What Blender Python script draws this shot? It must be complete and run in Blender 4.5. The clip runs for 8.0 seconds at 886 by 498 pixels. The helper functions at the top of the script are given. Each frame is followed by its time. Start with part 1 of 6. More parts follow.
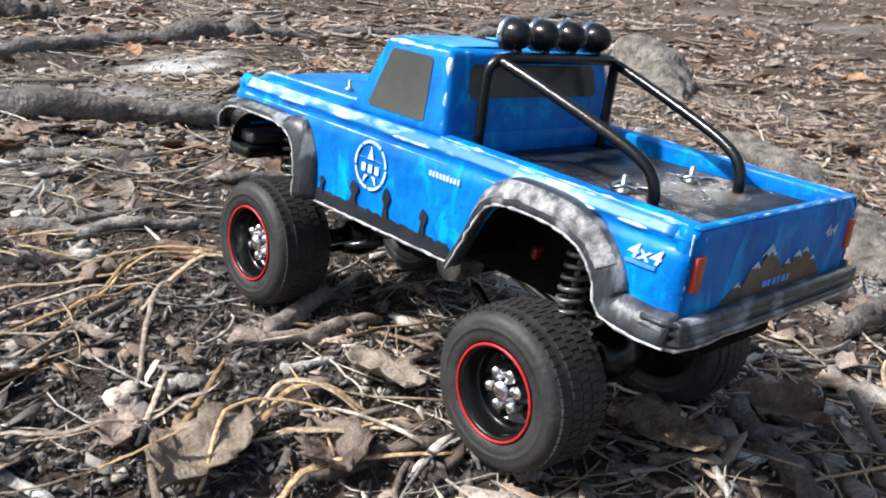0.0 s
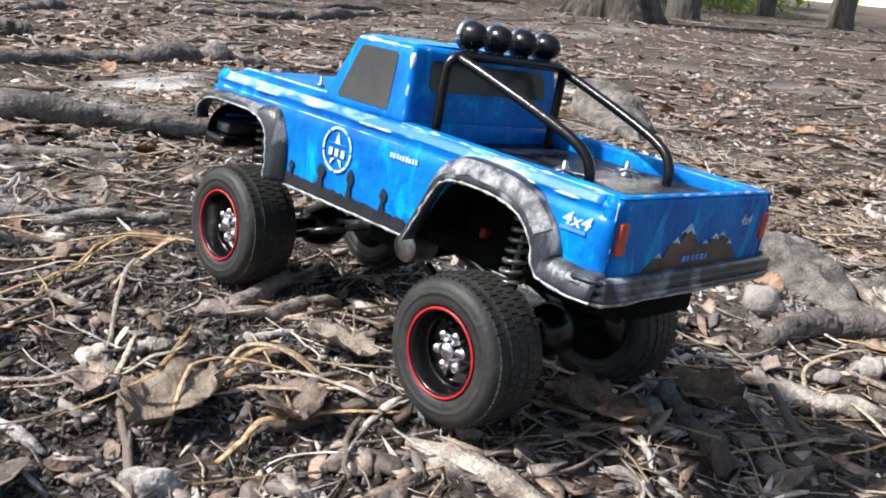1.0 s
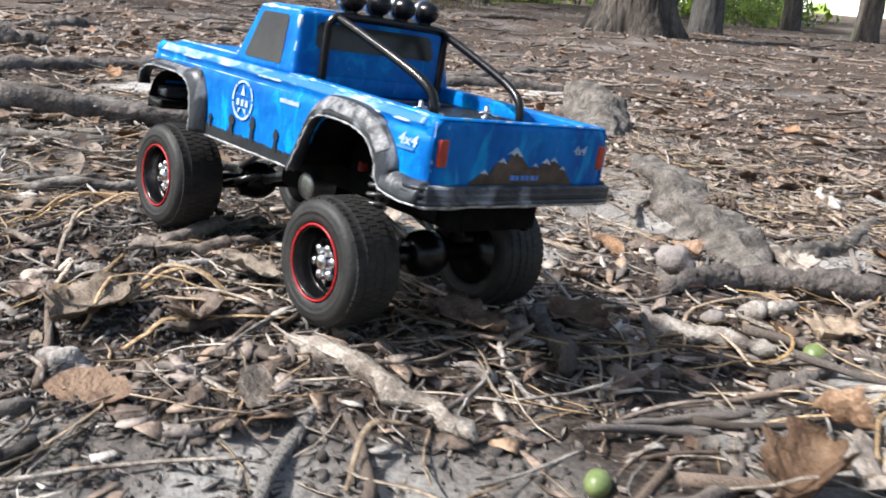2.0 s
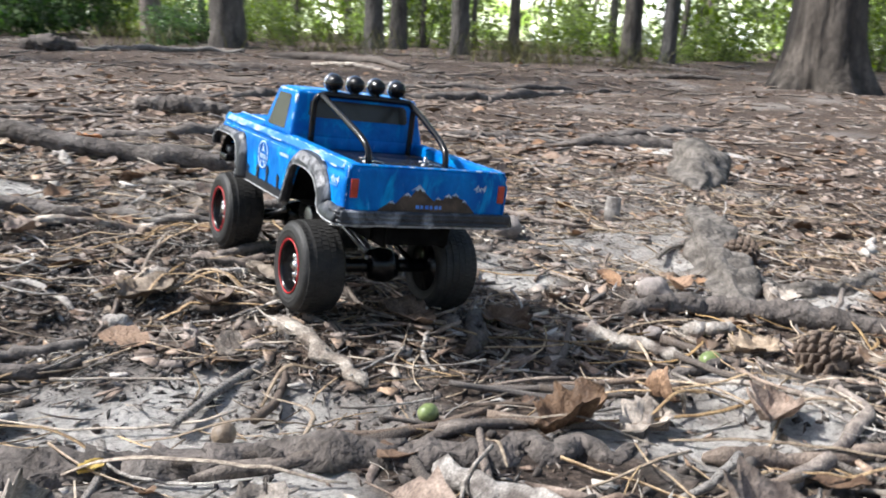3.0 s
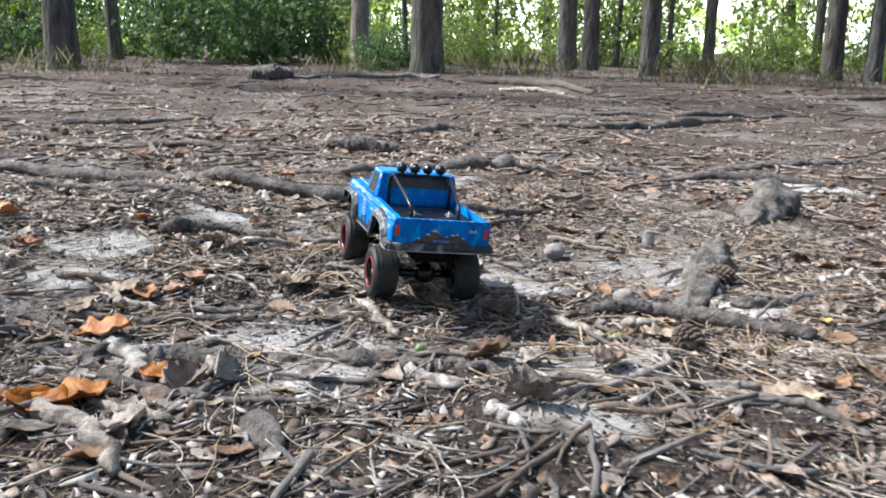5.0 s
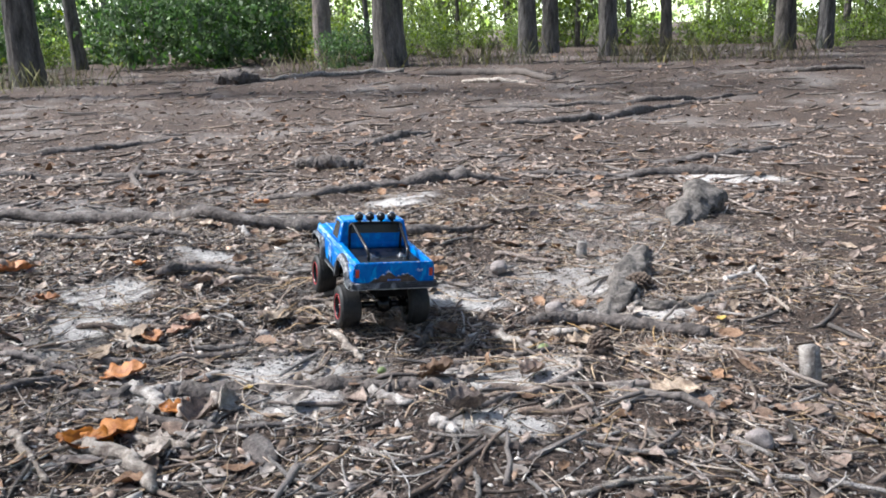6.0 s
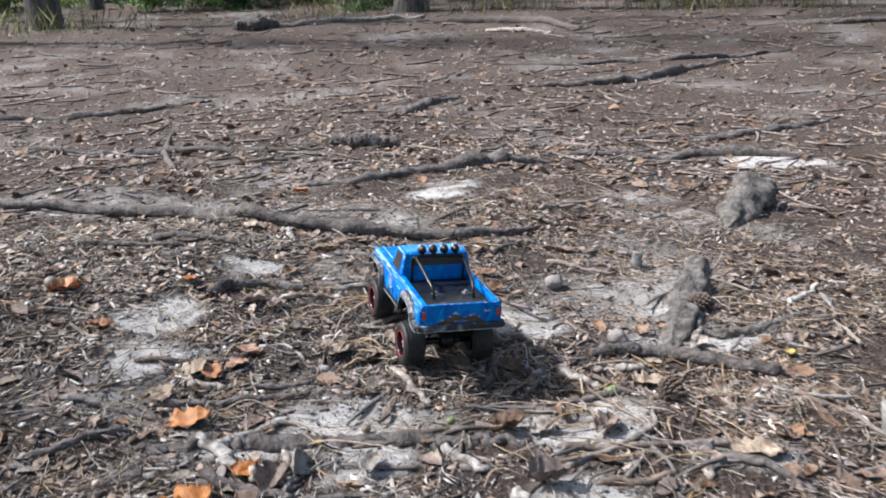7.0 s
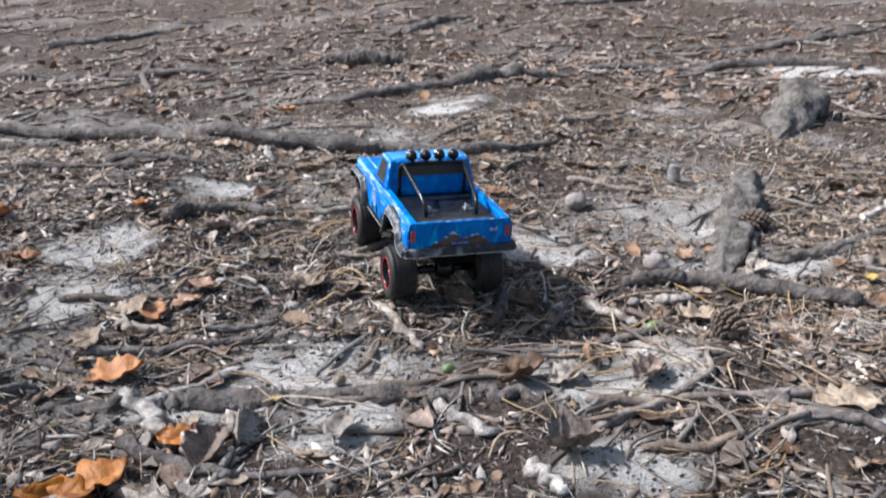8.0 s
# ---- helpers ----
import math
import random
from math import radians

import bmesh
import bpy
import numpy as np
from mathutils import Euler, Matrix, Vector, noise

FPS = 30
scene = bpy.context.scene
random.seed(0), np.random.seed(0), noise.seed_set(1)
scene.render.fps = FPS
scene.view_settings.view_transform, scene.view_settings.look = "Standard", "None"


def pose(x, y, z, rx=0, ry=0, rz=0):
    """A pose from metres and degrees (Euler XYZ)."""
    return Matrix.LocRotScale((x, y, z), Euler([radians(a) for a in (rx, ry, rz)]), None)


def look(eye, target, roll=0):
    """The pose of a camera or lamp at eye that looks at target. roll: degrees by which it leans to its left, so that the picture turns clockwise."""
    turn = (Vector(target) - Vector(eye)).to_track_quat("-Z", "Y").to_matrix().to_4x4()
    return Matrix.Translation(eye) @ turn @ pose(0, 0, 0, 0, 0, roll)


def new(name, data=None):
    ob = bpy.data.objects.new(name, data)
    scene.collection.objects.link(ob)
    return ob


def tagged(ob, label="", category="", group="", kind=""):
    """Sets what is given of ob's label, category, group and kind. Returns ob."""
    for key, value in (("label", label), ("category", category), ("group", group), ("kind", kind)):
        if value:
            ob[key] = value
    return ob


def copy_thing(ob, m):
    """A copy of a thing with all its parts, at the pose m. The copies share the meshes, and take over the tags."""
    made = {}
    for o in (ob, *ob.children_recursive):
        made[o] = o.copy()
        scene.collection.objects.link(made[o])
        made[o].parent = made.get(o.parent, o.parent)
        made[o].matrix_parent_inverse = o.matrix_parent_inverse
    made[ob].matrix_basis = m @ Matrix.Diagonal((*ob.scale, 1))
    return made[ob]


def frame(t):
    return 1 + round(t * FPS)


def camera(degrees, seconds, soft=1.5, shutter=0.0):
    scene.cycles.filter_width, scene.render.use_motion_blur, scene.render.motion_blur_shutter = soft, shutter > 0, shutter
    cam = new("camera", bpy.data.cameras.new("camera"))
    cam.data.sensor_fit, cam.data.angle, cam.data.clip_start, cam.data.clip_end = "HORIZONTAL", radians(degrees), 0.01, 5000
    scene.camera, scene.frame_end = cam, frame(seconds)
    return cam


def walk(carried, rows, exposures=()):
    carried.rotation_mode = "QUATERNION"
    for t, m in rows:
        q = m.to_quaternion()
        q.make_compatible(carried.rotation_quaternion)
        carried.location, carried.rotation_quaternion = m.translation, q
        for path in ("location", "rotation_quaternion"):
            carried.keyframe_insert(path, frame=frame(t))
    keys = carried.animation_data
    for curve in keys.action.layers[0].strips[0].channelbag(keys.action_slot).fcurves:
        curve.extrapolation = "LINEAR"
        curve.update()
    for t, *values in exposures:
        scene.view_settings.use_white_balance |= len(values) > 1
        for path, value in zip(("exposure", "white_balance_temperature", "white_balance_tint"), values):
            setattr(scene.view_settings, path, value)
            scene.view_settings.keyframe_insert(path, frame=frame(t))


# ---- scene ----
cam = camera(53.5, 8.0, soft=1.75, shutter=0.28)
# seconds, eye x y z, then the turn rx ry rz
PATH = [
    (0.0, -0.2253, -0.1591, 0.1685, 68.99, -1.86, -42.26),
    (0.5, -0.2092, -0.1755, 0.1847, 67.61, 3.32, -41.44),
    (1.0, -0.2463, -0.1866, 0.1558, 71.99, -4.87, -43.81),
    (2.5, -0.2368, -0.3609, 0.1413, 74.32, -1.93, -39.02),
    (3.0, -0.2189, -0.4583, 0.1621, 76.32, -2.14, -29.57),
    (3.5, -0.1877, -0.5225, 0.2057, 75.64, -1.54, -21.19),
    (4.0, -0.1989, -0.6151, 0.2214, 76.54, -2.13, -16.46),
    (4.5, -0.2206, -0.7190, 0.2266, 77.11, -2.27, -15.98),
    (6.0, -0.2511, -1.0208, 0.3599, 75.79, 2.40, -18.90),
    (6.5, -0.2723, -1.0192, 0.4097, 74.27, 0.68, -17.47),
    (7.0, -0.2867, -0.9392, 0.4663, 71.82, 2.05, -17.90),
    (7.5, -0.2449, -0.8176, 0.3897, 73.12, 2.66, -17.65),
    (8.0, -0.2109, -0.7611, 0.3644, 68.09, 3.34, -17.16),
]
walk(cam, [(t, pose(x, y, z, rx, ry, rz)) for t, x, y, z, rx, ry, rz in PATH], exposures=[(0.0, 0.92, 6450, 9), (2.5, 0.90, 6500, 10), (3.5, 0.98, 6300, 9), (4.5, 1.02, 6200, 8), (6.5, 0.86, 6200, 11), (8.0, 0.75, 6120, 11)])

# ---- world, sun, exposure ----
world = bpy.data.worlds.new("world")
scene.world = world
world.use_nodes = True
wn, wl = world.node_tree.nodes, world.node_tree.links
sky = wn.new("ShaderNodeTexSky")
sky.sky_type, sky.sun_disc = "NISHITA", False
SUN_EL, SUN_AZ = 50.0, 300.0          # degrees; azimuth clockwise from +y
sky.sun_elevation, sky.sun_rotation = radians(SUN_EL), radians(SUN_AZ)
sky.air_density, sky.dust_density, sky.ozone_density = 1.0, 2.5, 1.0
wn["Background"].inputs["Strength"].default_value = 0.105
wl.new(sky.outputs[0], wn["Background"].inputs["Color"])
sun = new("sun", bpy.data.lights.new("sun", "SUN"))
sun.data.energy, sun.data.angle, sun.data.color = 4.3, radians(2.5), (1.0, 0.985, 0.965)
sd = Vector((math.sin(radians(SUN_AZ)) * math.cos(radians(SUN_EL)), math.cos(radians(SUN_AZ)) * math.cos(radians(SUN_EL)), math.sin(radians(SUN_EL))))
sun.matrix_world = look(sd * 30, (0, 0, 0))

rng = np.random.default_rng(7)


# ---- materials ----
def material(name, a, b, scale=40, rough=0.7, metal=0.0, bump=0.0, bscale=None, island=0.0, spec=0.5, stretch=(1, 1, 1), fine=0.25, coat=0.0, detail=6, c=None, cw=(0.6, 0.75), leaf=0.0):
    """Two colours mixed by a noise, a third one in patches, grain, bump, and a change from piece to piece."""
    m = bpy.data.materials.new(name)
    m.use_nodes = True
    n, l = m.node_tree.nodes, m.node_tree.links
    p = n["Principled BSDF"]
    tc = n.new("ShaderNodeTexCoord")
    mp = n.new("ShaderNodeMapping")
    mp.inputs["Scale"].default_value = stretch
    l.new(tc.outputs["Object"], mp.inputs[0])
    n1 = n.new("ShaderNodeTexNoise")
    n1.inputs["Scale"].default_value, n1.inputs["Detail"].default_value, n1.inputs["Roughness"].default_value = scale, detail, 0.62
    l.new(mp.outputs[0], n1.inputs["Vector"])
    r = n.new("ShaderNodeValToRGB")
    r.color_ramp.elements[0].position, r.color_ramp.elements[1].position = 0.36, 0.66
    r.color_ramp.elements[0].color, r.color_ramp.elements[1].color = (*a, 1), (*b, 1)
    l.new(n1.outputs[0], r.inputs[0])
    col = r.outputs[0]
    if c:
        n3 = n.new("ShaderNodeTexNoise")
        n3.inputs["Scale"].default_value, n3.inputs["Detail"].default_value = scale * 0.45, 5
        mp3 = n.new("ShaderNodeMapping")
        mp3.inputs["Location"].default_value, mp3.inputs["Scale"].default_value = (3.1, 1.7, 9.2), stretch
        l.new(tc.outputs["Object"], mp3.inputs[0])
        l.new(mp3.outputs[0], n3.inputs["Vector"])
        rr = n.new("ShaderNodeMapRange")
        rr.inputs[1].default_value, rr.inputs[2].default_value = cw
        l.new(n3.outputs[0], rr.inputs[0])
        mx = n.new("ShaderNodeMix")
        mx.data_type = "RGBA"
        l.new(rr.outputs[0], mx.inputs[0])
        l.new(col, mx.inputs[6])
        mx.inputs[7].default_value = (*c, 1)
        col = mx.outputs[2]
    n2 = n.new("ShaderNodeTexNoise")
    n2.inputs["Scale"].default_value, n2.inputs["Detail"].default_value = scale * 9, 3
    l.new(mp.outputs[0], n2.inputs["Vector"])
    hv = n.new("ShaderNodeHueSaturation")
    mr = n.new("ShaderNodeMapRange")
    mr.inputs[1].default_value, mr.inputs[2].default_value = 0.3, 0.7
    mr.inputs[3].default_value, mr.inputs[4].default_value = 1 - fine, 1 + fine
    l.new(n2.outputs[0], mr.inputs[0])
    val = mr.outputs[0]
    if island:
        g = n.new("ShaderNodeNewGeometry")
        oi = n.new("ShaderNodeObjectInfo")
        ad = n.new("ShaderNodeMath")
        ad.operation = "ADD"
        l.new(g.outputs["Random Per Island"], ad.inputs[0])
        l.new(oi.outputs["Random"], ad.inputs[1])
        fr = n.new("ShaderNodeMath")
        fr.operation = "FRACT"
        l.new(ad.outputs[0], fr.inputs[0])
        mi = n.new("ShaderNodeMapRange")
        mi.inputs[3].default_value, mi.inputs[4].default_value = 1 - island, 1 + island
        l.new(fr.outputs[0], mi.inputs[0])
        mu = n.new("ShaderNodeMath")
        mu.operation = "MULTIPLY"
        l.new(val, mu.inputs[0])
        l.new(mi.outputs[0], mu.inputs[1])
        val = mu.outputs[0]
        ms = n.new("ShaderNodeMapRange")
        ms.inputs[3].default_value, ms.inputs[4].default_value = 1.25, 0.55
        ml = n.new("ShaderNodeMath")
        ml.operation, ml.inputs[1].default_value = "MULTIPLY", 7.31
        f2 = n.new("ShaderNodeMath")
        f2.operation = "FRACT"
        l.new(fr.outputs[0], ml.inputs[0])
        l.new(ml.outputs[0], f2.inputs[0])
        l.new(f2.outputs[0], ms.inputs[0])
        l.new(ms.outputs[0], hv.inputs["Saturation"])
    l.new(val, hv.inputs["Value"])
    l.new(col, hv.inputs["Color"])
    l.new(hv.outputs[0], p.inputs["Base Color"])
    p.inputs["Roughness"].default_value, p.inputs["Metallic"].default_value = rough, metal
    p.inputs["Specular IOR Level"].default_value, p.inputs["Coat Weight"].default_value = spec, coat
    p.inputs["Coat Roughness"].default_value = 0.12
    if bump:
        bt = n.new("ShaderNodeTexNoise")
        bt.inputs["Scale"].default_value, bt.inputs["Detail"].default_value = bscale or scale * 4, 6
        l.new(mp.outputs[0], bt.inputs["Vector"])
        bp = n.new("ShaderNodeBump")
        bp.inputs["Strength"].default_value, bp.inputs["Distance"].default_value = min(1.0, bump), 1.0 / (bscale or scale * 4)
        l.new(bt.outputs[0], bp.inputs["Height"])
        l.new(bp.outputs[0], p.inputs["Normal"])
    if leaf:
        tr = n.new("ShaderNodeBsdfTranslucent")
        l.new(hv.outputs[0], tr.inputs[0])
        ms2 = n.new("ShaderNodeMixShader")
        ms2.inputs[0].default_value = leaf
        l.new(p.outputs[0], ms2.inputs[1])
        l.new(tr.outputs[0], ms2.inputs[2])
        l.new(ms2.outputs[0], n["Material Output"].inputs[0])
    return m




def paint_material():
    """Brushed blue paint: deep blue, cyan blotches, thin whitish scuffs."""
    m = bpy.data.materials.new("blue_paint")
    m.use_nodes = True
    n, l = m.node_tree.nodes, m.node_tree.links
    p = n["Principled BSDF"]
    tc = n.new("ShaderNodeTexCoord")

    def layer(scale, stretch, lo, hi, shift, detail=5, rough=0.6, warp=0.0):
        mp, t, r = n.new("ShaderNodeMapping"), n.new("ShaderNodeTexNoise"), n.new("ShaderNodeMapRange")
        mp.inputs["Scale"].default_value, mp.inputs["Location"].default_value = stretch, (shift, shift * 1.7, shift * 0.6)
        t.inputs["Scale"].default_value, t.inputs["Detail"].default_value, t.inputs["Roughness"].default_value = scale, detail, rough
        t.inputs["Distortion"].default_value = warp
        r.inputs[1].default_value, r.inputs[2].default_value = lo, hi
        l.new(tc.outputs["Object"], mp.inputs[0])
        l.new(mp.outputs[0], t.inputs["Vector"])
        l.new(t.outputs[0], r.inputs[0])
        return r.outputs[0]

    def over(f, a, b):
        mx = n.new("ShaderNodeMix")
        mx.data_type = "RGBA"
        l.new(f, mx.inputs[0])
        if isinstance(a, tuple):
            mx.inputs[6].default_value = (*a, 1)
        else:
            l.new(a, mx.inputs[6])
        mx.inputs[7].default_value = (*b, 1)
        return mx.outputs[2]
    col = over(layer(60, (1, 1, 0.5), 0.35, 0.65, 0.3), (0.0, 0.095, 0.40), (0.0, 0.20, 0.62))
    col = over(layer(85, (1, 1, 0.45), 0.55, 0.68, 1.9, 6, 0.65, 0.6), col, (0.0, 0.36, 0.76))
    col = over(layer(150, (1.5, 0.6, 0.8), 0.64, 0.75, 4.4, 7, 0.75, 1.0), col, (0.36, 0.60, 0.86))
    l.new(col, p.inputs["Base Color"])
    p.inputs["Roughness"].default_value, p.inputs["Coat Weight"].default_value, p.inputs["Coat Roughness"].default_value = 0.48, 0.05, 0.15
    p.inputs["Specular IOR Level"].default_value = 0.14
    bt, bp = n.new("ShaderNodeTexNoise"), n.new("ShaderNodeBump")
    bt.inputs["Scale"].default_value, bt.inputs["Detail"].default_value = 120, 5
    bp.inputs["Strength"].default_value, bp.inputs["Distance"].default_value = 0.25, 0.004
    l.new(tc.outputs["Object"], bt.inputs["Vector"])
    l.new(bt.outputs[0], bp.inputs["Height"])
    l.new(bp.outputs[0], p.inputs["Normal"])
    return m


BLUE = paint_material()
SCUFF = material("scuffed_blue_paint", (0.0, 0.19, 0.60), (0.60, 0.73, 0.88), 210, 0.42, fine=0.15, stretch=(1, 0.45, 1.3), bump=0.2, coat=0.1, c=(0.0, 0.15, 0.53), cw=(0.44, 0.54))
ROOFSCUFF = material("rubbed_roof_paint", (0.0, 0.15, 0.58), (0.10, 0.42, 0.80), 70, 0.45, fine=0.2, bump=0.2, c=(0.70, 0.80, 0.90), cw=(0.55, 0.66))
WORN = material("worn_blue_edge", (0.02, 0.25, 0.66), (0.74, 0.82, 0.91), 190, 0.45, fine=0.2, bump=0.2, coat=0.3)
GREY = material("grey_flare_paint", (0.013, 0.016, 0.021), (0.042, 0.048, 0.060), 130, 0.38, fine=0.3, bump=0.2, c=(0.26, 0.275, 0.30), cw=(0.57, 0.70), stretch=(1, 1.6, 0.7))
LIP = material("clear_cut_edge", (0.16, 0.165, 0.17), (0.66, 0.67, 0.68), 220, 0.35, fine=0.3, bump=0.5)
GLASS = material("smoked_window_film", (0.035, 0.034, 0.032), (0.055, 0.052, 0.048), 30, 0.25, spec=0.4, fine=0.06)
BLACK = material("black_plastic", (0.003, 0.003, 0.0035), (0.008, 0.008, 0.009), 90, 0.24, fine=0.2, bump=0.06, spec=0.4)
BLACKM = material("black_matt_plastic", (0.003, 0.003, 0.003), (0.008, 0.008, 0.008), 90, 0.9, fine=0.2, spec=0.08)
RUBBER = material("tyre_rubber", (0.013, 0.013, 0.013), (0.030, 0.029, 0.028), 120, 0.62, fine=0.25, bump=0.2, c=(0.055, 0.05, 0.046), cw=(0.55, 0.8))
CHROME = material("chrome", (0.75, 0.75, 0.76), (0.92, 0.92, 0.93), 60, 0.14, 1.0, fine=0.05)
STEEL = material("dull_steel", (0.25, 0.25, 0.26), (0.5, 0.5, 0.5), 90, 0.4, 0.9, fine=0.2)
RED = material("red_ring", (0.36, 0.010, 0.014), (0.52, 0.016, 0.022), 60, 0.4, fine=0.1)
LAMP = material("red_lamp_decal", (0.35, 0.03, 0.015), (0.5, 0.06, 0.03), 120, 0.35, fine=0.1)
DECALK = material("black_decal", (0.008, 0.01, 0.016), (0.02, 0.022, 0.03), 150, 0.4, fine=0.2)
DECALB = material("brown_decal", (0.03, 0.022, 0.018), (0.10, 0.07, 0.052), 160, 0.45, fine=0.3)
DECALW = material("white_decal", (0.32, 0.5, 0.68), (0.66, 0.76, 0.85), 160, 0.45, fine=0.15)
DECALC = material("pale_blue_decal", (0.05, 0.22, 0.75), (0.1, 0.3, 0.8), 200, 0.4, fine=0.1)
BED = material("bed_liner", (0.006, 0.007, 0.009), (0.020, 0.023, 0.028), 110, 0.13, fine=0.3, bump=0.22, c=(0.20, 0.21, 0.225), cw=(0.62, 0.76), spec=0.6)
WORNGREY = material("worn_flare_paint", (0.10, 0.105, 0.115), (0.70, 0.70, 0.72), 260, 0.42, fine=0.3, bump=0.3, c=(0.05, 0.053, 0.06), cw=(0.52, 0.66))
SPRING = material("dull_black_steel", (0.09, 0.09, 0.09), (0.2, 0.2, 0.2), 90, 0.35, 0.5, fine=0.2)
COPPER = material("red_servo", (0.2, 0.015, 0.01), (0.3, 0.025, 0.015), 100, 0.4, fine=0.1)

BARKCHIP = material("bark_chips", (0.09, 0.064, 0.05), (0.34, 0.262, 0.21), 90, 0.85, fine=0.3, island=0.6, bump=0.4)
PALECHIP = material("bleached_wood_chips", (0.30, 0.258, 0.215), (0.63, 0.57, 0.50), 120, 0.8, fine=0.25, island=0.45, bump=0.4)
NEEDLE = material("dry_pine_needles", (0.20, 0.135, 0.08), (0.52, 0.40, 0.265), 140, 0.6, fine=0.3, island=0.5)
TWIG = material("twig_bark", (0.085, 0.063, 0.051), (0.30, 0.24, 0.195), 130, 0.85, fine=0.3, island=0.5, bump=0.6)
PALETWIG = material("bleached_stick", (0.22, 0.185, 0.155), (0.54, 0.49, 0.43), 120, 0.85, fine=0.35, island=0.4, bump=0.8, c=(0.11, 0.085, 0.07), cw=(0.5, 0.66))
LEAF = material("dead_leaf", (0.15, 0.09, 0.058), (0.40, 0.27, 0.185), 100, 0.6, fine=0.3, island=0.45, bump=0.7, leaf=0.25, c=(0.10, 0.062, 0.042), cw=(0.56, 0.72))
PALELEAF = material("pale_dead_leaf", (0.22, 0.165, 0.12), (0.48, 0.39, 0.30), 110, 0.6, fine=0.3, island=0.4, bump=0.7, leaf=0.15, c=(0.12, 0.085, 0.06), cw=(0.54, 0.7))
ORANGE = material("orange_leaf", (0.36, 0.12, 0.03), (0.58, 0.25, 0.07), 80, 0.55, fine=0.2, island=0.25, bump=0.4, leaf=0.2, c=(0.16, 0.06, 0.03), cw=(0.55, 0.7))
YELLOW = material("yellow_leaf", (0.42, 0.28, 0.06), (0.6, 0.45, 0.13), 80, 0.55, fine=0.2, bump=0.3, leaf=0.2)
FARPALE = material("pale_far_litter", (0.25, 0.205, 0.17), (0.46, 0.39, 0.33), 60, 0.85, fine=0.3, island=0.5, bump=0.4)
# paler than near litter: the brighter light farther off is in this colour
FARLIT = material("brightened_far_litter", (0.18, 0.135, 0.11), (0.42, 0.33, 0.27), 60, 0.85, fine=0.3, island=0.42, bump=0.4)
STRAW = material("dry_straw_blade", (0.17, 0.10, 0.05), (0.52, 0.38, 0.22), 420, 0.6, fine=0.4, island=0.4, bump=0.5)
HUMUS = material("rotten_wood_bits", (0.03, 0.025, 0.021), (0.23, 0.20, 0.178), 260, 0.92, fine=0.3, island=0.75, bump=0.5)
LEAFBIT = material("leaf_fragments", (0.14, 0.092, 0.062), (0.37, 0.27, 0.195), 90, 0.6, fine=0.25, island=0.6, bump=0.4)
CRUMB = material("soil_crumbs", (0.035, 0.029, 0.025), (0.12, 0.103, 0.092), 140, 0.95, fine=0.3, island=0.6, bump=0.6)
ROOT = material("root_bark", (0.05, 0.042, 0.037), (0.17, 0.145, 0.13), 70, 0.9, fine=0.3, bump=0.9, bscale=160, c=(0.24, 0.215, 0.195), cw=(0.55, 0.75))
MOSSROOT = material("weathered_root", (0.060, 0.052, 0.045), (0.215, 0.192, 0.170), 60, 0.95, fine=0.35, bump=1.0, bscale=190, c=(0.05, 0.045, 0.04), cw=(0.58, 0.72))
STONE = material("stone", (0.2, 0.175, 0.16), (0.33, 0.29, 0.27), 90, 0.85, fine=0.2, bump=0.5)
ACORN = material("green_acorn", (0.13, 0.18, 0.06), (0.24, 0.29, 0.12), 90, 0.4, fine=0.1)
ACORNB = material("brown_nut", (0.16, 0.12, 0.085), (0.28, 0.22, 0.16), 90, 0.5, fine=0.15, bump=0.3)
CONE = material("pine_cone", (0.07, 0.05, 0.038), (0.24, 0.18, 0.14), 160, 0.85, fine=0.3, bump=0.5)
OLDBARK = material("furrowed_bark", (0.028, 0.023, 0.019), (0.135, 0.115, 0.098), 9, 0.95, fine=0.4, bump=1.0, bscale=34, stretch=(1, 1, 0.2), c=(0.016, 0.013, 0.011), cw=(0.52, 0.62))
TRUNK = material("tree_bark", (0.05, 0.044, 0.038), (0.19, 0.17, 0.15), 14, 0.92, fine=0.3, bump=1.0, bscale=30, stretch=(1, 1, 0.22), island=0.25, c=(0.1, 0.12, 0.07), cw=(0.58, 0.75))
PALETRUNK = material("pale_tree_bark", (0.16, 0.13, 0.115), (0.33, 0.285, 0.25), 12, 0.9, fine=0.25, bump=0.8, bscale=30, stretch=(1, 1, 0.25))
GREEN = material("green_leaves", (0.13, 0.22, 0.035), (0.34, 0.44, 0.08), 3, 0.5, fine=0.2, island=0.5, leaf=0.45)
DARKGREEN = material("dark_green_leaves", (0.05, 0.115, 0.035), (0.15, 0.26, 0.07), 3, 0.45, fine=0.2, island=0.5, leaf=0.45)
GRASS = material("dry_grass", (0.1, 0.13, 0.04), (0.34, 0.3, 0.14), 3, 0.6, fine=0.2, island=0.4, leaf=0.3)


# ---- mesh helpers ----
def part(name, bm, mat, parent, label="", smooth=True):
    me = bpy.data.meshes.new(name)
    bmesh.ops.recalc_face_normals(bm, faces=bm.faces)
    bm.to_mesh(me)
    bm.free()
    if smooth:
        for p in me.polygons:
            p.use_smooth = True
    me.materials.append(mat)
    ob = new(name, me)
    ob.parent = parent
    if label:
        tagged(ob, label)
    return ob


def thing(name, bm, mat, label, category, group="", smooth=True, kind=""):
    return tagged(part(name, bm, mat, None, "", smooth), label, category, group, kind)


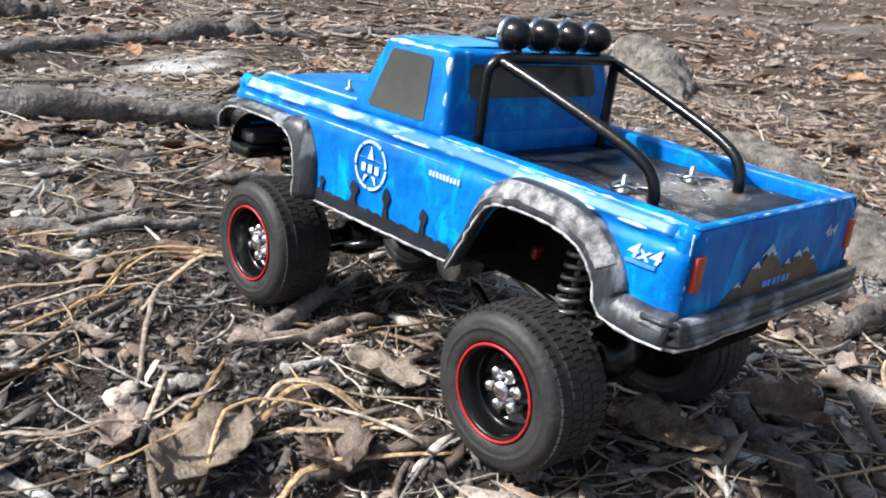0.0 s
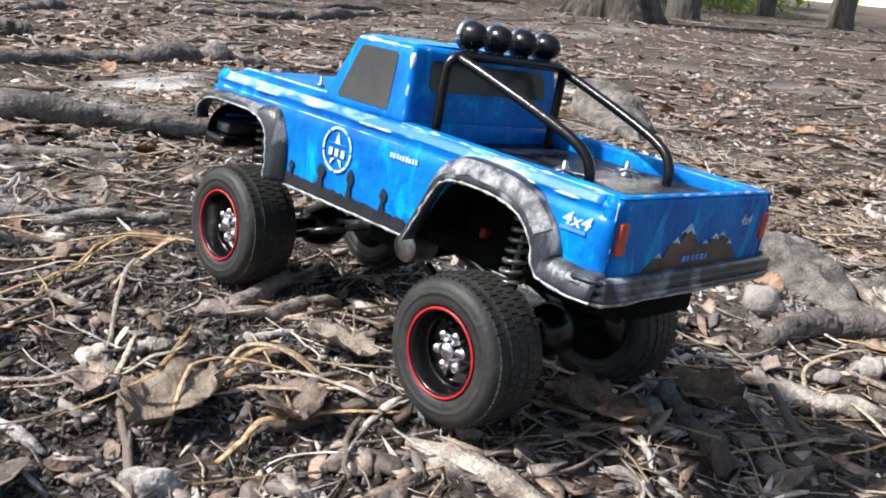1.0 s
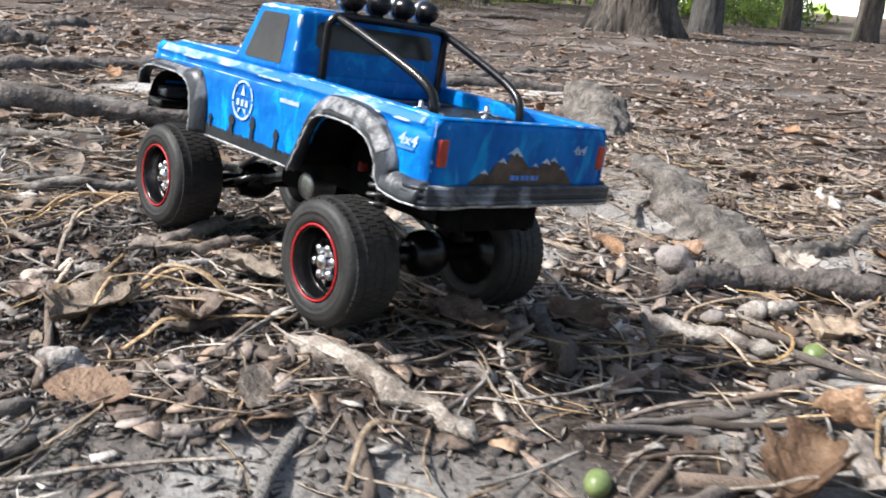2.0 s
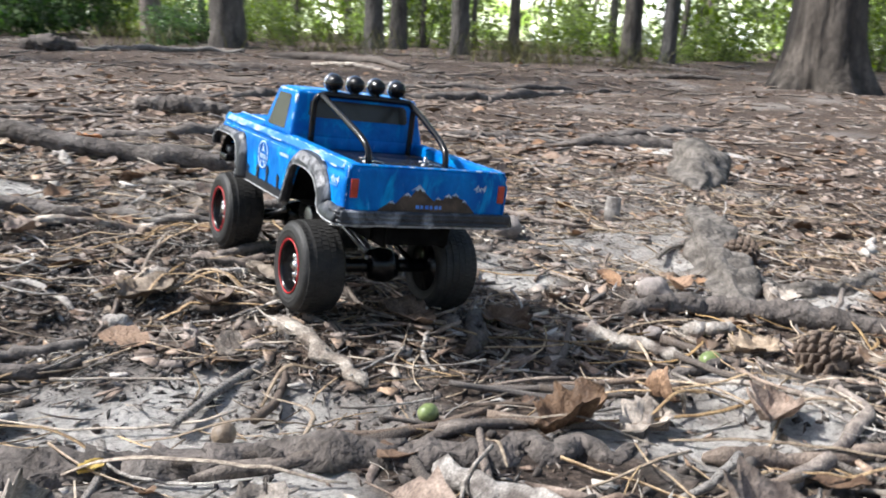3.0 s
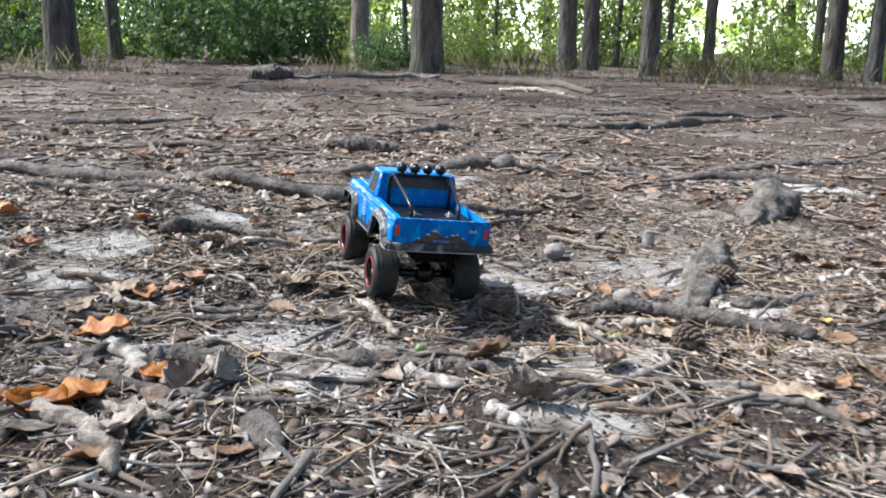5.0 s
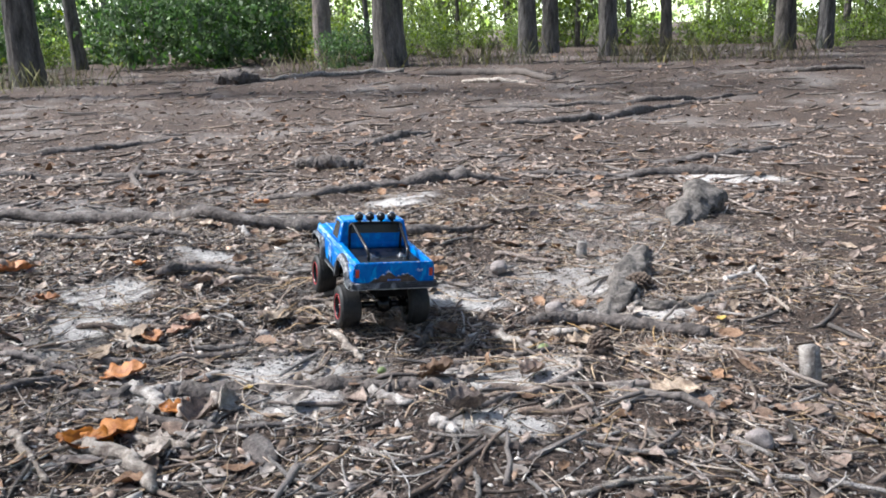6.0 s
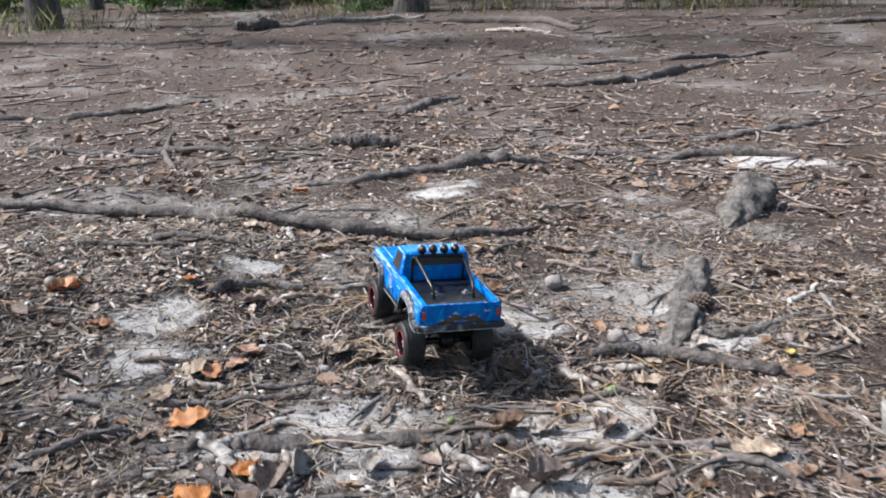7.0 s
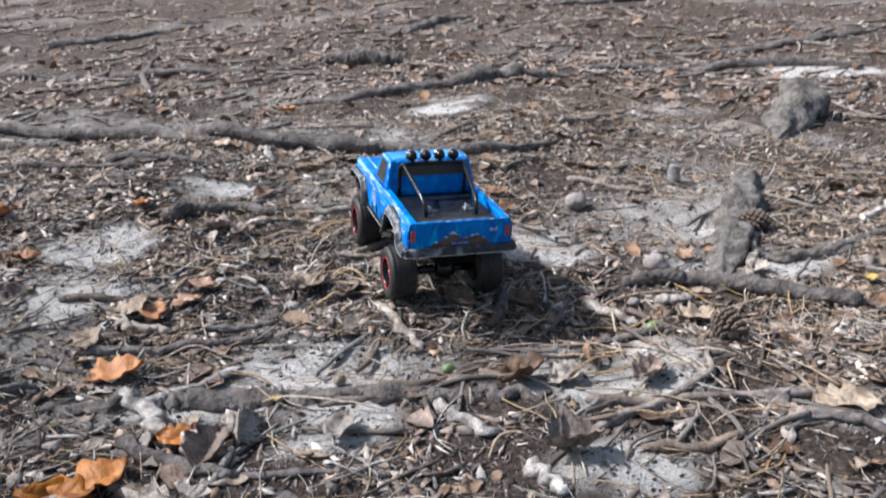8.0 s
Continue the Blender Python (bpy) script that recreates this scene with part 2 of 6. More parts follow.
def raw(name, verts, tris, mat, smooth=False):
    """A mesh object from arrays of corners and triangles."""
    me = bpy.data.meshes.new(name)
    nv, nt = len(verts), len(tris)
    me.vertices.add(nv)
    me.vertices.foreach_set("co", np.ascontiguousarray(verts, dtype=np.float32).ravel())
    me.loops.add(nt * 3)
    me.loops.foreach_set("vertex_index", np.ascontiguousarray(tris, dtype=np.int32).ravel())
    me.polygons.add(nt)
    me.polygons.foreach_set("loop_start", np.arange(0, nt * 3, 3, dtype=np.int32))
    if smooth:
        me.polygons.foreach_set("use_smooth", np.ones(nt, dtype=bool))
    me.update(calc_edges=True)
    me.materials.append(mat)
    return new(name, me)


def box(bm, lo, hi, bevel=0.0, seg=2, m=None):
    v = [bm.verts.new((x, y, z)) for x in (lo[0], hi[0]) for y in (lo[1], hi[1]) for z in (lo[2], hi[2])]
    fs = [bm.faces.new([v[i] for i in q]) for q in ((0, 1, 3, 2), (4, 6, 7, 5), (0, 4, 5, 1), (2, 3, 7, 6), (0, 2, 6, 4), (1, 5, 7, 3))]
    if m:
        bmesh.ops.transform(bm, matrix=m, verts=v)
    if bevel:
        es = list({e for f in fs for e in f.edges})
        bmesh.ops.bevel(bm, geom=es, offset=bevel, segments=seg, profile=0.5, affect="EDGES")
    return bm


def tube(bm, pts, radii, sides=8, caps=True, wob=0.0, seed=0, flat=1.0):
    """A round bar along points, with its own radius at each, wobbling by wob."""
    pts = [Vector(p) for p in pts]
    if not hasattr(radii, "__len__"):
        radii = [radii] * len(pts)
    rings, prev = [], None
    for i, p in enumerate(pts):
        d = (pts[min(i + 1, len(pts) - 1)] - pts[max(i - 1, 0)]).normalized()
        u = prev - d * prev.dot(d) if prev else d.orthogonal() if abs(d.z) > 0.9 else Vector((0, 0, 1)) - d * d.z
        u.normalize()
        prev = u
        w = d.cross(u)
        ring = []
        for k in range(sides):
            a = 2 * math.pi * k / sides
            r = radii[i] * (1 + wob * noise.noise(Vector((i * 0.7, k * 0.9 if k * 2 < sides else (sides - k) * 0.9, seed * 3.3))))
            ring.append(bm.verts.new(p + u * math.cos(a) * r * flat + w * math.sin(a) * r))
        rings.append(ring)
    for a, b in zip(rings, rings[1:]):
        for k in range(sides):
            bm.faces.new((a[k], a[(k + 1) % sides], b[(k + 1) % sides], b[k]))
    if caps:
        bm.faces.new(rings[0][::-1])
        bm.faces.new(rings[-1])
    return bm


def curve_pts(pts, n):
    """n points on a smooth line through the given points."""
    P = np.array(pts, float)
    P = np.vstack([2 * P[0] - P[1], P, 2 * P[-1] - P[-2]])
    out = []
    m = len(P) - 3
    for u in np.linspace(0, m - 1e-6, n):
        i = int(u)
        f = u - i
        a, b, c, d = P[i:i + 4]
        out.append(0.5 * (2 * b + (c - a) * f + (2 * a - 5 * b + 4 * c - d) * f * f + (3 * b - a - 3 * c + d) * f ** 3))
    return out


def lathe(bm, prof, n=40, axis="x", m=None, caps=True):
    """Turns (radius, along) points round the axis."""
    rings = []
    for r, h in prof:
        ring = []
        for k in range(n):
            a = 2 * math.pi * k / n
            c, s = r * math.cos(a), r * math.sin(a)
            co = Vector((h, c, s)) if axis == "x" else Vector((c, h, s)) if axis == "y" else Vector((c, s, h))
            ring.append(bm.verts.new(m @ co if m else co))
        rings.append(ring)
    for a, b in zip(rings, rings[1:]):
        for k in range(n):
            bm.faces.new((a[k], a[(k + 1) % n], b[(k + 1) % n], b[k]))
    for ring in (rings[0], rings[-1]) if caps else ():
        bm.faces.new(ring)
    return bm


def slab(bm, poly, depth, m):
    """A flat plate of the outline poly, depth thick, set by m."""
    a = [bm.verts.new(m @ Vector((x, y, 0))) for x, y in poly]
    b = [bm.verts.new(m @ Vector((x, y, depth))) for x, y in poly]
    bm.faces.new(a)
    bm.faces.new(b)
    for i in range(len(poly)):
        j = (i + 1) % len(poly)
        bm.faces.new((a[i], a[j], b[j], b[i]))
    return bm


def sheet(bm, fn, nu, nv, thick):
    """A curved panel: fn(u, v) with u, v in 0..1 gives a place; thick is a vector to its inner face."""
    t = Vector(thick)
    g = [[bm.verts.new(fn(i / nu, j / nv)) for j in range(nv + 1)] for i in range(nu + 1)]
    h = [[bm.verts.new(g[i][j].co + t) for j in range(nv + 1)] for i in range(nu + 1)]
    for i in range(nu):
        for j in range(nv):
            bm.faces.new((g[i][j], g[i + 1][j], g[i + 1][j + 1], g[i][j + 1]))
            bm.faces.new((h[i][j], h[i][j + 1], h[i + 1][j + 1], h[i + 1][j]))
    for i in range(nu):
        bm.faces.new((g[i][0], h[i][0], h[i + 1][0], g[i + 1][0]))
        bm.faces.new((g[i][nv], g[i + 1][nv], h[i + 1][nv], h[i][nv]))
    for j in range(nv):
        bm.faces.new((g[0][j], g[0][j + 1], h[0][j + 1], h[0][j]))
        bm.faces.new((g[nu][j], h[nu][j], h[nu][j + 1], g[nu][j + 1]))
    return bm


# ---- ground ----
def vnoise(x, y, seed=0):
    xi, yi = np.floor(x), np.floor(y)
    fx, fy = x - xi, y - yi
    fx, fy = fx * fx * (3 - 2 * fx), fy * fy * (3 - 2 * fy)

    def h(a, b):
        v = np.sin(a * 127.1 + b * 311.7 + seed * 74.7) * 43758.5453
        return v - np.floor(v)
    return (h(xi, yi) * (1 - fx) + h(xi + 1, yi) * fx) * (1 - fy) + (h(xi, yi + 1) * (1 - fx) + h(xi + 1, yi + 1) * fx) * fy - 0.5


def fbm(x, y, size, seed=0, octaves=3):
    v, a = 0, 1.0
    for k in range(octaves):
        v = v + a * vnoise(x / size * 2 ** k + 5.3 * k, y / size * 2 ** k - 3.1 * k, seed + k)
        a *= 0.5
    return v


def footprint(x, y):
    """1 under the truck, fading to 0 around it."""
    d = np.sqrt(np.maximum(np.abs(x) - 0.055, 0) ** 2 + np.maximum(np.abs(y - 0.07) - 0.1, 0) ** 2)
    return np.clip(1 - d / 0.07, 0, 1)


def mud_at(x, y):
    """1 on the damp bare soil beside the left wheels, fading to 0."""
    return np.clip(1.35 - np.hypot((x + 0.12) / 0.14, (y - 0.10) / 0.17) + 0.5 * fbm(x, y, 0.08, 33), 0, 1)


def gh(x, y):
    """The ground's height."""
    x, y = np.asarray(x, float), np.asarray(y, float)
    s = 0.956 * x - 0.292 * y
    r = np.hypot(x, y)
    far = np.clip((r - 0.7) / 8.2, 0, 1) ** 0.75
    base = -0.065 * s * (1 - far) ** 2 + far * ((0.0041 * x + 0.0201 * y) * np.minimum(1, 11 / np.maximum(r, 0.1)) - 0.248)
    lump = 0.030 * fbm(x, y, 0.42, 3) + 0.012 * fbm(x, y, 0.11, 9) + np.clip((r - 1.5) / 4, 0, 1) * 0.05 * fbm(x, y, 2.6, 21, 2)
    f = footprint(x, y)
    return (base + lump) * (1 - f) + f * (-0.0957 * x + 0.0420 * y - 0.0015 + 0.15 * lump) + 0.005 * fbm(x, y, 0.03, 14) + 0.006 * mud_at(x, y) * fbm(x, y, 0.022, 90)


def gz(x, y):
    return float(gh(x, y))


SANDS = [(-0.165, -0.10, 0.105), (-0.134, -0.165, 0.055), (-0.15, -0.215, 0.035), (-0.34, 0.235, 0.062), (-0.335, 0.115, 0.062), (-0.186, 0.386, 0.045), (0.172, 0.127, 0.05), (0.07, -0.20, 0.07), (0.15, -0.16, 0.05), (0.24, -0.29, 0.035), (0.36, 0.12, 0.05), (0.27, 0.87, 0.09), (1.25, 1.0, 0.12), (0.42, 0.0, 0.04), (0.04, -0.31, 0.045)]


def sand_at(x, y):
    """How sandy the soil is, 0 to 1."""
    v = np.clip(fbm(x, y, 0.35, 40, 4) * 1.9 - 0.34, 0, 0.5) * np.clip(1.9 - np.hypot(x, y), 0.35, 1)
    for sx, sy, sr in SANDS:
        dd = np.hypot(x - sx, (y - sy) * 1.5) / (1.25 * sr) + 1.1 * fbm(x, y, 0.06, 55)
        v = np.maximum(v, np.clip(1.6 - 1.4 * dd, 0, 1))
    return np.clip(1.3 * v * (0.85 + 0.8 * fbm(x, y, 0.03, 60)), 0, 1)


def axis_steps(lo, hi, step, reach):
    core = list(np.arange(lo, hi, step))
    out, d = [], step
    while sum(out) < reach:
        d *= 1.075
        out.append(d)
    return np.array([lo - v for v in np.cumsum(out)[::-1]] + core + [core[-1] + v for v in np.cumsum(out)])


gx, gy = axis_steps(-0.75, 0.85, 0.0094, 300), axis_steps(-0.9, 1.1, 0.0094, 300)
X, Y = np.meshgrid(gx, gy, indexing="ij")
Z = gh(X, Y)
nx, ny = X.shape
idx = np.arange(nx * ny).reshape(nx, ny)
q = np.stack([idx[:-1, :-1], idx[1:, :-1], idx[1:, 1:], idx[:-1, 1:]], -1).reshape(-1, 4)
sand = sand_at(X, Y)


def soil_material():
    m = bpy.data.materials.new("forest_soil")
    m.use_nodes = True
    n, l = m.node_tree.nodes, m.node_tree.links
    p = n["Principled BSDF"]
    tc = n.new("ShaderNodeTexCoord")

    def nz(scale, detail=8, rough=0.65):
        t = n.new("ShaderNodeTexNoise")
        t.inputs["Scale"].default_value, t.inputs["Detail"].default_value, t.inputs["Roughness"].default_value = scale, detail, rough
        l.new(tc.outputs["Object"], t.inputs["Vector"])
        return t

    def ramp(src, stops):
        r = n.new("ShaderNodeValToRGB")
        e = r.color_ramp.elements
        e[0].position, e[0].color = stops[0][0], (*stops[0][1], 1)
        e[1].position, e[1].color = stops[-1][0], (*stops[-1][1], 1)
        for pos, c in stops[1:-1]:
            k = e.new(pos)
            k.color = (*c, 1)
        l.new(src, r.inputs[0])
        return r.outputs[0]

    def mix(f, a, b):
        mx = n.new("ShaderNodeMix")
        mx.data_type = "RGBA"
        l.new(f, mx.inputs[0])
        l.new(a, mx.inputs[6])
        l.new(b, mx.inputs[7])
        return mx.outputs[2]
    fine = nz(260, 8, 0.75)
    soil = ramp(fine.outputs[0], [(0.3, (0.026, 0.0195, 0.016)), (0.5, (0.092, 0.070, 0.058)), (0.62, (0.19, 0.15, 0.127)), (0.75, (0.42, 0.35, 0.30))])
    big = nz(7, 5)
    brown = ramp(fine.outputs[0], [(0.3, (0.036, 0.025, 0.019)), (0.55, (0.13, 0.095, 0.074)), (0.75, (0.35, 0.27, 0.22))])
    bf = ramp(big.outputs[0], [(0.42, (0, 0, 0)), (0.6, (1, 1, 1))])
    col = mix(bf, soil, brown)
    mottle = ramp(nz(105, 7, 0.75).outputs[0], [(0.36, (0.35, 0.34, 0.33)), (0.5, (0.9, 0.88, 0.86)), (0.6, (1.5, 1.45, 1.4)), (0.7, (2.6, 2.5, 2.4))])
    mm = n.new("ShaderNodeMix")
    mm.data_type, mm.blend_type = "RGBA", "MULTIPLY"
    mm.inputs[0].default_value = 1.0
    l.new(col, mm.inputs[6])
    l.new(mottle, mm.inputs[7])
    col = mm.outputs[2]
    grains = nz(420, 6, 0.8)
    pale = ramp(grains.outputs[0], [(0.32, (0.32, 0.295, 0.27)), (0.46, (0.70, 0.66, 0.62)), (0.6, (0.90, 0.86, 0.81))])
    at = n.new("ShaderNodeAttribute")
    at.attribute_name = "sand"
    speck = ramp(nz(75, 6, 0.7).outputs[0], [(0.34, (0.45, 0.45, 0.45)), (0.50, (1, 1, 1))])
    mul = n.new("ShaderNodeMath")
    mul.operation = "MULTIPLY"
    l.new(at.outputs["Fac"], mul.inputs[0])
    l.new(speck, mul.inputs[1])
    col = mix(mul.outputs[0], col, pale)
    l.new(col, p.inputs["Base Color"])
    p.inputs["Roughness"].default_value = 0.93
    p.inputs["Specular IOR Level"].default_value = 0.3
    bp = n.new("ShaderNodeBump")
    bp.inputs["Strength"].default_value, bp.inputs["Distance"].default_value = 1.0, 0.009
    l.new(fine.outputs[0], bp.inputs["Height"])
    l.new(bp.outputs[0], p.inputs["Normal"])
    return m


ground = raw("ground", np.stack([X, Y, Z], -1).reshape(-1, 3), np.concatenate([q[:, [0, 1, 2]], q[:, [0, 2, 3]]]), soil_material(), True)
at = ground.data.attributes.new("sand", "FLOAT", "POINT")
at.data.foreach_set("value", sand.ravel().astype(np.float32))
tagged(ground, "grey-brown forest soil with pale sandy patches", "ground", kind="structure")


# ---- toy truck ----
truck = new("toy_truck")
tagged(truck, "blue toy pickup truck with oversized black tyres standing on soil", "toy truck")

ZB = 0.0955                     # belt line
SIDE = [(0.056, 0.0500), (0.062, 0.0503), (0.084, 0.0506), (0.0878, 0.0504), (0.0886, 0.0492), (0.0905, 0.0490), (0.0915, 0.0498), (0.0928, 0.0490), (0.0955, 0.0470)]


def side_x(z, y):
    x = float(np.interp(z, [a for a, b in SIDE], [b for a, b in SIDE]))
    return x - 0.0012 * max(0, (y - 0.150) / 0.022) ** 2 - 0.0012 * max(0, (-0.040 - y) / 0.010) ** 2


def drop(y):
    """How far the belt falls towards the tail."""
    return 0.0018 * min(1.0, max(0.0, (0.045 - y) / 0.09))


def arch(y, c, half, low, top, n):
    u = abs((y - c) / half)
    return low + (top - low) * max(0.0, 1 - u ** n) ** (1 / n) if u < 1.0001 else None


REAR_ARCH = [(-0.0282, 0.0580), (-0.0276, 0.0665), (-0.0262, 0.0725), (-0.0232, 0.0775), (-0.0180, 0.0815), (-0.0100, 0.0838), (0.0020, 0.0846), (0.0110, 0.0840), (0.0160, 0.0818), (0.0205, 0.0755), (0.0248, 0.0670), (0.0296, 0.0580)]


def rear_arch(y):
    return float(np.interp(y, [a for a, b in REAR_ARCH], [b for a, b in REAR_ARCH])) if -0.0282 <= y <= 0.0296 else None


def low_edge(y):
    a = rear_arch(y)
    if a is None:
        a = arch(y, 0.1465, 0.0295, 0.058, 0.0838, 4.2)
    if y > 0.1465:
        a = max(a or 0, 0.0755)
    if a is None:
        a = 0.058
    return max(a, 0.0665) if y < -0.018 else a


ys = sorted(set(np.round(np.concatenate([np.linspace(-0.0495, 0.1705, 70), np.linspace(-0.030, -0.026, 8), np.linspace(0.026, 0.0312, 12), np.linspace(0.1165, 0.122, 12)]), 5)))
for s, lab in ((-1, "blue side panel with pale scuffs"), (1, "blue side panel with pale scuffs")):
    def side_fn(u, v):
        y = ys[min(len(ys) - 1, int(round(u * (len(ys) - 1))))]
        lo = low_edge(y)
        zs = [lo + (0.0878 - lo) * k / 10 for k in range(11)] + [0.0886, 0.0905, 0.0915, 0.0928, 0.0942, 0.0955]
        z = zs[int(round(v * (len(zs) - 1)))]
        return (s * side_x(z, y), y, z - drop(y) * max(0, (z - 0.075) / 0.0205))
    part("side_panel", sheet(bmesh.new(), side_fn, len(ys) - 1, 16, (-s * 0.0010, 0, 0)), BLUE, truck, lab)
    # pale worn crease along the belt
    for z0, r in ((0.0917, 0.0009), (0.0884, 0.0007), (0.0948, 0.0008)):
        bm = bmesh.new()
        tube(bm, [(s * (side_x(z0, y) - 0.00005), y, z0 - 0.9 * drop(y)) for y in np.linspace(-0.046, 0.163, 50)], [0.6 * r * max(0.12, 0.30 + 1.5 * noise.noise(Vector((k * 0.43, z0 * 900, s)))) for k in range(50)], 6)
        part("belt_crease", bm, WORN, truck, "pale worn crease")
    # scuffed strip under the belt line
    def strip_fn(u, v):
        y, z = -0.044 + 0.206 * u, 0.0917 + 0.0034 * v
        return (s * (side_x(z, y) + 0.00025), y, z - 0.9 * drop(y))
    part("scuffed_strip", sheet(bmesh.new(), strip_fn, 60, 4, (-s * 0.0003, 0, 0)), SCUFF, truck, "whitish scuffed paint strip")
    # top of the bed wall
    bm = bmesh.new()
    box(bm, (min(s * 0.0475, s * 0.0405), -0.0475, 0.0868), (max(s * 0.0475, s * 0.0405), 0.049, ZB + 0.0004), 0.0012, 3)
    for v in bm.verts:
        v.co.z -= drop(v.co.y)
    part("bed_rail", bm, BLUE, truck)
    # dark band along the sill, with ragged upper edge
    if s < 0:
        poly = [(0.0315, 0.0582), (0.1165, 0.0582)]
        for k, y in enumerate(np.linspace(0.1165, 0.034, 60)):
            poly.append((y, 0.0632 + 0.0016 * noise.noise(Vector((k * 0.6, 2, 0)))))
        m = Matrix(((0, 0, -1, -0.0506), (1, 0, 0, 0), (0, 1, 0, 0), (0, 0, 0, 1)))
        part("sill_band", slab(bmesh.new(), poly, 0.0004, m), DECALK, truck, "black ragged band", False)
        for k, (y, h, w) in enumerate(((0.104, 0.0055, 0.0012), (0.0845, 0.0085, 0.0022), (0.0665, 0.0105, 0.0017), (0.047, 0.0085, 0.0016))):
            q1 = [(y - w, 0.062), (y + w, 0.062), (y + w * 0.5, 0.0632 + h * 0.45), (y + w * 1.25, 0.0632 + h * 0.6), (y + w * 0.9, 0.0632 + h * 0.85), (y + w * 0.3, 0.0632 + h), (y - w * 0.4, 0.0632 + h * 0.93), (y - w * 1.2, 0.0632 + h * 0.75), (y - w * 1.0, 0.0632 + h * 0.55), (y - w * 0.45, 0.0632 + h * 0.4)]
            part("silhouette_decal", slab(bmesh.new(), q1, 0.0004, Matrix(((0, 0, -1, -0.0508), (1, 0, 0, 0), (0, 1, 0, 0), (0, 0, 0, 1)))), DECALK, truck, "", False)
    # cut edge of the sill
    bm = bmesh.new()
    tube(bm, [(s * (0.0506 + 0.0005 * noise.noise(Vector((k * 0.5, 1, 0)))), y, 0.0578 + 0.0004 * noise.noise(Vector((k * 0.7, 5, 0)))) for k, y in enumerate(np.linspace(0.031, 0.1170, 40))], 0.0007, 6)
    part("sill_edge", bm, LIP, truck, "whitish cut edge")

    # wheel arch flares
    for which in ("rear", "front"):
        if which == "rear":
            line = [tuple(v[:2]) for v in curve_pts([(a, b, 0) for a, b in REAR_ARCH[::-1]], 44)]
            line = [(a, b) for a, b in line if not (a < 0 and b < 0.068)] + [(-0.0285, 0.0668), (-0.0300, 0.0648), (-0.036, 0.0636), (-0.043, 0.0630), (-0.0505, 0.0634)]
        else:
            line = [(y, arch(y, 0.1465, 0.0295, 0.058, 0.0838, 4.2)) for y in 0.1465 + 0.0295 * np.cos(np.linspace(math.pi, 0, 40))]
            line = [(a, b) for a, b in line if not (a > 0.16 and b < 0.0735)] + [(0.1735, 0.0722)]
        sub = []
        for (a0, b0), (a1, b1) in zip(line, line[1:]):
            k = max(1, int(math.hypot(a1 - a0, b1 - b0) / 0.0022))
            sub += [(a0 + (a1 - a0) * j / k, b0 + (b1 - b0) * j / k) for j in range(k)]
        sub.append(line[-1])
        bm, rows, edge = bmesh.new(), [], []
        for i, (y, z) in enumerate(sub):
            y0, z0 = sub[max(0, i - 2)]
            y1, z1 = sub[min(len(sub) - 1, i + 2)]
            d = math.hypot(y1 - y0, z1 - z0) or 1
            ny_, nz_ = -(z1 - z0) / d, (y1 - y0) / d
            if which == "rear":
                ny_, nz_ = -ny_, -nz_
            w = 0.0030 + 0.0052 * min(1, max(0, (0.024 - y) / 0.016)) if which == "rear" else (0.0088 if y < 0.122 else 0.0034 + 0.0054 * max(0, (0.128 - y) / 0.006) if y < 0.128 else 0.0034)
            j = 0.0004 * noise.noise(Vector((i * 0.9, 3 * s, len(sub))))
            ring = [(s * 0.0492, y, z), (s * (0.0553 + j), y - ny_ * 0.0003, z - nz_ * 0.0003), (s * 0.0556, y + ny_ * 0.0014, z + nz_ * 0.0014), (s * 0.0545, y + ny_ * w * 0.55, z + nz_ * w * 0.55), (s * 0.0518, y + ny_ * w, z + nz_ * w), (s * 0.0490, y + ny_ * w, z + nz_ * w)]
            rows.append([bm.verts.new(v) for v in ring])
            edge.append((s * (0.0553 + 2.0 * j), y + j, z - 0.0002))
        for a, b in zip(rows, rows[1:]):
            for k in range(6):
                bm.faces.new((a[k], a[(k + 1) % 6], b[(k + 1) % 6], b[k]))
        bm.faces.new(rows[0])
        bm.faces.new(rows[-1])
        worn = [i for i in range(len(sub)) if (which == "rear" and sub[i][1] > 0.0745 and sub[i][0] > -0.026) or (which == "front" and sub[i][1] > 0.0815 and sub[i][0] > 0.126)]
        wb, wr = bmesh.new(), []
        for i in worn:
            a, b, c = (rows[i][k].co for k in (2, 3, 4))
            o = Vector((s * 0.0003, 0, 0.0003))
            w0 = 0.25 + 0.25 * noise.noise(Vector((i * 0.5, s, 2)))
            wr.append([wb.verts.new(a.lerp(b, w0) + o), wb.verts.new(b + o), wb.verts.new(b.lerp(c, 0.75) + o)])
        for a, b in zip(wr, wr[1:]):
            for k in range(2):
                wb.faces.new((a[k], a[k + 1], b[k + 1], b[k]))
        bmesh.ops.solidify(wb, geom=wb.faces[:], thickness=0.0003)
        fl = part("wheel_arch_flare", bm, GREY, truck, "dark grey flare, whitish where worn")
        part("worn_patch", wb, WORNGREY, fl, "whitish worn paint on top")
        bm = bmesh.new()
        tube(bm, edge, [0.00045 + 0.0005 * noise.noise(Vector((i * 0.8, 7, s))) for i in range(len(edge))], 6)
        part("cut_edge", bm, LIP, fl, "ragged whitish edge")
        # black inner wheel well
        c, tz = (0.0012, 0.0835) if which == "rear" else (0.1465, 0.0825)
        bm = bmesh.new()
        sheet(bm, lambda u, v: (s * (0.020 + 0.0288 * v), c + 0.029 * math.cos(math.pi * u), 0.060 + (tz - 0.060) * math.sin(math.pi * u) ** 0.8), 16, 2, (0, 0, 0.0006))
        part("wheel_well", bm, BLACKM, truck)

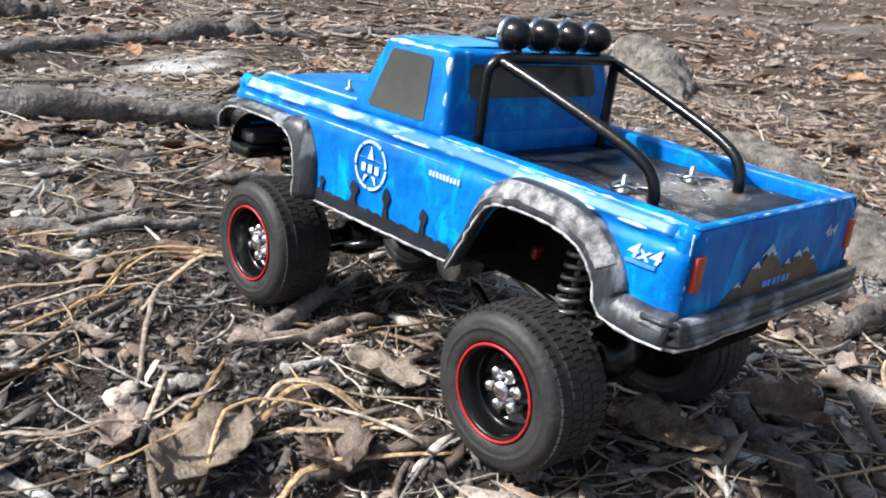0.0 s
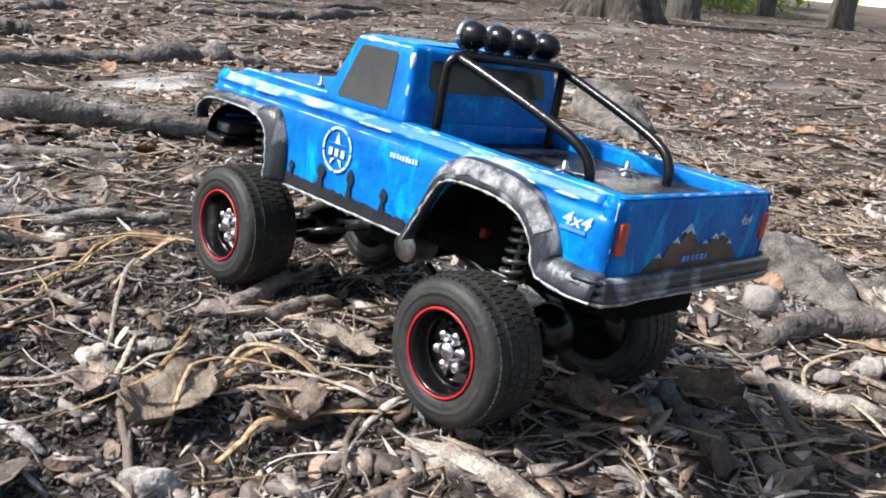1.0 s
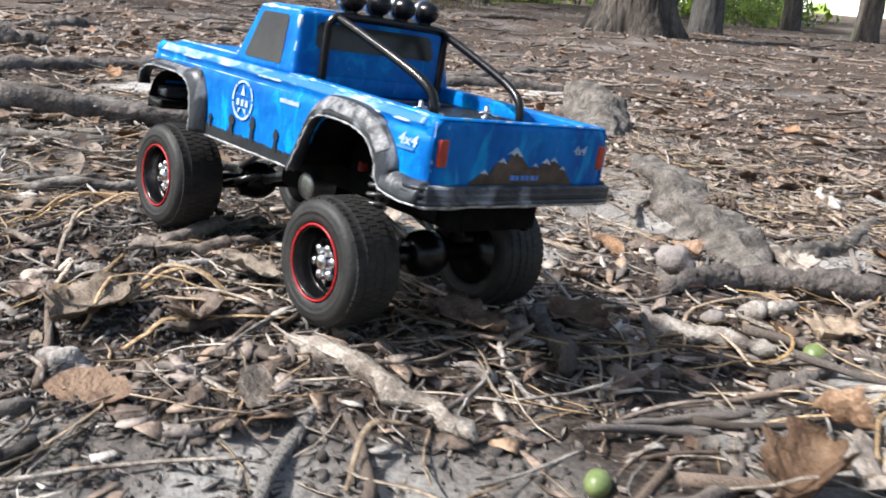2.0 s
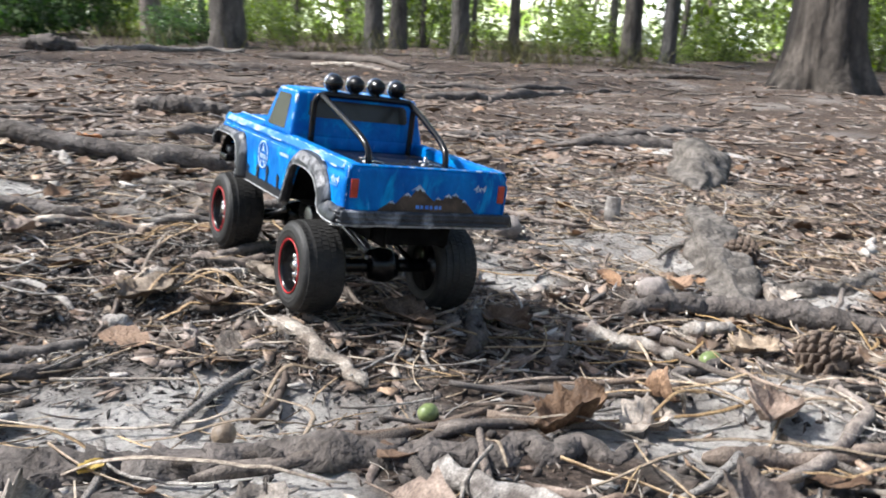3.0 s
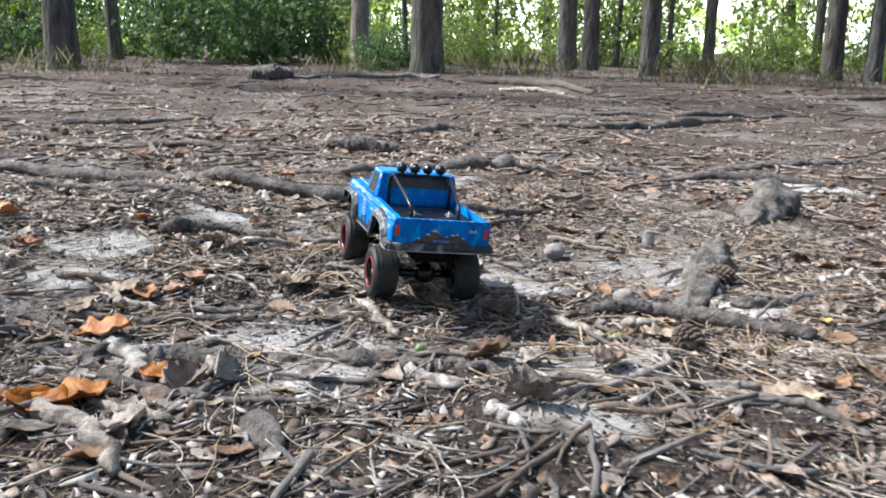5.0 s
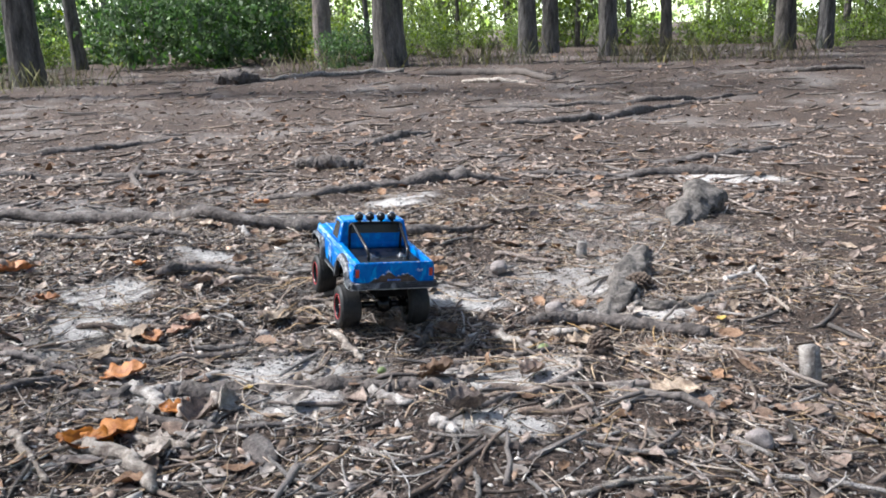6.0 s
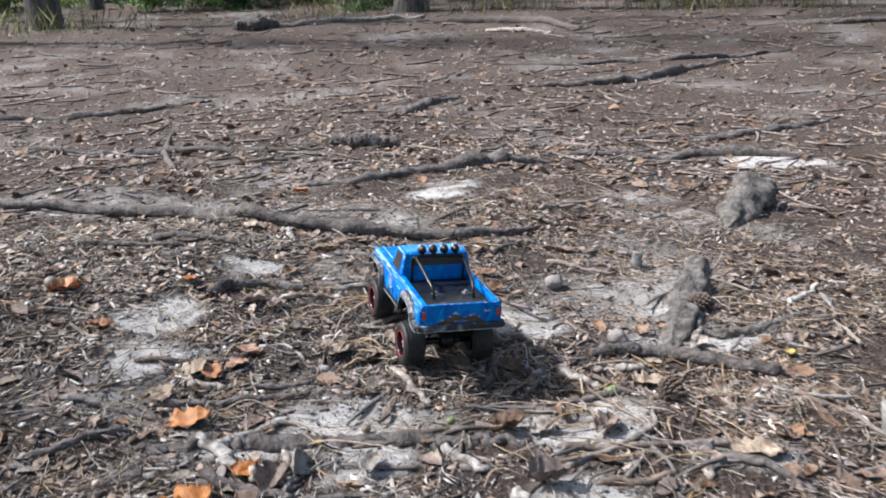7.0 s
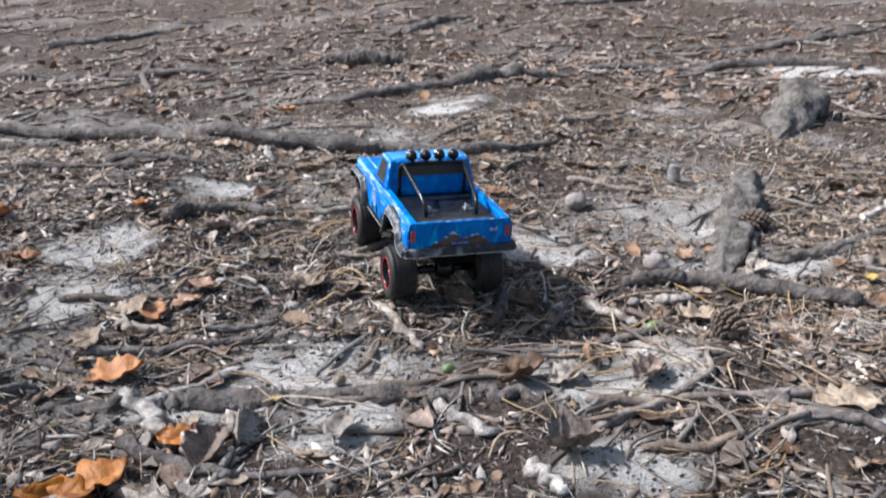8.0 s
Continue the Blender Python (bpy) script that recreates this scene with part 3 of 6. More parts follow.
# hood
def hood_fn(u, v):
    x, y = (u * 2 - 1) * 0.0470, 0.0975 + v * 0.0750
    e = abs(u * 2 - 1)
    z = ZB + 0.0018 * (1 - e ** 2) + (0.0008 if 0.78 < e < 0.9 else 0)
    z -= 0.007 * max(0, (y - 0.158) / 0.0145) ** 2.4
    return (x * (1 - 0.025 * max(0, (y - 0.150) / 0.022) ** 2), y, z)


part("hood", sheet(bmesh.new(), hood_fn, 30, 22, (0, 0, -0.0010)), BLUE, truck, "scuffed blue hood")
for s in (-1, 1):
    bm = bmesh.new()
    tube(bm, [Vector(hood_fn(0.5 + s * 0.415, v)) + Vector((0, 0, 0.0001)) for v in np.linspace(0.05, 0.93, 24)], [0.0005 + 0.0005 * abs(noise.noise(Vector((k * 0.5, s, 4)))) for k in range(24)], 6)
    part("hood_crease", bm, WORN, truck, "pale worn crease")
    # wipers and hood pins
    bm = bmesh.new()
    tube(bm, [(s * 0.008, 0.1055, ZB + 0.0022), (s * 0.020, 0.1040, ZB + 0.0034), (s * 0.036, 0.1045, ZB + 0.0030)], 0.0005, 6)
    part("wiper", bm, BLACK, truck)
    bm = bmesh.new()
    lathe(bm, [(0.0018, 0), (0.0018, 0.0012), (0.0006, 0.0014), (0.0006, 0.0042), (0.0002, 0.0046)], 12, "z", Matrix.Translation((s * 0.028, 0.122, ZB + 0.0010)))
    part("body_post", bm, STEEL, truck, "small steel body post")
bm = bmesh.new()
box(bm, (-0.043, 0.1695, 0.0735), (0.043, 0.1722, 0.0900), 0.0012, 2)
gr = part("front_panel", bm, BLUE, truck)
bm = bmesh.new()
box(bm, (-0.036, 0.1722, 0.0765), (0.036, 0.1732, 0.0875), 0.0005, 1)
part("grille", bm, BLACK, gr)

# cab
CX0, CX1, CY0, CY1, TY0, TY1, ZT = 0.0462, 0.0408, 0.0475, 0.0985, 0.0532, 0.0862, 0.1228


def cab_pt(u, v, w):
    """u across -1..1, v along 0..1, w up 0..1."""
    return Vector((u * (CX0 + (CX1 - CX0) * w), CY0 + (TY0 - CY0) * w + v * ((CY1 - CY0) + ((TY1 - TY0) - (CY1 - CY0)) * w), 0.0940 + (ZT - 0.0940) * w))


bm = bmesh.new()
c8 = [bm.verts.new(cab_pt(u, v, w)) for u in (-1, 1) for v in (0, 1) for w in (0, 1)]
for qd in ((0, 1, 3, 2), (4, 6, 7, 5), (0, 4, 5, 1), (2, 3, 7, 6), (0, 2, 6, 4), (1, 5, 7, 3)):
    bm.faces.new([c8[i] for i in qd])
bmesh.ops.bevel(bm, geom=list(bm.edges), offset=0.0034, segments=4, profile=0.6, affect="EDGES")
for v in bm.verts:
    if v.co.z > ZT - 0.0006:
        v.co.z += 0.0008 * (1 - (v.co.x / 0.04) ** 2)
cab = part("cab", bm, BLUE, truck, "blue cab with pale worn roof edges")


def plate(name, corners, mat, parent, out, thick=0.0006, label=""):
    """A thin plate on the cab through corners, standing proud by out."""
    n_ = (corners[1] - corners[0]).cross(corners[2] - corners[0]).normalized()
    if n_.dot(corners[0] - Vector((0, 0.075, 0.10))) < 0:
        n_ = -n_
    bm = bmesh.new()
    a = [bm.verts.new(c + n_ * out) for c in corners]
    b = [bm.verts.new(c + n_ * (out - thick)) for c in corners]
    bm.faces.new(a)
    bm.faces.new(b[::-1])
    for i in range(len(a)):
        j = (i + 1) % len(a)
        bm.faces.new((a[i], b[i], b[j], a[j]))
    return part(name, bm, mat, parent, label, False)


def side_win(s):
    pts = []
    for y, w in ((0.0582, 0.17), (0.0592, 0.15), (0.0868, 0.15), (0.0878, 0.20), (0.0818, 0.84), (0.0802, 0.875), (0.0618, 0.875), (0.0603, 0.84)):
        pts.append(Vector((s * (CX0 + (CX1 - CX0) * w), y, 0.0940 + (ZT - 0.0940) * w)))
    return pts


for s in (-1, 1):
    plate("side_window", side_win(s), GLASS, cab, 0.0003, label="smoked grey side window")
plate("rear_window", [cab_pt(u, 0, w) for u, w in ((-0.74, 0.46), (0.74, 0.46), (0.78, 0.52), (0.78, 0.78), (0.74, 0.84), (-0.74, 0.84), (-0.78, 0.78), (-0.78, 0.52))], GLASS, cab, 0.0003, label="smoked grey rear window")
plate("windshield", [cab_pt(u, 1, w) for u, w in ((-0.88, 0.16), (0.88, 0.16), (0.86, 0.88), (-0.86, 0.88))], GLASS, cab, 0.0003, label="smoked grey windshield")
for s in (-1, 1):
    def roof_fn(u, v):
        p = cab_pt(s * (0.12 + 0.78 * u), 0.10 + 0.82 * v, 1)
        return (p.x, p.y, ZT + 0.0008 * (1 - (p.x / 0.04) ** 2) + 0.00025)
    part("roof_scuff", sheet(bmesh.new(), roof_fn, 12, 12, (0, 0, -0.0004)), ROOFSCUFF, cab, "roof paint rubbed pale in patches")
# worn light edges of the roof
for pts in ([cab_pt(-0.985, v, 0.955) for v in np.linspace(0.06, 0.94, 14)], [cab_pt(0.985, v, 0.955) for v in np.linspace(0.06, 0.94, 14)], [cab_pt(u, 0.03, 0.955) for u in np.linspace(-0.9, 0.9, 20)], [cab_pt(-0.975, 0.035, w) for w in np.linspace(0.1, 0.9, 12)]):
    bm = bmesh.new()
    tube(bm, pts, [max(0.0002, 0.0006 + 0.0011 * noise.noise(Vector((k * 0.9, pts[0].x * 90, pts[0].y * 50)))) for k in range(len(pts))], 6)
    part("worn_edge", bm, WORN, cab, "pale worn paint edge")

# bed
bm = bmesh.new()
box(bm, (-0.0408, -0.0472, 0.0852), (0.0408, 0.0505, 0.0884))
bed = part("bed_floor", bm, BED, truck, "dark ribbed bed floor with pale dust", False)
for k in range(27):
    x = -0.039 + k * 0.003
    bm = bmesh.new()
    box(bm, (x - 0.0008, -0.0465, 0.0884), (x + 0.0008, 0.0475, 0.0893), 0.0004, 1)
    part("rib", bm, BED, bed)
for s in (-1, 1):
    bm = bmesh.new()
    pts = [(s * 0.019 + 0.0045 * math.cos(a), -0.006 + 0.0035 * math.sin(a), 0.0912 + 0.0008 * math.sin(2 * a)) for a in np.linspace(0.3, 5.9, 16)]
    tube(bm, pts + [(s * 0.019 + 0.010, -0.0085, 0.0898)], 0.00055, 6)
    part("body_clip", bm, CHROME, truck, "bent chrome wire clip")
    bm = bmesh.new()
    lathe(bm, [(0.0022, 0), (0.0022, 0.0016), (0.0010, 0.0018), (0.0010, 0.0060), (0.0004, 0.0064)], 12, "z", Matrix.Translation((s * 0.019, -0.006, 0.0884)))
    part("body_post", bm, STEEL, truck, "small steel body post")

bm = bmesh.new()
box(bm, (-0.0405, 0.0478, 0.0860), (0.0405, 0.0500, 0.0962), 0.0005, 1)
part("bed_front_wall", bm, BLUE, truck, "blue front wall of the bed")

# scuffed whitish edges of the bed
for nm, pts in (("a", [(-0.0470, y, ZB + 0.0001 - drop(y)) for y in np.linspace(-0.046, 0.047, 34)]), ("b", [(0.0470, y, ZB + 0.0001 - drop(y)) for y in np.linspace(-0.046, 0.047, 34)]), ("c", [(x, -0.0492, ZB - 0.0016) for x in np.linspace(-0.046, 0.046, 34)]), ("d", [(-0.0488, -0.0492, z) for z in np.linspace(0.069, 0.0925, 16)])):
    bm = bmesh.new()
    tube(bm, pts, [max(0.0001, 0.00018 + 0.0011 * noise.noise(Vector((k * 0.61, ord(nm), 1)))) for k in range(len(pts))], 6)
    part("worn_edge", bm, WORN, truck, "pale worn paint edge")


# tailgate
def tail_fn(u, v):
    x, z = (u * 2 - 1) * 0.0492, 0.0660 + v * 0.0277
    e = abs(u * 2 - 1)
    return (x - (0.0012 * (x > 0) - 0.0012 * (x < 0)) * max(0, v - 0.85) / 0.15, -0.0502 + 0.0024 * max(0, (e - 0.9) / 0.1) ** 2 + 0.0012 * max(0, (v - 0.85) / 0.15) ** 2, z)


tail = part("tailgate", sheet(bmesh.new(), tail_fn, 40, 14, (0, 0.0026, 0)), BLUE, truck, "blue tailgate with a dark mountain decal")
bm = bmesh.new()
box(bm, (-0.0470, -0.0496, 0.0927), (0.0470, -0.0470, ZB - 0.0012), 0.0009, 3)
part("tailgate_top", bm, BLUE, tail)
TM = Matrix(((1, 0, 0, 0), (0, 0, -1, -0.0503), (0, 1, 0, 0), (0, 0, 0, 1)))
ridge = [(-0.0335, 0.0668), (-0.0300, 0.0700), (-0.0265, 0.0715), (-0.0230, 0.0733), (-0.0205, 0.0722), (-0.0175, 0.0748), (-0.0140, 0.0765), (-0.0115, 0.0752), (-0.0075, 0.0795), (-0.0035, 0.0768), (0.0000, 0.0748), (0.0025, 0.0736), (0.0050, 0.0752), (0.0075, 0.0742), (0.0110, 0.0766), (0.0135, 0.0756), (0.0155, 0.0770), (0.0180, 0.0752), (0.0215, 0.0745), (0.0250, 0.0722), (0.0290, 0.0695), (0.0330, 0.0668)]
ridge = [(x, z if z < 0.0669 else 0.0668 + (z - 0.0668) * 1.42) for x, z in ridge]
part("mountain_decal", slab(bmesh.new(), ridge, 0.0003, TM), DECALB, tail, "dark brown mountain decal", False)
for x, z, w in ((-0.0075, 0.0795, 0.0046), (-0.0140, 0.0765, 0.0026), (0.0110, 0.0766, 0.0028), (0.0155, 0.0770, 0.0024), (-0.0230, 0.0733, 0.0022), (0.0050, 0.0752, 0.0018), (0.0215, 0.0745, 0.0018)):
    z = 0.0668 + (z - 0.0668) * 1.42
    m2 = Matrix(((1, 0, 0, 0), (0, 0, -1, -0.0505), (0, 1, 0, 0), (0, 0, 0, 1)))
    cap = [(x - w, z - w * 0.62), (x - w * 0.55, z - w * 0.45), (x - w * 0.25, z - w * 0.7), (x + w * 0.1, z - w * 0.38), (x + w * 0.5, z - w * 0.75), (x + w * 0.9, z - w * 0.75), (x + w * 0.2, z - w * 0.12), (x, z + 0.0002)]
    part("snow_cap", slab(bmesh.new(), cap, 0.0003, m2), DECALW, tail, "white peak", False)
for k, w in enumerate((0.0022, 0.0016, 0.0020, 0.0016, 0.0020, 0.0012)):
    x = -0.0085 + k * 0.0029
    part("writing_bar", slab(bmesh.new(), [(x, 0.0722), (x + w, 0.0722), (x + w, 0.0741), (x, 0.0741)], 0.0003, Matrix(((1, 0, 0, 0), (0, 0, -1, -0.0506), (0, 1, 0, 0), (0, 0, 0, 1)))), DECALC, tail, "bright blue lettering bar", False)
for s in (-1, 1):
    bm = bmesh.new()
    box(bm, (s * 0.0451 - 0.0021, -0.0510, 0.0768), (s * 0.0451 + 0.0021, -0.0494, 0.0866), 0.0005, 2)
    part("tail_lamp", bm, LAMP, tail, "red rectangular tail lamp")


def lettering(text, size, m, mat, parent):
    cu = bpy.data.curves.new("lettering", "FONT")
    cu.body, cu.size, cu.extrude, cu.shear = text, size, 0.00004, 0.25
    cu.offset = size * 0.02
    ob = bpy.data.objects.new("lettering_source", cu)
    me = bpy.data.meshes.new_from_object(ob)
    bpy.data.objects.remove(ob)
    me.name = "marking"
    me.materials.clear()
    me.materials.append(mat)
    o = new("marking", me)
    o.parent, o.matrix_basis = parent, m
    return tagged(o, "pale lettering 4x4")


lettering("4x4", 0.0050, Matrix(((1, 0, 0, 0.0268), (0, 0, -1, -0.0505), (0, 1, 0, 0.0828), (0, 0, 0, 1))), DECALW, tail)
SM = Matrix(((0, 0, -1, -0.0509), (-1, 0, 0, -0.0320), (0, 1, 0, 0.0822), (0, 0, 0, 1)))
lettering("4x4", 0.0058, SM @ Matrix.Diagonal((1.2, 1, 1, 1)), DECALW, truck)
part("writing_bar", slab(bmesh.new(), [(0, -0.0016), (0.0095, -0.0016), (0.0095, -0.0006), (0, -0.0006)], 0.0003, SM), DECALC, truck, "dark teal lettering bar", False)
for k in range(9):
    x = 0.0 + k * 0.00165
    M3 = Matrix(((0, 0, -1, -0.0508), (-1, 0, 0, 0.0465), (0, 1, 0, 0.0835), (0, 0, 0, 1)))
    part("writing_bar", slab(bmesh.new(), [(x, 0), (x + 0.0011, 0), (x + 0.0011, 0.0017 + 0.0003 * (k % 3)), (x, 0.0017)], 0.0003, M3), DECALW, truck, "pale lettering bar", False)
# round emblem on the door
EM = Matrix(((0, 0, -1, -0.0509), (-1, 0, 0, 0.0765), (0, 1, 0, 0.0792), (0, 0, 0, 1)))
for a0, a1 in ((5, 48), (54, 126), (132, 186), (192, 262), (268, 318), (324, 358)):
    aa = np.radians(np.linspace(a0, a1, 12))
    poly = [(0.0088 * math.cos(a), 0.0088 * math.sin(a)) for a in aa] + [(0.0078 * math.cos(a), 0.0078 * math.sin(a)) for a in aa[::-1]]
    part("emblem_ring", slab(bmesh.new(), poly, 0.0003, EM), DECALW, truck, "white stencilled ring", False)
star = [((0.0070 if k % 2 == 0 else 0.0027) * math.sin(k * math.pi / 5), (0.0070 if k % 2 == 0 else 0.0027) * math.cos(k * math.pi / 5)) for k in range(10)]
part("emblem_star", slab(bmesh.new(), [star[i] for i in (8, 9, 0, 1, 2)], 0.0003, EM), DECALW, truck, "white stencilled star", False)
for k in (-1, 0, 1):
    x = k * 0.0037
    part("emblem_bar", slab(bmesh.new(), [(x - 0.0011, -0.0026), (x + 0.0011, -0.0026), (x + 0.0011, 0.0003), (x - 0.0011, 0.0003)], 0.0003, EM), DECALW, truck, "white stencilled bar", False)
part("emblem_foot", slab(bmesh.new(), [(0.0010, -0.0036), (0.0036, -0.0066), (0.0030, -0.0038)], 0.0003, EM), DECALW, truck, "", False)
part("emblem_foot", slab(bmesh.new(), [(-0.0010, -0.0036), (-0.0030, -0.0038), (-0.0036, -0.0066)], 0.0003, EM), DECALW, truck, "", False)

# rear bumper: three stacked ribs and a whitish cut edge
def bumper_path(out):
    pts = [(-0.0540, -0.0420), (-0.0540, -0.0485), (-0.0520, -0.0518 - out), (-0.0480, -0.0528 - out)]
    return pts + [(x, -0.0530 - out) for x in np.linspace(-0.040, 0.040, 9)] + [(-a, b) for a, b in pts[::-1]]


bmp = None
for k, (z, r) in enumerate(((0.0692, 0.0008), (0.0670, 0.0008), (0.0643, 0.0011))):
    bm = bmesh.new()
    tube(bm, [(x, y, z) for x, y in bumper_path(0.0003 * k)], r, 8)
    if bmp is None:
        bmp = part("rear_bumper", bm, GREY, truck, "dark grey rear bumper with worn pale lower edge")
    else:
        part("bumper_rib", bm, GREY, bmp)
bm = bmesh.new()
box(bm, (-0.0525, -0.0535, 0.0632), (0.0525, -0.0494, 0.0704), 0.0012, 2)
part("bumper_back", bm, GREY, bmp)
bm = bmesh.new()
tube(bm, [(x, y + 0.0004, 0.0629 + 0.0004 * noise.noise(Vector((k * 0.9, 8, 0)))) for k, (x, y) in enumerate(bumper_path(0.0008))], [0.0007 + 0.0006 * noise.noise(Vector((k * 1.3, 3, 1))) for k in range(len(bumper_path(0)))], 6)
part("cut_edge", bm, LIP, bmp, "whitish cut edge")

# front bumper
bm = bmesh.new()
box(bm, (-0.0500, 0.1590, 0.0612), (0.0500, 0.1745, 0.0664), 0.0016, 3)
fb = part("front_bumper", bm, BLACK, truck, "black front bumper bar")
bm = bmesh.new()
box(bm, (-0.0465, 0.1610, 0.0668), (0.0465, 0.1715, 0.0722), 0.0014, 2)
part("bumper_top", bm, GREY, fb, "worn grey bumper cover")
for s in (-1, 1):
    bm = bmesh.new()
    tube(bm, [(s * 0.016, 0.150, 0.0600), (s * 0.016, 0.166, 0.0615), (s * 0.018, 0.174, 0.0640)], 0.0020, 6)
    part("bracket", bm, STEEL, fb)

# roll bar and light pods
RB = 0.0019
bm = bmesh.new()
hoop = [(-0.0335, 0.0435, 0.0866), (-0.0335, 0.0432, 0.1130), (-0.0325, 0.0425, 0.1195), (-0.0280, 0.0412, 0.1218), (-0.014, 0.0410, 0.1222), (0.014, 0.0410, 0.1222), (0.0280, 0.0412, 0.1218), (0.0325, 0.0425, 0.1195), (0.0335, 0.0432, 0.1130), (0.0335, 0.0435, 0.0866)]
tube(bm, curve_pts(hoop, 60), RB, 10)
bar = part("roll_bar", bm, BLACK, truck, "black tubular roll bar")
for s in (-1, 1):
    bm = bmesh.new()
    tube(bm, curve_pts([(s * 0.0300, 0.0418, 0.1212), (s * 0.0292, 0.030, 0.1178), (s * 0.0270, 0.002, 0.1085), (s * 0.0255, -0.0135, 0.1022), (s * 0.0246, -0.0195, 0.0962), (s * 0.0243, -0.0208, 0.0866)], 30), RB, 10)
    part("stay", bm, BLACK, bar)
for k in range(4):
    x = -0.0213 + k * 0.0142
    m3 = Matrix.Translation((x, 0.0442, 0.1293))
    bm = bmesh.new()
    lathe(bm, [(0.0004, -0.0056), (0.0018, -0.0054), (0.0033, -0.0045), (0.0045, -0.0026), (0.0051, -0.0003), (0.0053, 0.0022)], 24, "y", m3)
    pod = part("light_pod", bm, BLACK, bar, "round black light pod")
    bm = bmesh.new()
    lathe(bm, [(0.0049, 0.0018), (0.0057, 0.0020), (0.0058, 0.0038), (0.0050, 0.0042)], 24, "y", m3, False)
    part("rim", bm, CHROME, pod, "chrome rim")
    bm = bmesh.new()
    lathe(bm, [(0.0050, 0.0036), (0.0036, 0.0047), (0.0008, 0.0052)], 20, "y", m3)
    part("lens", bm, GLASS, pod)
    bm = bmesh.new()
    tube(bm, [(x, 0.0415, 0.1215), (x, 0.0428, 0.1236), (x, 0.0438, 0.1256)], [0.0024, 0.0016, 0.0022], 8)
    part("stem", bm, BLACK, pod)

# chassis
for s in (-1, 1):
    bm = bmesh.new()
    box(bm, (s * 0.0185 - 0.0014, -0.040, 0.0480), (s * 0.0185 + 0.0014, 0.165, 0.0570), 0.0005, 1)
    part("chassis_rail", bm, BLACKM, truck)
# added black plate, hides the lit ground behind the open chassis
bm = bmesh.new()
box(bm, (-0.0215, -0.040, 0.0570), (0.0215, 0.165, 0.0586), 0.0004, 1)
part("light_stop_tray", bm, BLACKM, truck)
bm = bmesh.new()
box(bm, (-0.019, -0.0440, 0.0500), (0.019, -0.0370, 0.0625), 0.0014, 2)
part("rear_crossmember", bm, BLACKM, truck)
bm = bmesh.new()
box(bm, (-0.0200, 0.056, 0.0385), (0.0200, 0.088, 0.0480), 0.0030, 3)
skid = part("skid_plate", bm, BLACKM, truck, "black gearbox skid plate")
bm = bmesh.new()
lathe(bm, [(0.0004, -0.0118), (0.0040, -0.0118), (0.0080, -0.0116), (0.0086, -0.0106)] + [(0.0086 if k % 2 else 0.0079, -0.0092 + 0.0016 * k) for k in range(9)] + [(0.0080, 0.006)], 24, "x", Matrix.Translation((-0.0150, 0.0600, 0.0440)) @ Matrix.Scale(0.75, 4))
part("gear_housing", bm, STEEL, truck, "ribbed grey metal gear housing")
# added black plates, keep light from leaking across between the wheel arches
for s in (-1, 1):
    for y0 in (-0.028, 0.1175):
        bm = bmesh.new()
        box(bm, (s * 0.0215 - 0.0006, y0, 0.0500), (s * 0.0215 + 0.0006, y0 + 0.0585, 0.0840))
        part("light_stop_plate", bm, BLACKM, truck, "", False)
bm = bmesh.new()
lathe(bm, [(0.0085, 0.088), (0.0092, 0.089), (0.0092, 0.112), (0.0085, 0.113)], 20, "y", Matrix.Translation((0.004, 0, 0.0560)))
part("motor", bm, STEEL, truck, "small steel motor")
bm = bmesh.new()
box(bm, (-0.016, 0.010, 0.0570), (0.016, 0.046, 0.0720), 0.0012, 1)
part("battery_box", bm, BLACKM, truck)
bm = bmesh.new()
box(bm, (-0.0260, 0.0180, 0.0600), (-0.0215, 0.0205, 0.0640), 0.0005, 1)
part("servo", bm, COPPER, truck, "small red part")
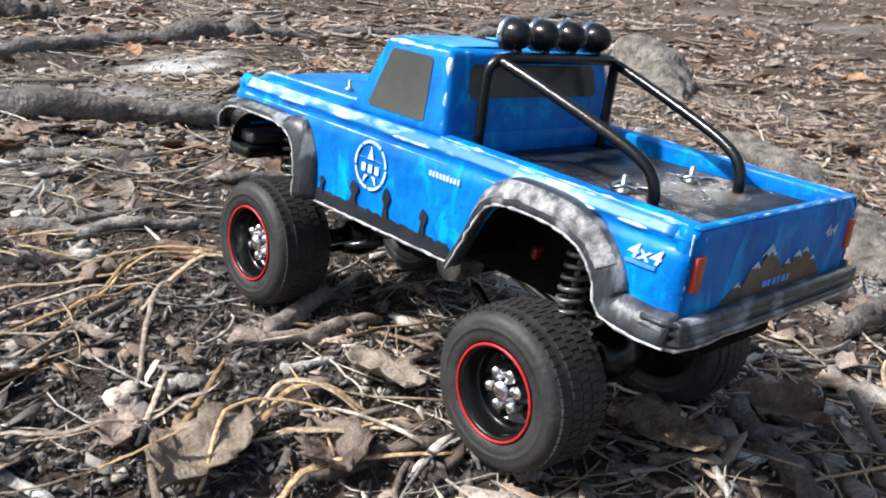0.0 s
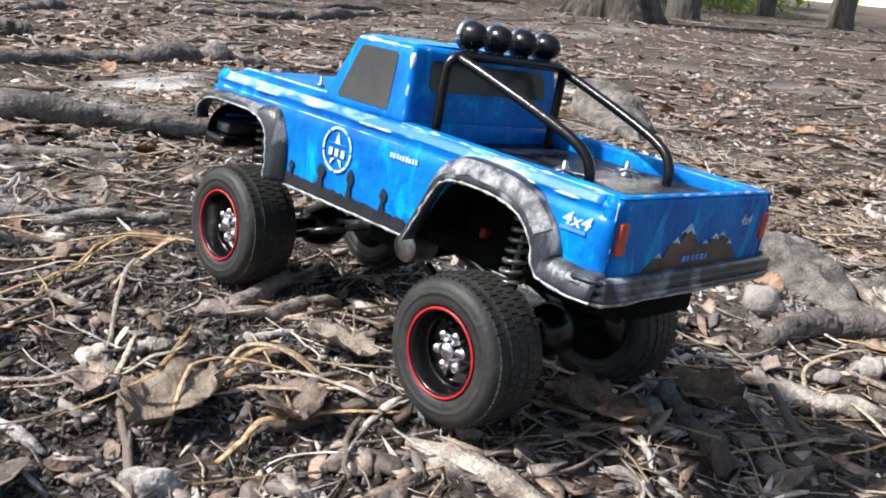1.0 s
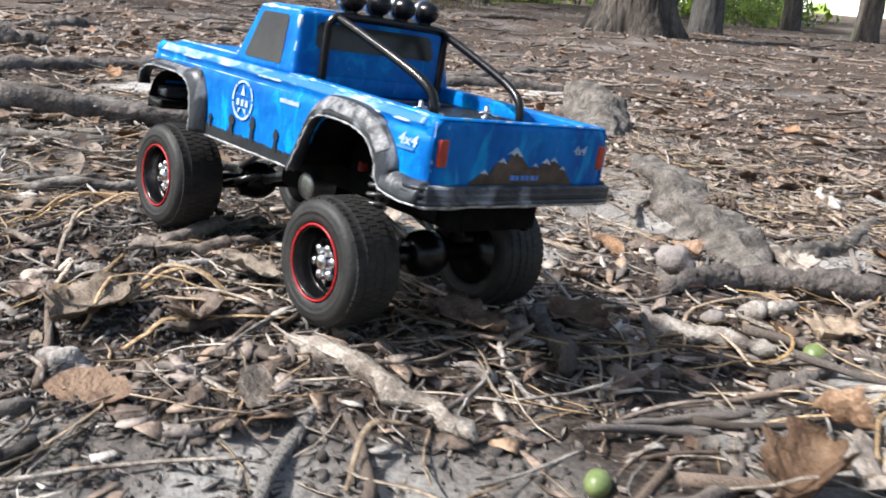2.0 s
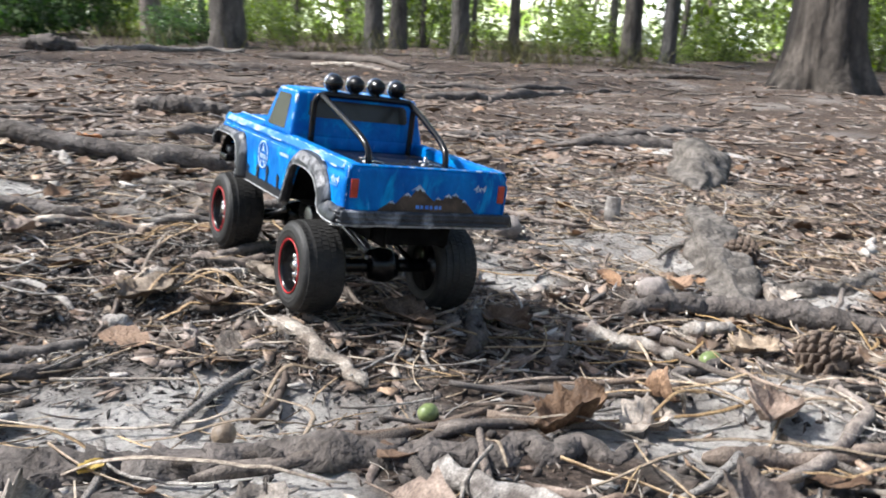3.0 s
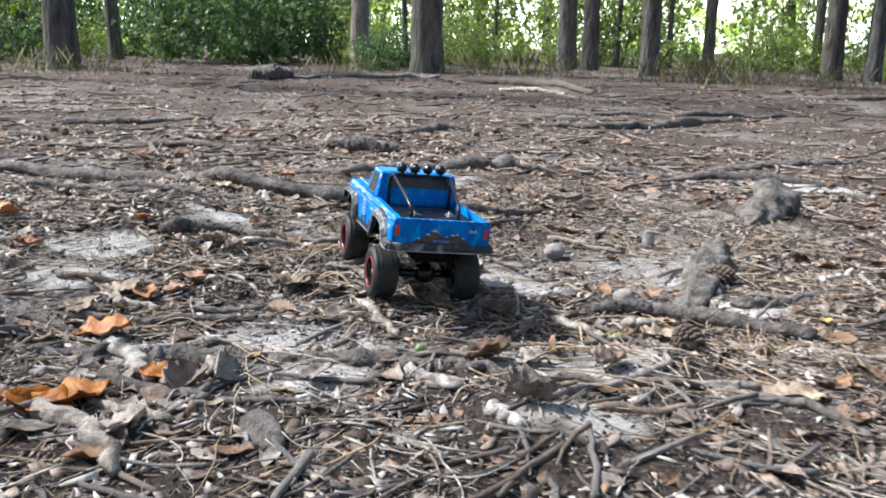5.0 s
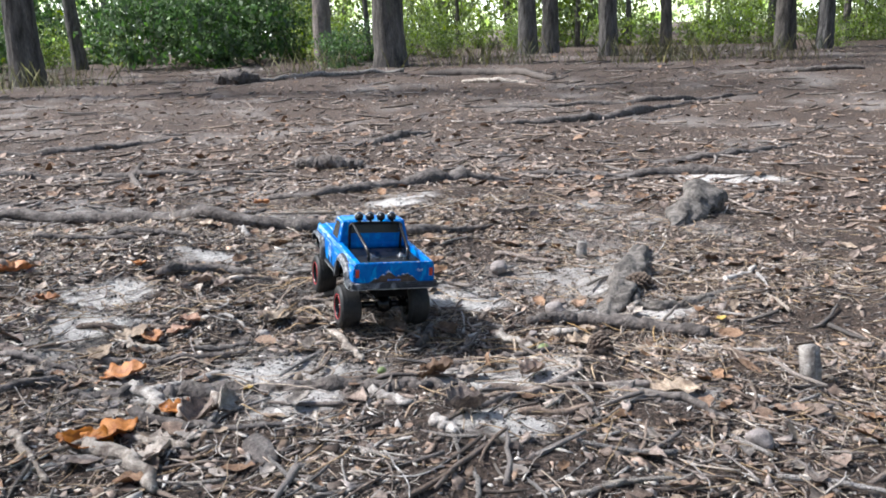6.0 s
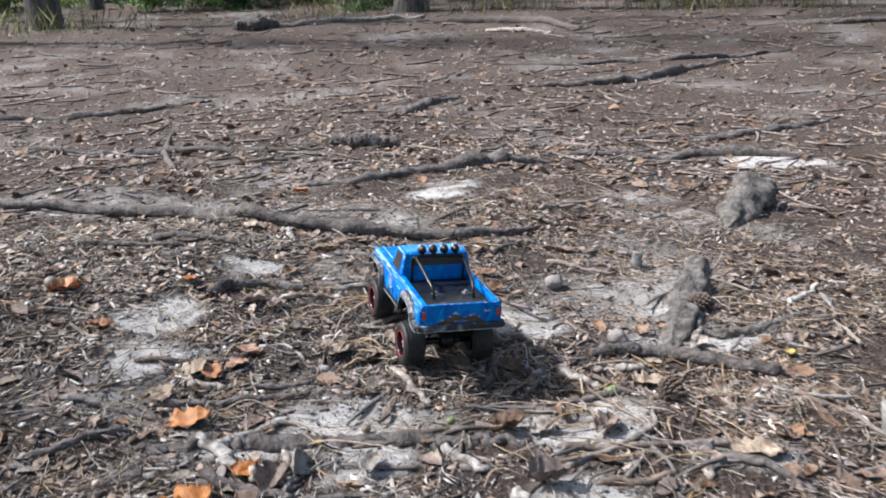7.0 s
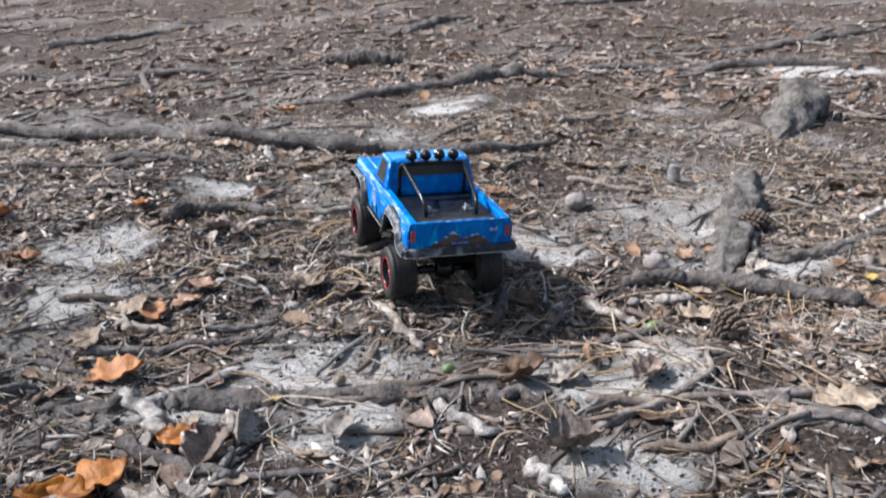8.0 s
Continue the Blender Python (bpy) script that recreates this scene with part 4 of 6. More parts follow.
for yc, name in ((0.0020, "rear"), (0.1450, "front")):
    bm = bmesh.new()
    tube(bm, [(-0.040, yc, 0.0268), (-0.012, yc, 0.0268), (0.012, yc, 0.0268), (0.040, yc, 0.0268)], 0.0042, 10)
    axl = part("axle", bm, BLACK, truck)
    bm = bmesh.new()
    lathe(bm, [(0.003, -0.011), (0.0085, -0.009), (0.0105, -0.002), (0.0105, 0.004), (0.0080, 0.009), (0.003, 0.011)], 20, "x", Matrix.Translation((0.002, yc, 0.0272)))
    part("differential", bm, BLACK, axl)
    dy = 1 if name == "rear" else -1
    bm = bmesh.new()
    tube(bm, [(0.002, yc + dy * 0.008, 0.0290), (0.000, yc + dy * 0.050, 0.0425)], 0.0024, 8)
    part("drive_shaft", bm, STEEL, axl, "thin steel drive shaft")
    for s in (-1, 1):
        bm = bmesh.new()
        tube(bm, [(s * 0.030, yc + dy * 0.004, 0.0235), (s * 0.022, yc + dy * 0.045, 0.0400)], 0.0018, 8)
        part("lower_link", bm, BLACK, axl)
        bm = bmesh.new()
        tube(bm, [(s * 0.0085, yc + dy * 0.001, 0.0350), (s * 0.0160, yc + dy * 0.036, 0.0500)], 0.0015, 8)
        part("upper_link", bm, STEEL, axl)
        y0 = yc - dy * 0.006
        bm = bmesh.new()
        tube(bm, [(s * 0.0310, y0 + dy * 0.004, 0.0280), (s * 0.0322, y0, 0.0500), (s * 0.0315, y0 - dy * 0.002, 0.0845)], [0.0014, 0.0020, 0.0024], 10)
        shock = part("shock_absorber", bm, BLACK, truck)
        bm = bmesh.new()
        tube(bm, [(s * (0.0325 - 0.0010 * f) + 0.0042 * math.cos(f * 18 * math.pi), y0 + dy * (0.001 - 0.003 * f) + 0.0042 * math.sin(f * 18 * math.pi), 0.0500 + 0.034 * f) for f in np.linspace(0, 1, 150)], 0.0009, 5)
        part("spring", bm, SPRING, shock, "black coil spring")
    bm = bmesh.new()
    box(bm, (-0.030, yc - dy * 0.018, 0.0660), (0.030, yc - dy * 0.010, 0.0700), 0.0006, 1)
    part("shock_tower", bm, BLACKM, truck)

# wheels
def build_wheel():
    w = new("wheel")
    w.parent = truck
    prof = [(0.0153, 0.0095), (0.0155, 0.0118), (0.0168, 0.0127), (0.0188, 0.0131), (0.0200, 0.0129), (0.0203, 0.0133), (0.0208, 0.0129), (0.0222, 0.0130), (0.0236, 0.0124), (0.0246, 0.0113), (0.0254, 0.0096), (0.0260, 0.0074), (0.0264, 0.0045), (0.0265, 0.0018)]
    prof = prof + [(r, -h) for r, h in prof[::-1]]
    bm = bmesh.new()
    lathe(bm, prof, 56, "x", None, False)
    tyre = part("tyre", bm, RUBBER, w, "black rubber tyre with fine tread, dusty")
    bm = bmesh.new()
    for k in range(54):
        a = 2 * math.pi * k / 54
        for x, da, l_ in ((-0.0082, 0.2, 0.0040), (-0.0042, 0.6, 0.0036), (0, 0, 0.0036), (0.0042, 0.5, 0.0036), (0.0082, 0.1, 0.0040)):
            rot = Matrix.Rotation(a + da * 2 * math.pi / 54, 4, "X")
            r0 = 0.0252 if abs(x) > 0.005 else 0.0258
            box(bm, (x - l_ / 2, -0.0012, r0 - 0.001), (x + l_ / 2, 0.0012, 0.0260 if abs(x) > 0.005 else 0.02675), 0, 1, rot)
    part("tread", bm, RUBBER, tyre, "", False)
    bm = bmesh.new()
    lathe(bm, [(0.0154, -0.0120), (0.0154, 0.0112), (0.0149, 0.0124), (0.0141, 0.0120), (0.0137, 0.0108), (0.0133, 0.0030), (0.0120, 0.0012), (0.0060, 0.0010), (0.0030, 0.0010)], 44, "x")
    part("rim", bm, BLACK, w, "glossy black deep-dish rim")
    bm = bmesh.new()
    pts = [(0.0125, 0.0153 * math.cos(a), 0.0153 * math.sin(a)) for a in np.linspace(0, 2 * math.pi, 61)]
    tube(bm, pts, 0.0005, 6, caps=False)
    part("bead_ring", bm, RED, w, "red ring")
    bm = bmesh.new()
    lathe(bm, [(0.0128, 0.0052), (0.0136, 0.0060), (0.0138, 0.0082), (0.0134, 0.0086)], 44, "x", None, False)
    part("inner_ring", bm, BLACK, w)
    bm = bmesh.new()
    lathe(bm, [(0.0074, 0.0008), (0.0072, 0.0030), (0.0042, 0.0046), (0.0036, 0.0088), (0.0028, 0.0099), (0.0008, 0.0103)], 28, "x")
    part("hub", bm, CHROME, w, "chrome hub")
    for k in range(6):
        a = 2 * math.pi * k / 6 + 0.2
        m4 = Matrix.Translation((0, 0.0060 * math.cos(a), 0.0060 * math.sin(a)))
        bm = bmesh.new()
        lathe(bm, [(0.0024, 0.0010), (0.0024, 0.0066), (0.0021, 0.0079), (0.0013, 0.0087), (0.0004, 0.0089)], 14, "x", m4)
        part("wheel_nut", bm, CHROME, w)
        bm = bmesh.new()
        tube(bm, [(0.0020, 0.0074 * math.cos(a), 0.0074 * math.sin(a)), (0.0018, 0.0126 * math.cos(a), 0.0126 * math.sin(a))], [0.0017, 0.0012], 8)
        part("spoke", bm, BLACK, w)
    return w


wheel0 = build_wheel()
first = True
for s in (-1, 1):
    for k, yc in enumerate((0.0020, 0.1450)):
        m5 = pose(s * 0.0435, yc, 0.0266 + 0.003 * k, 17 * k + 40 * (s > 0), 0, 180 if s < 0 else 0)
        if first:
            wheel0.matrix_basis = m5
            first = False
        else:
            copy_thing(wheel0, m5)
truck.matrix_basis = pose(0, 0, 0, 1.21, 5.47, 0.12)


# ---- forest floor: roots, sticks, leaves, stones ----
def up(p, lift=0.0):
    return Vector((p[0], p[1], gz(p[0], p[1]) + lift))


def root(name, pts, radii, mat, label, seed, sunk=0.35, n=46, sides=12, wob=0.45, category="root", rough=0.0):
    """A root or branch lying on the ground through plan points."""
    line = curve_pts([(x, y, 0) for x, y in pts], n)
    rad = np.interp(np.linspace(0, 1, n), np.linspace(0, 1, len(radii)), radii)
    p3 = []
    for i, p in enumerate(line):
        jx, jy = rough * noise.noise(Vector((i * 0.4, seed, 1))), rough * noise.noise(Vector((i * 0.4, seed, 7)))
        x, y = p[0] + jx, p[1] + jy
        p3.append((x, y, gz(x, y) + rad[i] * (1 - 2 * sunk) + 0.6 * rad[i] * noise.noise(Vector((i * 0.23, seed, 3)))))
    rad = [r * (1 + 0.22 * noise.noise(Vector((i * 0.6, seed, 9)))) for i, r in enumerate(rad)]
    return thing(name, tube(bmesh.new(), p3, rad, sides, wob=wob, seed=seed), mat, label, category)


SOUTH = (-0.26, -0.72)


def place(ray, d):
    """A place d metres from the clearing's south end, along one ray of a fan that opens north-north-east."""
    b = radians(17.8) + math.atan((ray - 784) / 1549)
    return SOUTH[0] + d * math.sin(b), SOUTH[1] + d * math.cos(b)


# gnarled weathered root beside the truck
def gnarled_root(pts, radii, seed, label, flutes):
    """A weathered root with ridges that wind along it, sinking into the soil at its ends."""
    n, sides = 64, 30
    line = curve_pts([(x, y, 0) for x, y in pts], n)
    rad = np.interp(np.linspace(0, 1, n), np.linspace(0, 1, len(radii)), radii)
    bm, rings = bmesh.new(), []
    for i, p in enumerate(line):
        u = i / (n - 1)
        q0, q1 = line[max(0, i - 1)], line[min(n - 1, i + 1)]
        d = Vector((q1[0] - q0[0], q1[1] - q0[1], 0)).normalized()
        side = Vector((-d.y, d.x, 0))
        r = rad[i] * (1 + 0.5 * noise.noise(Vector((u * 9, seed, 0.5))) + 0.10 * noise.noise(Vector((u * 19, seed, 4))))
        mid = Vector((p[0], p[1], gz(p[0], p[1]) + r * 0.12)) + side * 0.35 * r * noise.noise(Vector((u * 5, seed, 9)))
        ring = []
        for k in range(sides):
            a = 2 * math.pi * k / sides
            twist = a * flutes + 5.0 * u + 2.2 * noise.noise(Vector((u * 6, math.cos(a), math.sin(a) + seed)))
            rr = r * (1 + 0.17 * math.sin(twist) + 0.11 * math.sin(a * 2 + u * 9) + 0.22 * noise.noise(Vector((u * 16, math.cos(a) * 2.2, math.sin(a) * 2.2 + seed))))
            ring.append(bm.verts.new(mid + side * math.cos(a) * rr * 1.15 + Vector((0, 0, math.sin(a) * rr))))
        rings.append(ring)
    for a, b in zip(rings, rings[1:]):
        for k in range(sides):
            bm.faces.new((a[k], a[(k + 1) % sides], b[(k + 1) % sides], b[k]))
    bm.faces.new(rings[0])
    bm.faces.new(rings[-1])
    bm.normal_update()
    for v in bm.verts:
        v.co += v.normal * 0.0022 * (noise.noise(v.co * 70) + 0.6 * noise.noise(v.co * 170))
    return thing("gnarled_root", bm, MOSSROOT, label, "root")


gnarled_root([(0.29, -0.045), (0.33, 0.01), (0.37, 0.06), (0.415, 0.115), (0.46, 0.165), (0.505, 0.225), (0.56, 0.29)], [0.002, 0.009, 0.016, 0.023, 0.022, 0.014, 0.003], 3, "ridged grey weathered root end in the soil", 5)
gnarled_root([(0.35, 0.10), (0.39, 0.105), (0.43, 0.13), (0.46, 0.18)], [0.002, 0.008, 0.012, 0.006], 12, "low grey arm of the weathered root", 3)
gnarled_root([(0.37, 0.045), (0.41, 0.01), (0.46, 0.0), (0.56, 0.02)], [0.008, 0.010, 0.008, 0.002], 6, "side arm of the grey weathered root", 3)
gnarled_root([(0.70, 0.42), (0.77, 0.49), (0.83, 0.55), (0.91, 0.63), (1.0, 0.72), (1.10, 0.83)], [0.003, 0.022, 0.036, 0.040, 0.026, 0.004], 8, "thick grey weathered root humped over the soil", 4)

root("long_root", [(-0.64, 1.05), (-0.44, 0.92), (-0.26, 0.8), (-0.14, 0.64), (0.0, 0.565), (0.084, 0.53), (0.182, 0.49), (0.36, 0.52)], [0.01, 0.012, 0.014, 0.013, 0.013, 0.012, 0.012, 0.004], ROOT, "long grey-brown tree root running along the soil", 11, 0.12, rough=0.02)
root("surface_root", [(-0.02, 1.06), (0.11, 1.01), (0.26, 1.05), (0.4, 1.1), (0.52, 1.14), (0.66, 1.12)], [0.006, 0.012, 0.016, 0.024, 0.026, 0.004], ROOT, "humped grey-brown surface root in litter", 12, 0.45)
root("surface_root", [(0.7, 1.24), (0.844, 1.17), (1.02, 1.11), (1.2, 1.1), (1.38, 1.0)], [0.005, 0.012, 0.014, 0.024, 0.006], ROOT, "flat dark surface root beside pale sand", 13, 0.45)
root("surface_root", [(0.4, 1.86), (0.62, 2.16), (0.85, 2.44)], [0.008, 0.022, 0.01], ROOT, "short dark surface root in litter", 14, 0.4)
root("surface_root", [(1.25, 2.68), (1.6, 2.66), (2.0, 2.8), (2.7, 3.22)], [0.01, 0.024, 0.026, 0.01], ROOT, "long dark surface root in litter", 15, 0.4)
root("surface_root", [(-0.9, 1.75), (-0.3, 1.60), (0.1, 1.45)], [0.008, 0.016, 0.006], ROOT, "low grey-brown surface root in litter", 16, 0.45)
root("surface_root", [(1.0, 1.45), (1.5, 1.35), (1.9, 1.5)], [0.006, 0.018, 0.006], ROOT, "low grey-brown surface root in litter", 17, 0.45)
root("surface_root", [(-1.3, 2.8), (-0.6, 2.6), (-0.1, 2.75)], [0.008, 0.02, 0.008], ROOT, "long low surface root in litter", 18, 0.45)
root("surface_root", [(1.4, 3.6), (2.4, 3.3), (3.4, 3.6)], [0.008, 0.022, 0.008], ROOT, "long low surface root in litter", 19, 0.45)
root("soil_root", [(-0.36, -0.095), (-0.26, -0.108), (-0.165, -0.135), (-0.06, -0.178), (0.03, -0.205)], [0.006, 0.011, 0.013, 0.01, 0.004], ROOT, "half-buried dark root with earth on it", 20, 0.62, n=70, sides=16, wob=0.75, rough=0.015)
root("side_branch", [(0.2, 0.0), (0.27, -0.01), (0.32, -0.05), (0.4, -0.12)], [0.006, 0.009, 0.01, 0.009], ROOT, "grey-brown branch lying beside the root", 21, 0.2)
root("fallen_log", [(0.15, 1.5), (0.234, 1.45), (0.32, 1.42)], [0.016, 0.021, 0.016], ROOT, "short brown piece of fallen branch", 22, 0.15, category="log")
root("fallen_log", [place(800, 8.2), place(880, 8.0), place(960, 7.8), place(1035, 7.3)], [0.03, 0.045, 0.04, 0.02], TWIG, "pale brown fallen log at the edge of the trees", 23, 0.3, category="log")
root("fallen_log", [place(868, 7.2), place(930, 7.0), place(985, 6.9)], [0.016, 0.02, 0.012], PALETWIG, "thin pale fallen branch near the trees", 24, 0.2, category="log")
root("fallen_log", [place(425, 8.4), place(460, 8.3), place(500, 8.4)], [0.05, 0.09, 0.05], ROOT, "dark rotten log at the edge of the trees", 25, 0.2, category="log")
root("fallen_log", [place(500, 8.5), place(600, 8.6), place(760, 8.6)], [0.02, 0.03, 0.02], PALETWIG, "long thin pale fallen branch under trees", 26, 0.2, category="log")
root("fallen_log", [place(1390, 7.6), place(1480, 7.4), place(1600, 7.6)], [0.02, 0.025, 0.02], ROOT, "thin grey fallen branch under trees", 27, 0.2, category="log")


def stick(pts, r, mat, label, seed, lift=0.0, rise=0.0, n=14, name="stick"):
    """A stick, blade or needle through plan points, its far end raised by rise."""
    line = curve_pts([(p[0], p[1], p[2] if len(p) > 2 else 0) for p in pts], n)
    p3 = []
    for i, p in enumerate(line):
        u = i / (n - 1)
        p3.append((p[0] + r * 1.3 * noise.noise(Vector((i * 0.5, seed, 2))), p[1] + r * 1.3 * noise.noise(Vector((i * 0.5, seed, 5))), gz(p[0], p[1]) + r * 0.6 + lift + rise * u + p[2]))
    rad = [r * (1 - 0.35 * i / n) * (1 + 0.45 * noise.noise(Vector((i * 0.9, seed, 8)))) * (0.35 if i == 0 else 0.5 if i == n - 1 else 1) for i in range(n)]
    return thing(name, tube(bmesh.new(), p3, rad, 9, wob=0.7, seed=seed), mat, label, "stick")


S = [
    ([(-0.36, -0.245), (-0.27, -0.30)], 0.0040, TWIG, "brown stick among orange leaves"),
    ([(-0.22, -0.24), (-0.12, -0.275)], 0.0030, TWIG, "thin brown stick on pale soil"),
    ([(-0.15, -0.16), (-0.05, -0.165), (0.02, -0.155)], 0.0032, TWIG, "thin crooked brown twig on soil"),
    ([(-0.03, -0.30), (-0.02, -0.34)], 0.0060, PALETWIG, "short bleached piece of stick"),
    ([(0.16, -0.25), (0.27, -0.27)], 0.0045, TWIG, "grey stick lying across the sand"),
    ([(0.05, -0.22), (0.17, -0.255)], 0.0050, TWIG, "grey stick lying across the sand"),
    ([(-0.44, 0.02), (-0.33, -0.03)], 0.0050, TWIG, "brown stick lying in litter"),
    ([(-0.46, -0.09), (-0.36, -0.06)], 0.0055, ROOT, "dark stick lying in litter"),
    ([(-0.42, -0.20), (-0.40, -0.32)], 0.0045, PALETWIG, "bleached stick lying in litter"),
    ([(-0.10, 0.325), (0.0, 0.285)], 0.0050, PALETWIG, "pale grey dead stick lying on litter"),
    ([(-0.05, 0.455), (0.035, 0.41)], 0.0055, PALETWIG, "pale grey dead stick lying on litter"),
    ([(-0.098, 0.041), (-0.05, 0.022)], 0.0030, TWIG, "short brown twig on dark soil"),
    ([(0.425, 0.09), (0.335, -0.03)], 0.0060, PALETWIG, "straight pale branch lying on needles"),
    ([(0.018, -0.035), (0.002, -0.06), (-0.004, -0.085)], 0.0016, PALETWIG, "thin curved pale twig on soil"),
    ([(-0.079, 0.116), (-0.018, 0.102)], 0.0038, TWIG, "brown twig under the truck"),
    ([(-0.29, -0.115), (-0.205, -0.065)], 0.0060, PALETWIG, "thick pale broken stick on soil"),
    ([(-0.345, -0.225), (-0.30, -0.275), (-0.28, -0.34)], 0.0085, PALETWIG, "bleached forked stick on litter"),
    ([(-0.262, 0.30), (-0.184, 0.33), (-0.115, 0.298)], 0.0095, ROOT, "curved dark stick on the soil"),
    ([(-0.066, 0.0), (-0.055, -0.05), (-0.044, -0.09)], 0.0052, PALETWIG, "bleached white stick behind the wheel"),
    ([(-0.064, -0.19), (-0.038, -0.258)], 0.0060, PALETWIG, "bleached white stick with a dark end"),
    ([(0.138, -0.03), (0.168, -0.088)], 0.0062, PALETWIG, "thick pale brown stick on sand"),
    ([(-0.296, -0.227), (-0.245, -0.278)], 0.0045, PALETWIG, "bleached white stick on litter"),
    ([(-0.40, -0.19), (-0.362, -0.29)], 0.0045, PALETWIG, "bleached white stick on litter"),
    ([(-0.30, -0.16), (-0.22, -0.245)], 0.0065, ROOT, "dark grey stick beside orange leaves"),
    ([(0.055, -0.30), (0.10, -0.308), (0.14, -0.300)], 0.0048, TWIG, "dark twig with an upturned end"),
    ([(-0.28, 1.30), (-0.30, 1.6), (-0.27, 2.0)], 0.010, TWIG, "curved pale branch lying on litter"),
    ([(0.02, -0.27), (0.10, -0.24), (0.16, -0.22), (0.19, -0.17)], 0.0042, TWIG, "knotted grey branch on pale sand"),
    ([(0.12, -0.12), (0.15, -0.17), (0.165, -0.24)], 0.0022, PALETWIG, "thin bent pale twig on sand"),
    ([(0.20, -0.29), (0.235, -0.33), (0.25, -0.37)], 0.0050, TWIG, "forked grey twig on the soil"),
    ([(-0.23, 0.02), (-0.16, 0.0)], 0.0040, TWIG, "short grey twig on the soil"),
    ([(-0.36, 0.10), (-0.24, 0.09)], 0.0045, TWIG, "straight grey twig on pale sand"),
    ([(-0.45, 0.55), (-0.28, 0.50)], 0.0065, ROOT, "dark stick lying near the long root"),
    ([(0.30, 0.36), (0.38, 0.28)], 0.0048, TWIG, "brown twig lying on needles"),
    ([(0.55, 0.05), (0.66, 0.12)], 0.0055, PALETWIG, "pale broken branch end on litter"),
    ([(0.05, 0.36), (0.16, 0.33)], 0.0052, ROOT, "dark stick ahead of the truck"),
    ([(0.40, 0.62), (0.55, 0.66)], 0.0065, TWIG, "brown twig lying on needles"),
    ([(-0.112, 0.113), (-0.097, 0.103)], 0.0036, PALETWIG, "short piece of split wood on dark soil"),
    ([(-0.072, 0.090), (-0.051, 0.085)], 0.0026, PALETWIG, "flat whitish splinter on dark soil"),
    ([(-0.095, 0.222), (-0.064, 0.236)], 0.0050, TWIG, "short thick stick on the soil"),
    ([(-0.165, 0.262), (-0.115, 0.272), (-0.07, 0.258)], 0.0042, PALETWIG, "pale grey stick ahead of the wheel"),
    ([(0.058, -0.022), (0.045, -0.045), (0.028, -0.069)], 0.0060, ROOT, "grey piece of log behind the wheel"),
    ([(-0.065, 0.115), (-0.02, 0.135), (0.015, 0.15)], 0.0042, TWIG, "mossy brown twig under the truck"),
    ([(-0.105, 0.585), (-0.100, 0.55)], 0.0065, PALETWIG, "short bone-pale piece of wood"),
    ([(-0.334, 0.565), (-0.26, 0.535), (-0.20, 0.489)], 0.0070, ROOT, "dark stick lying before the long root"),
    ([(-0.34, 0.008), (-0.25, -0.008), (-0.165, -0.023)], 0.0058, ROOT, "dark brown stick lying across needles"),
    ([(-0.305, 0.045), (-0.262, 0.030)], 0.0062, PALETWIG, "pale sawn-off piece of stick"),
    ([(-0.30, -0.085), (-0.275, -0.13), (-0.262, -0.175)], 0.0078, PALETWIG, "thick bleached stick with broken ends"),
    ([(-0.255, -0.19), (-0.205, -0.165)], 0.0085, PALETWIG, "thick grey broken branch end"),
    ([(0.11, -0.118), (0.15, -0.122), (0.185, -0.108)], 0.0048, ROOT, "dark stick with a turned-up end on sand"),
    ([(-0.21, 0.12), (-0.175, 0.10), (-0.16, 0.065)], 0.0026, PALETWIG, "thin curved bleached twig on soil"),
    ([(0.21, -0.045), (0.245, -0.062)], 0.0060, PALETWIG, "short pale brown piece of stick"),
]
for k, (pts, r, mat, lab) in enumerate(S):
    stick(pts, r, mat, lab, 30 + k)

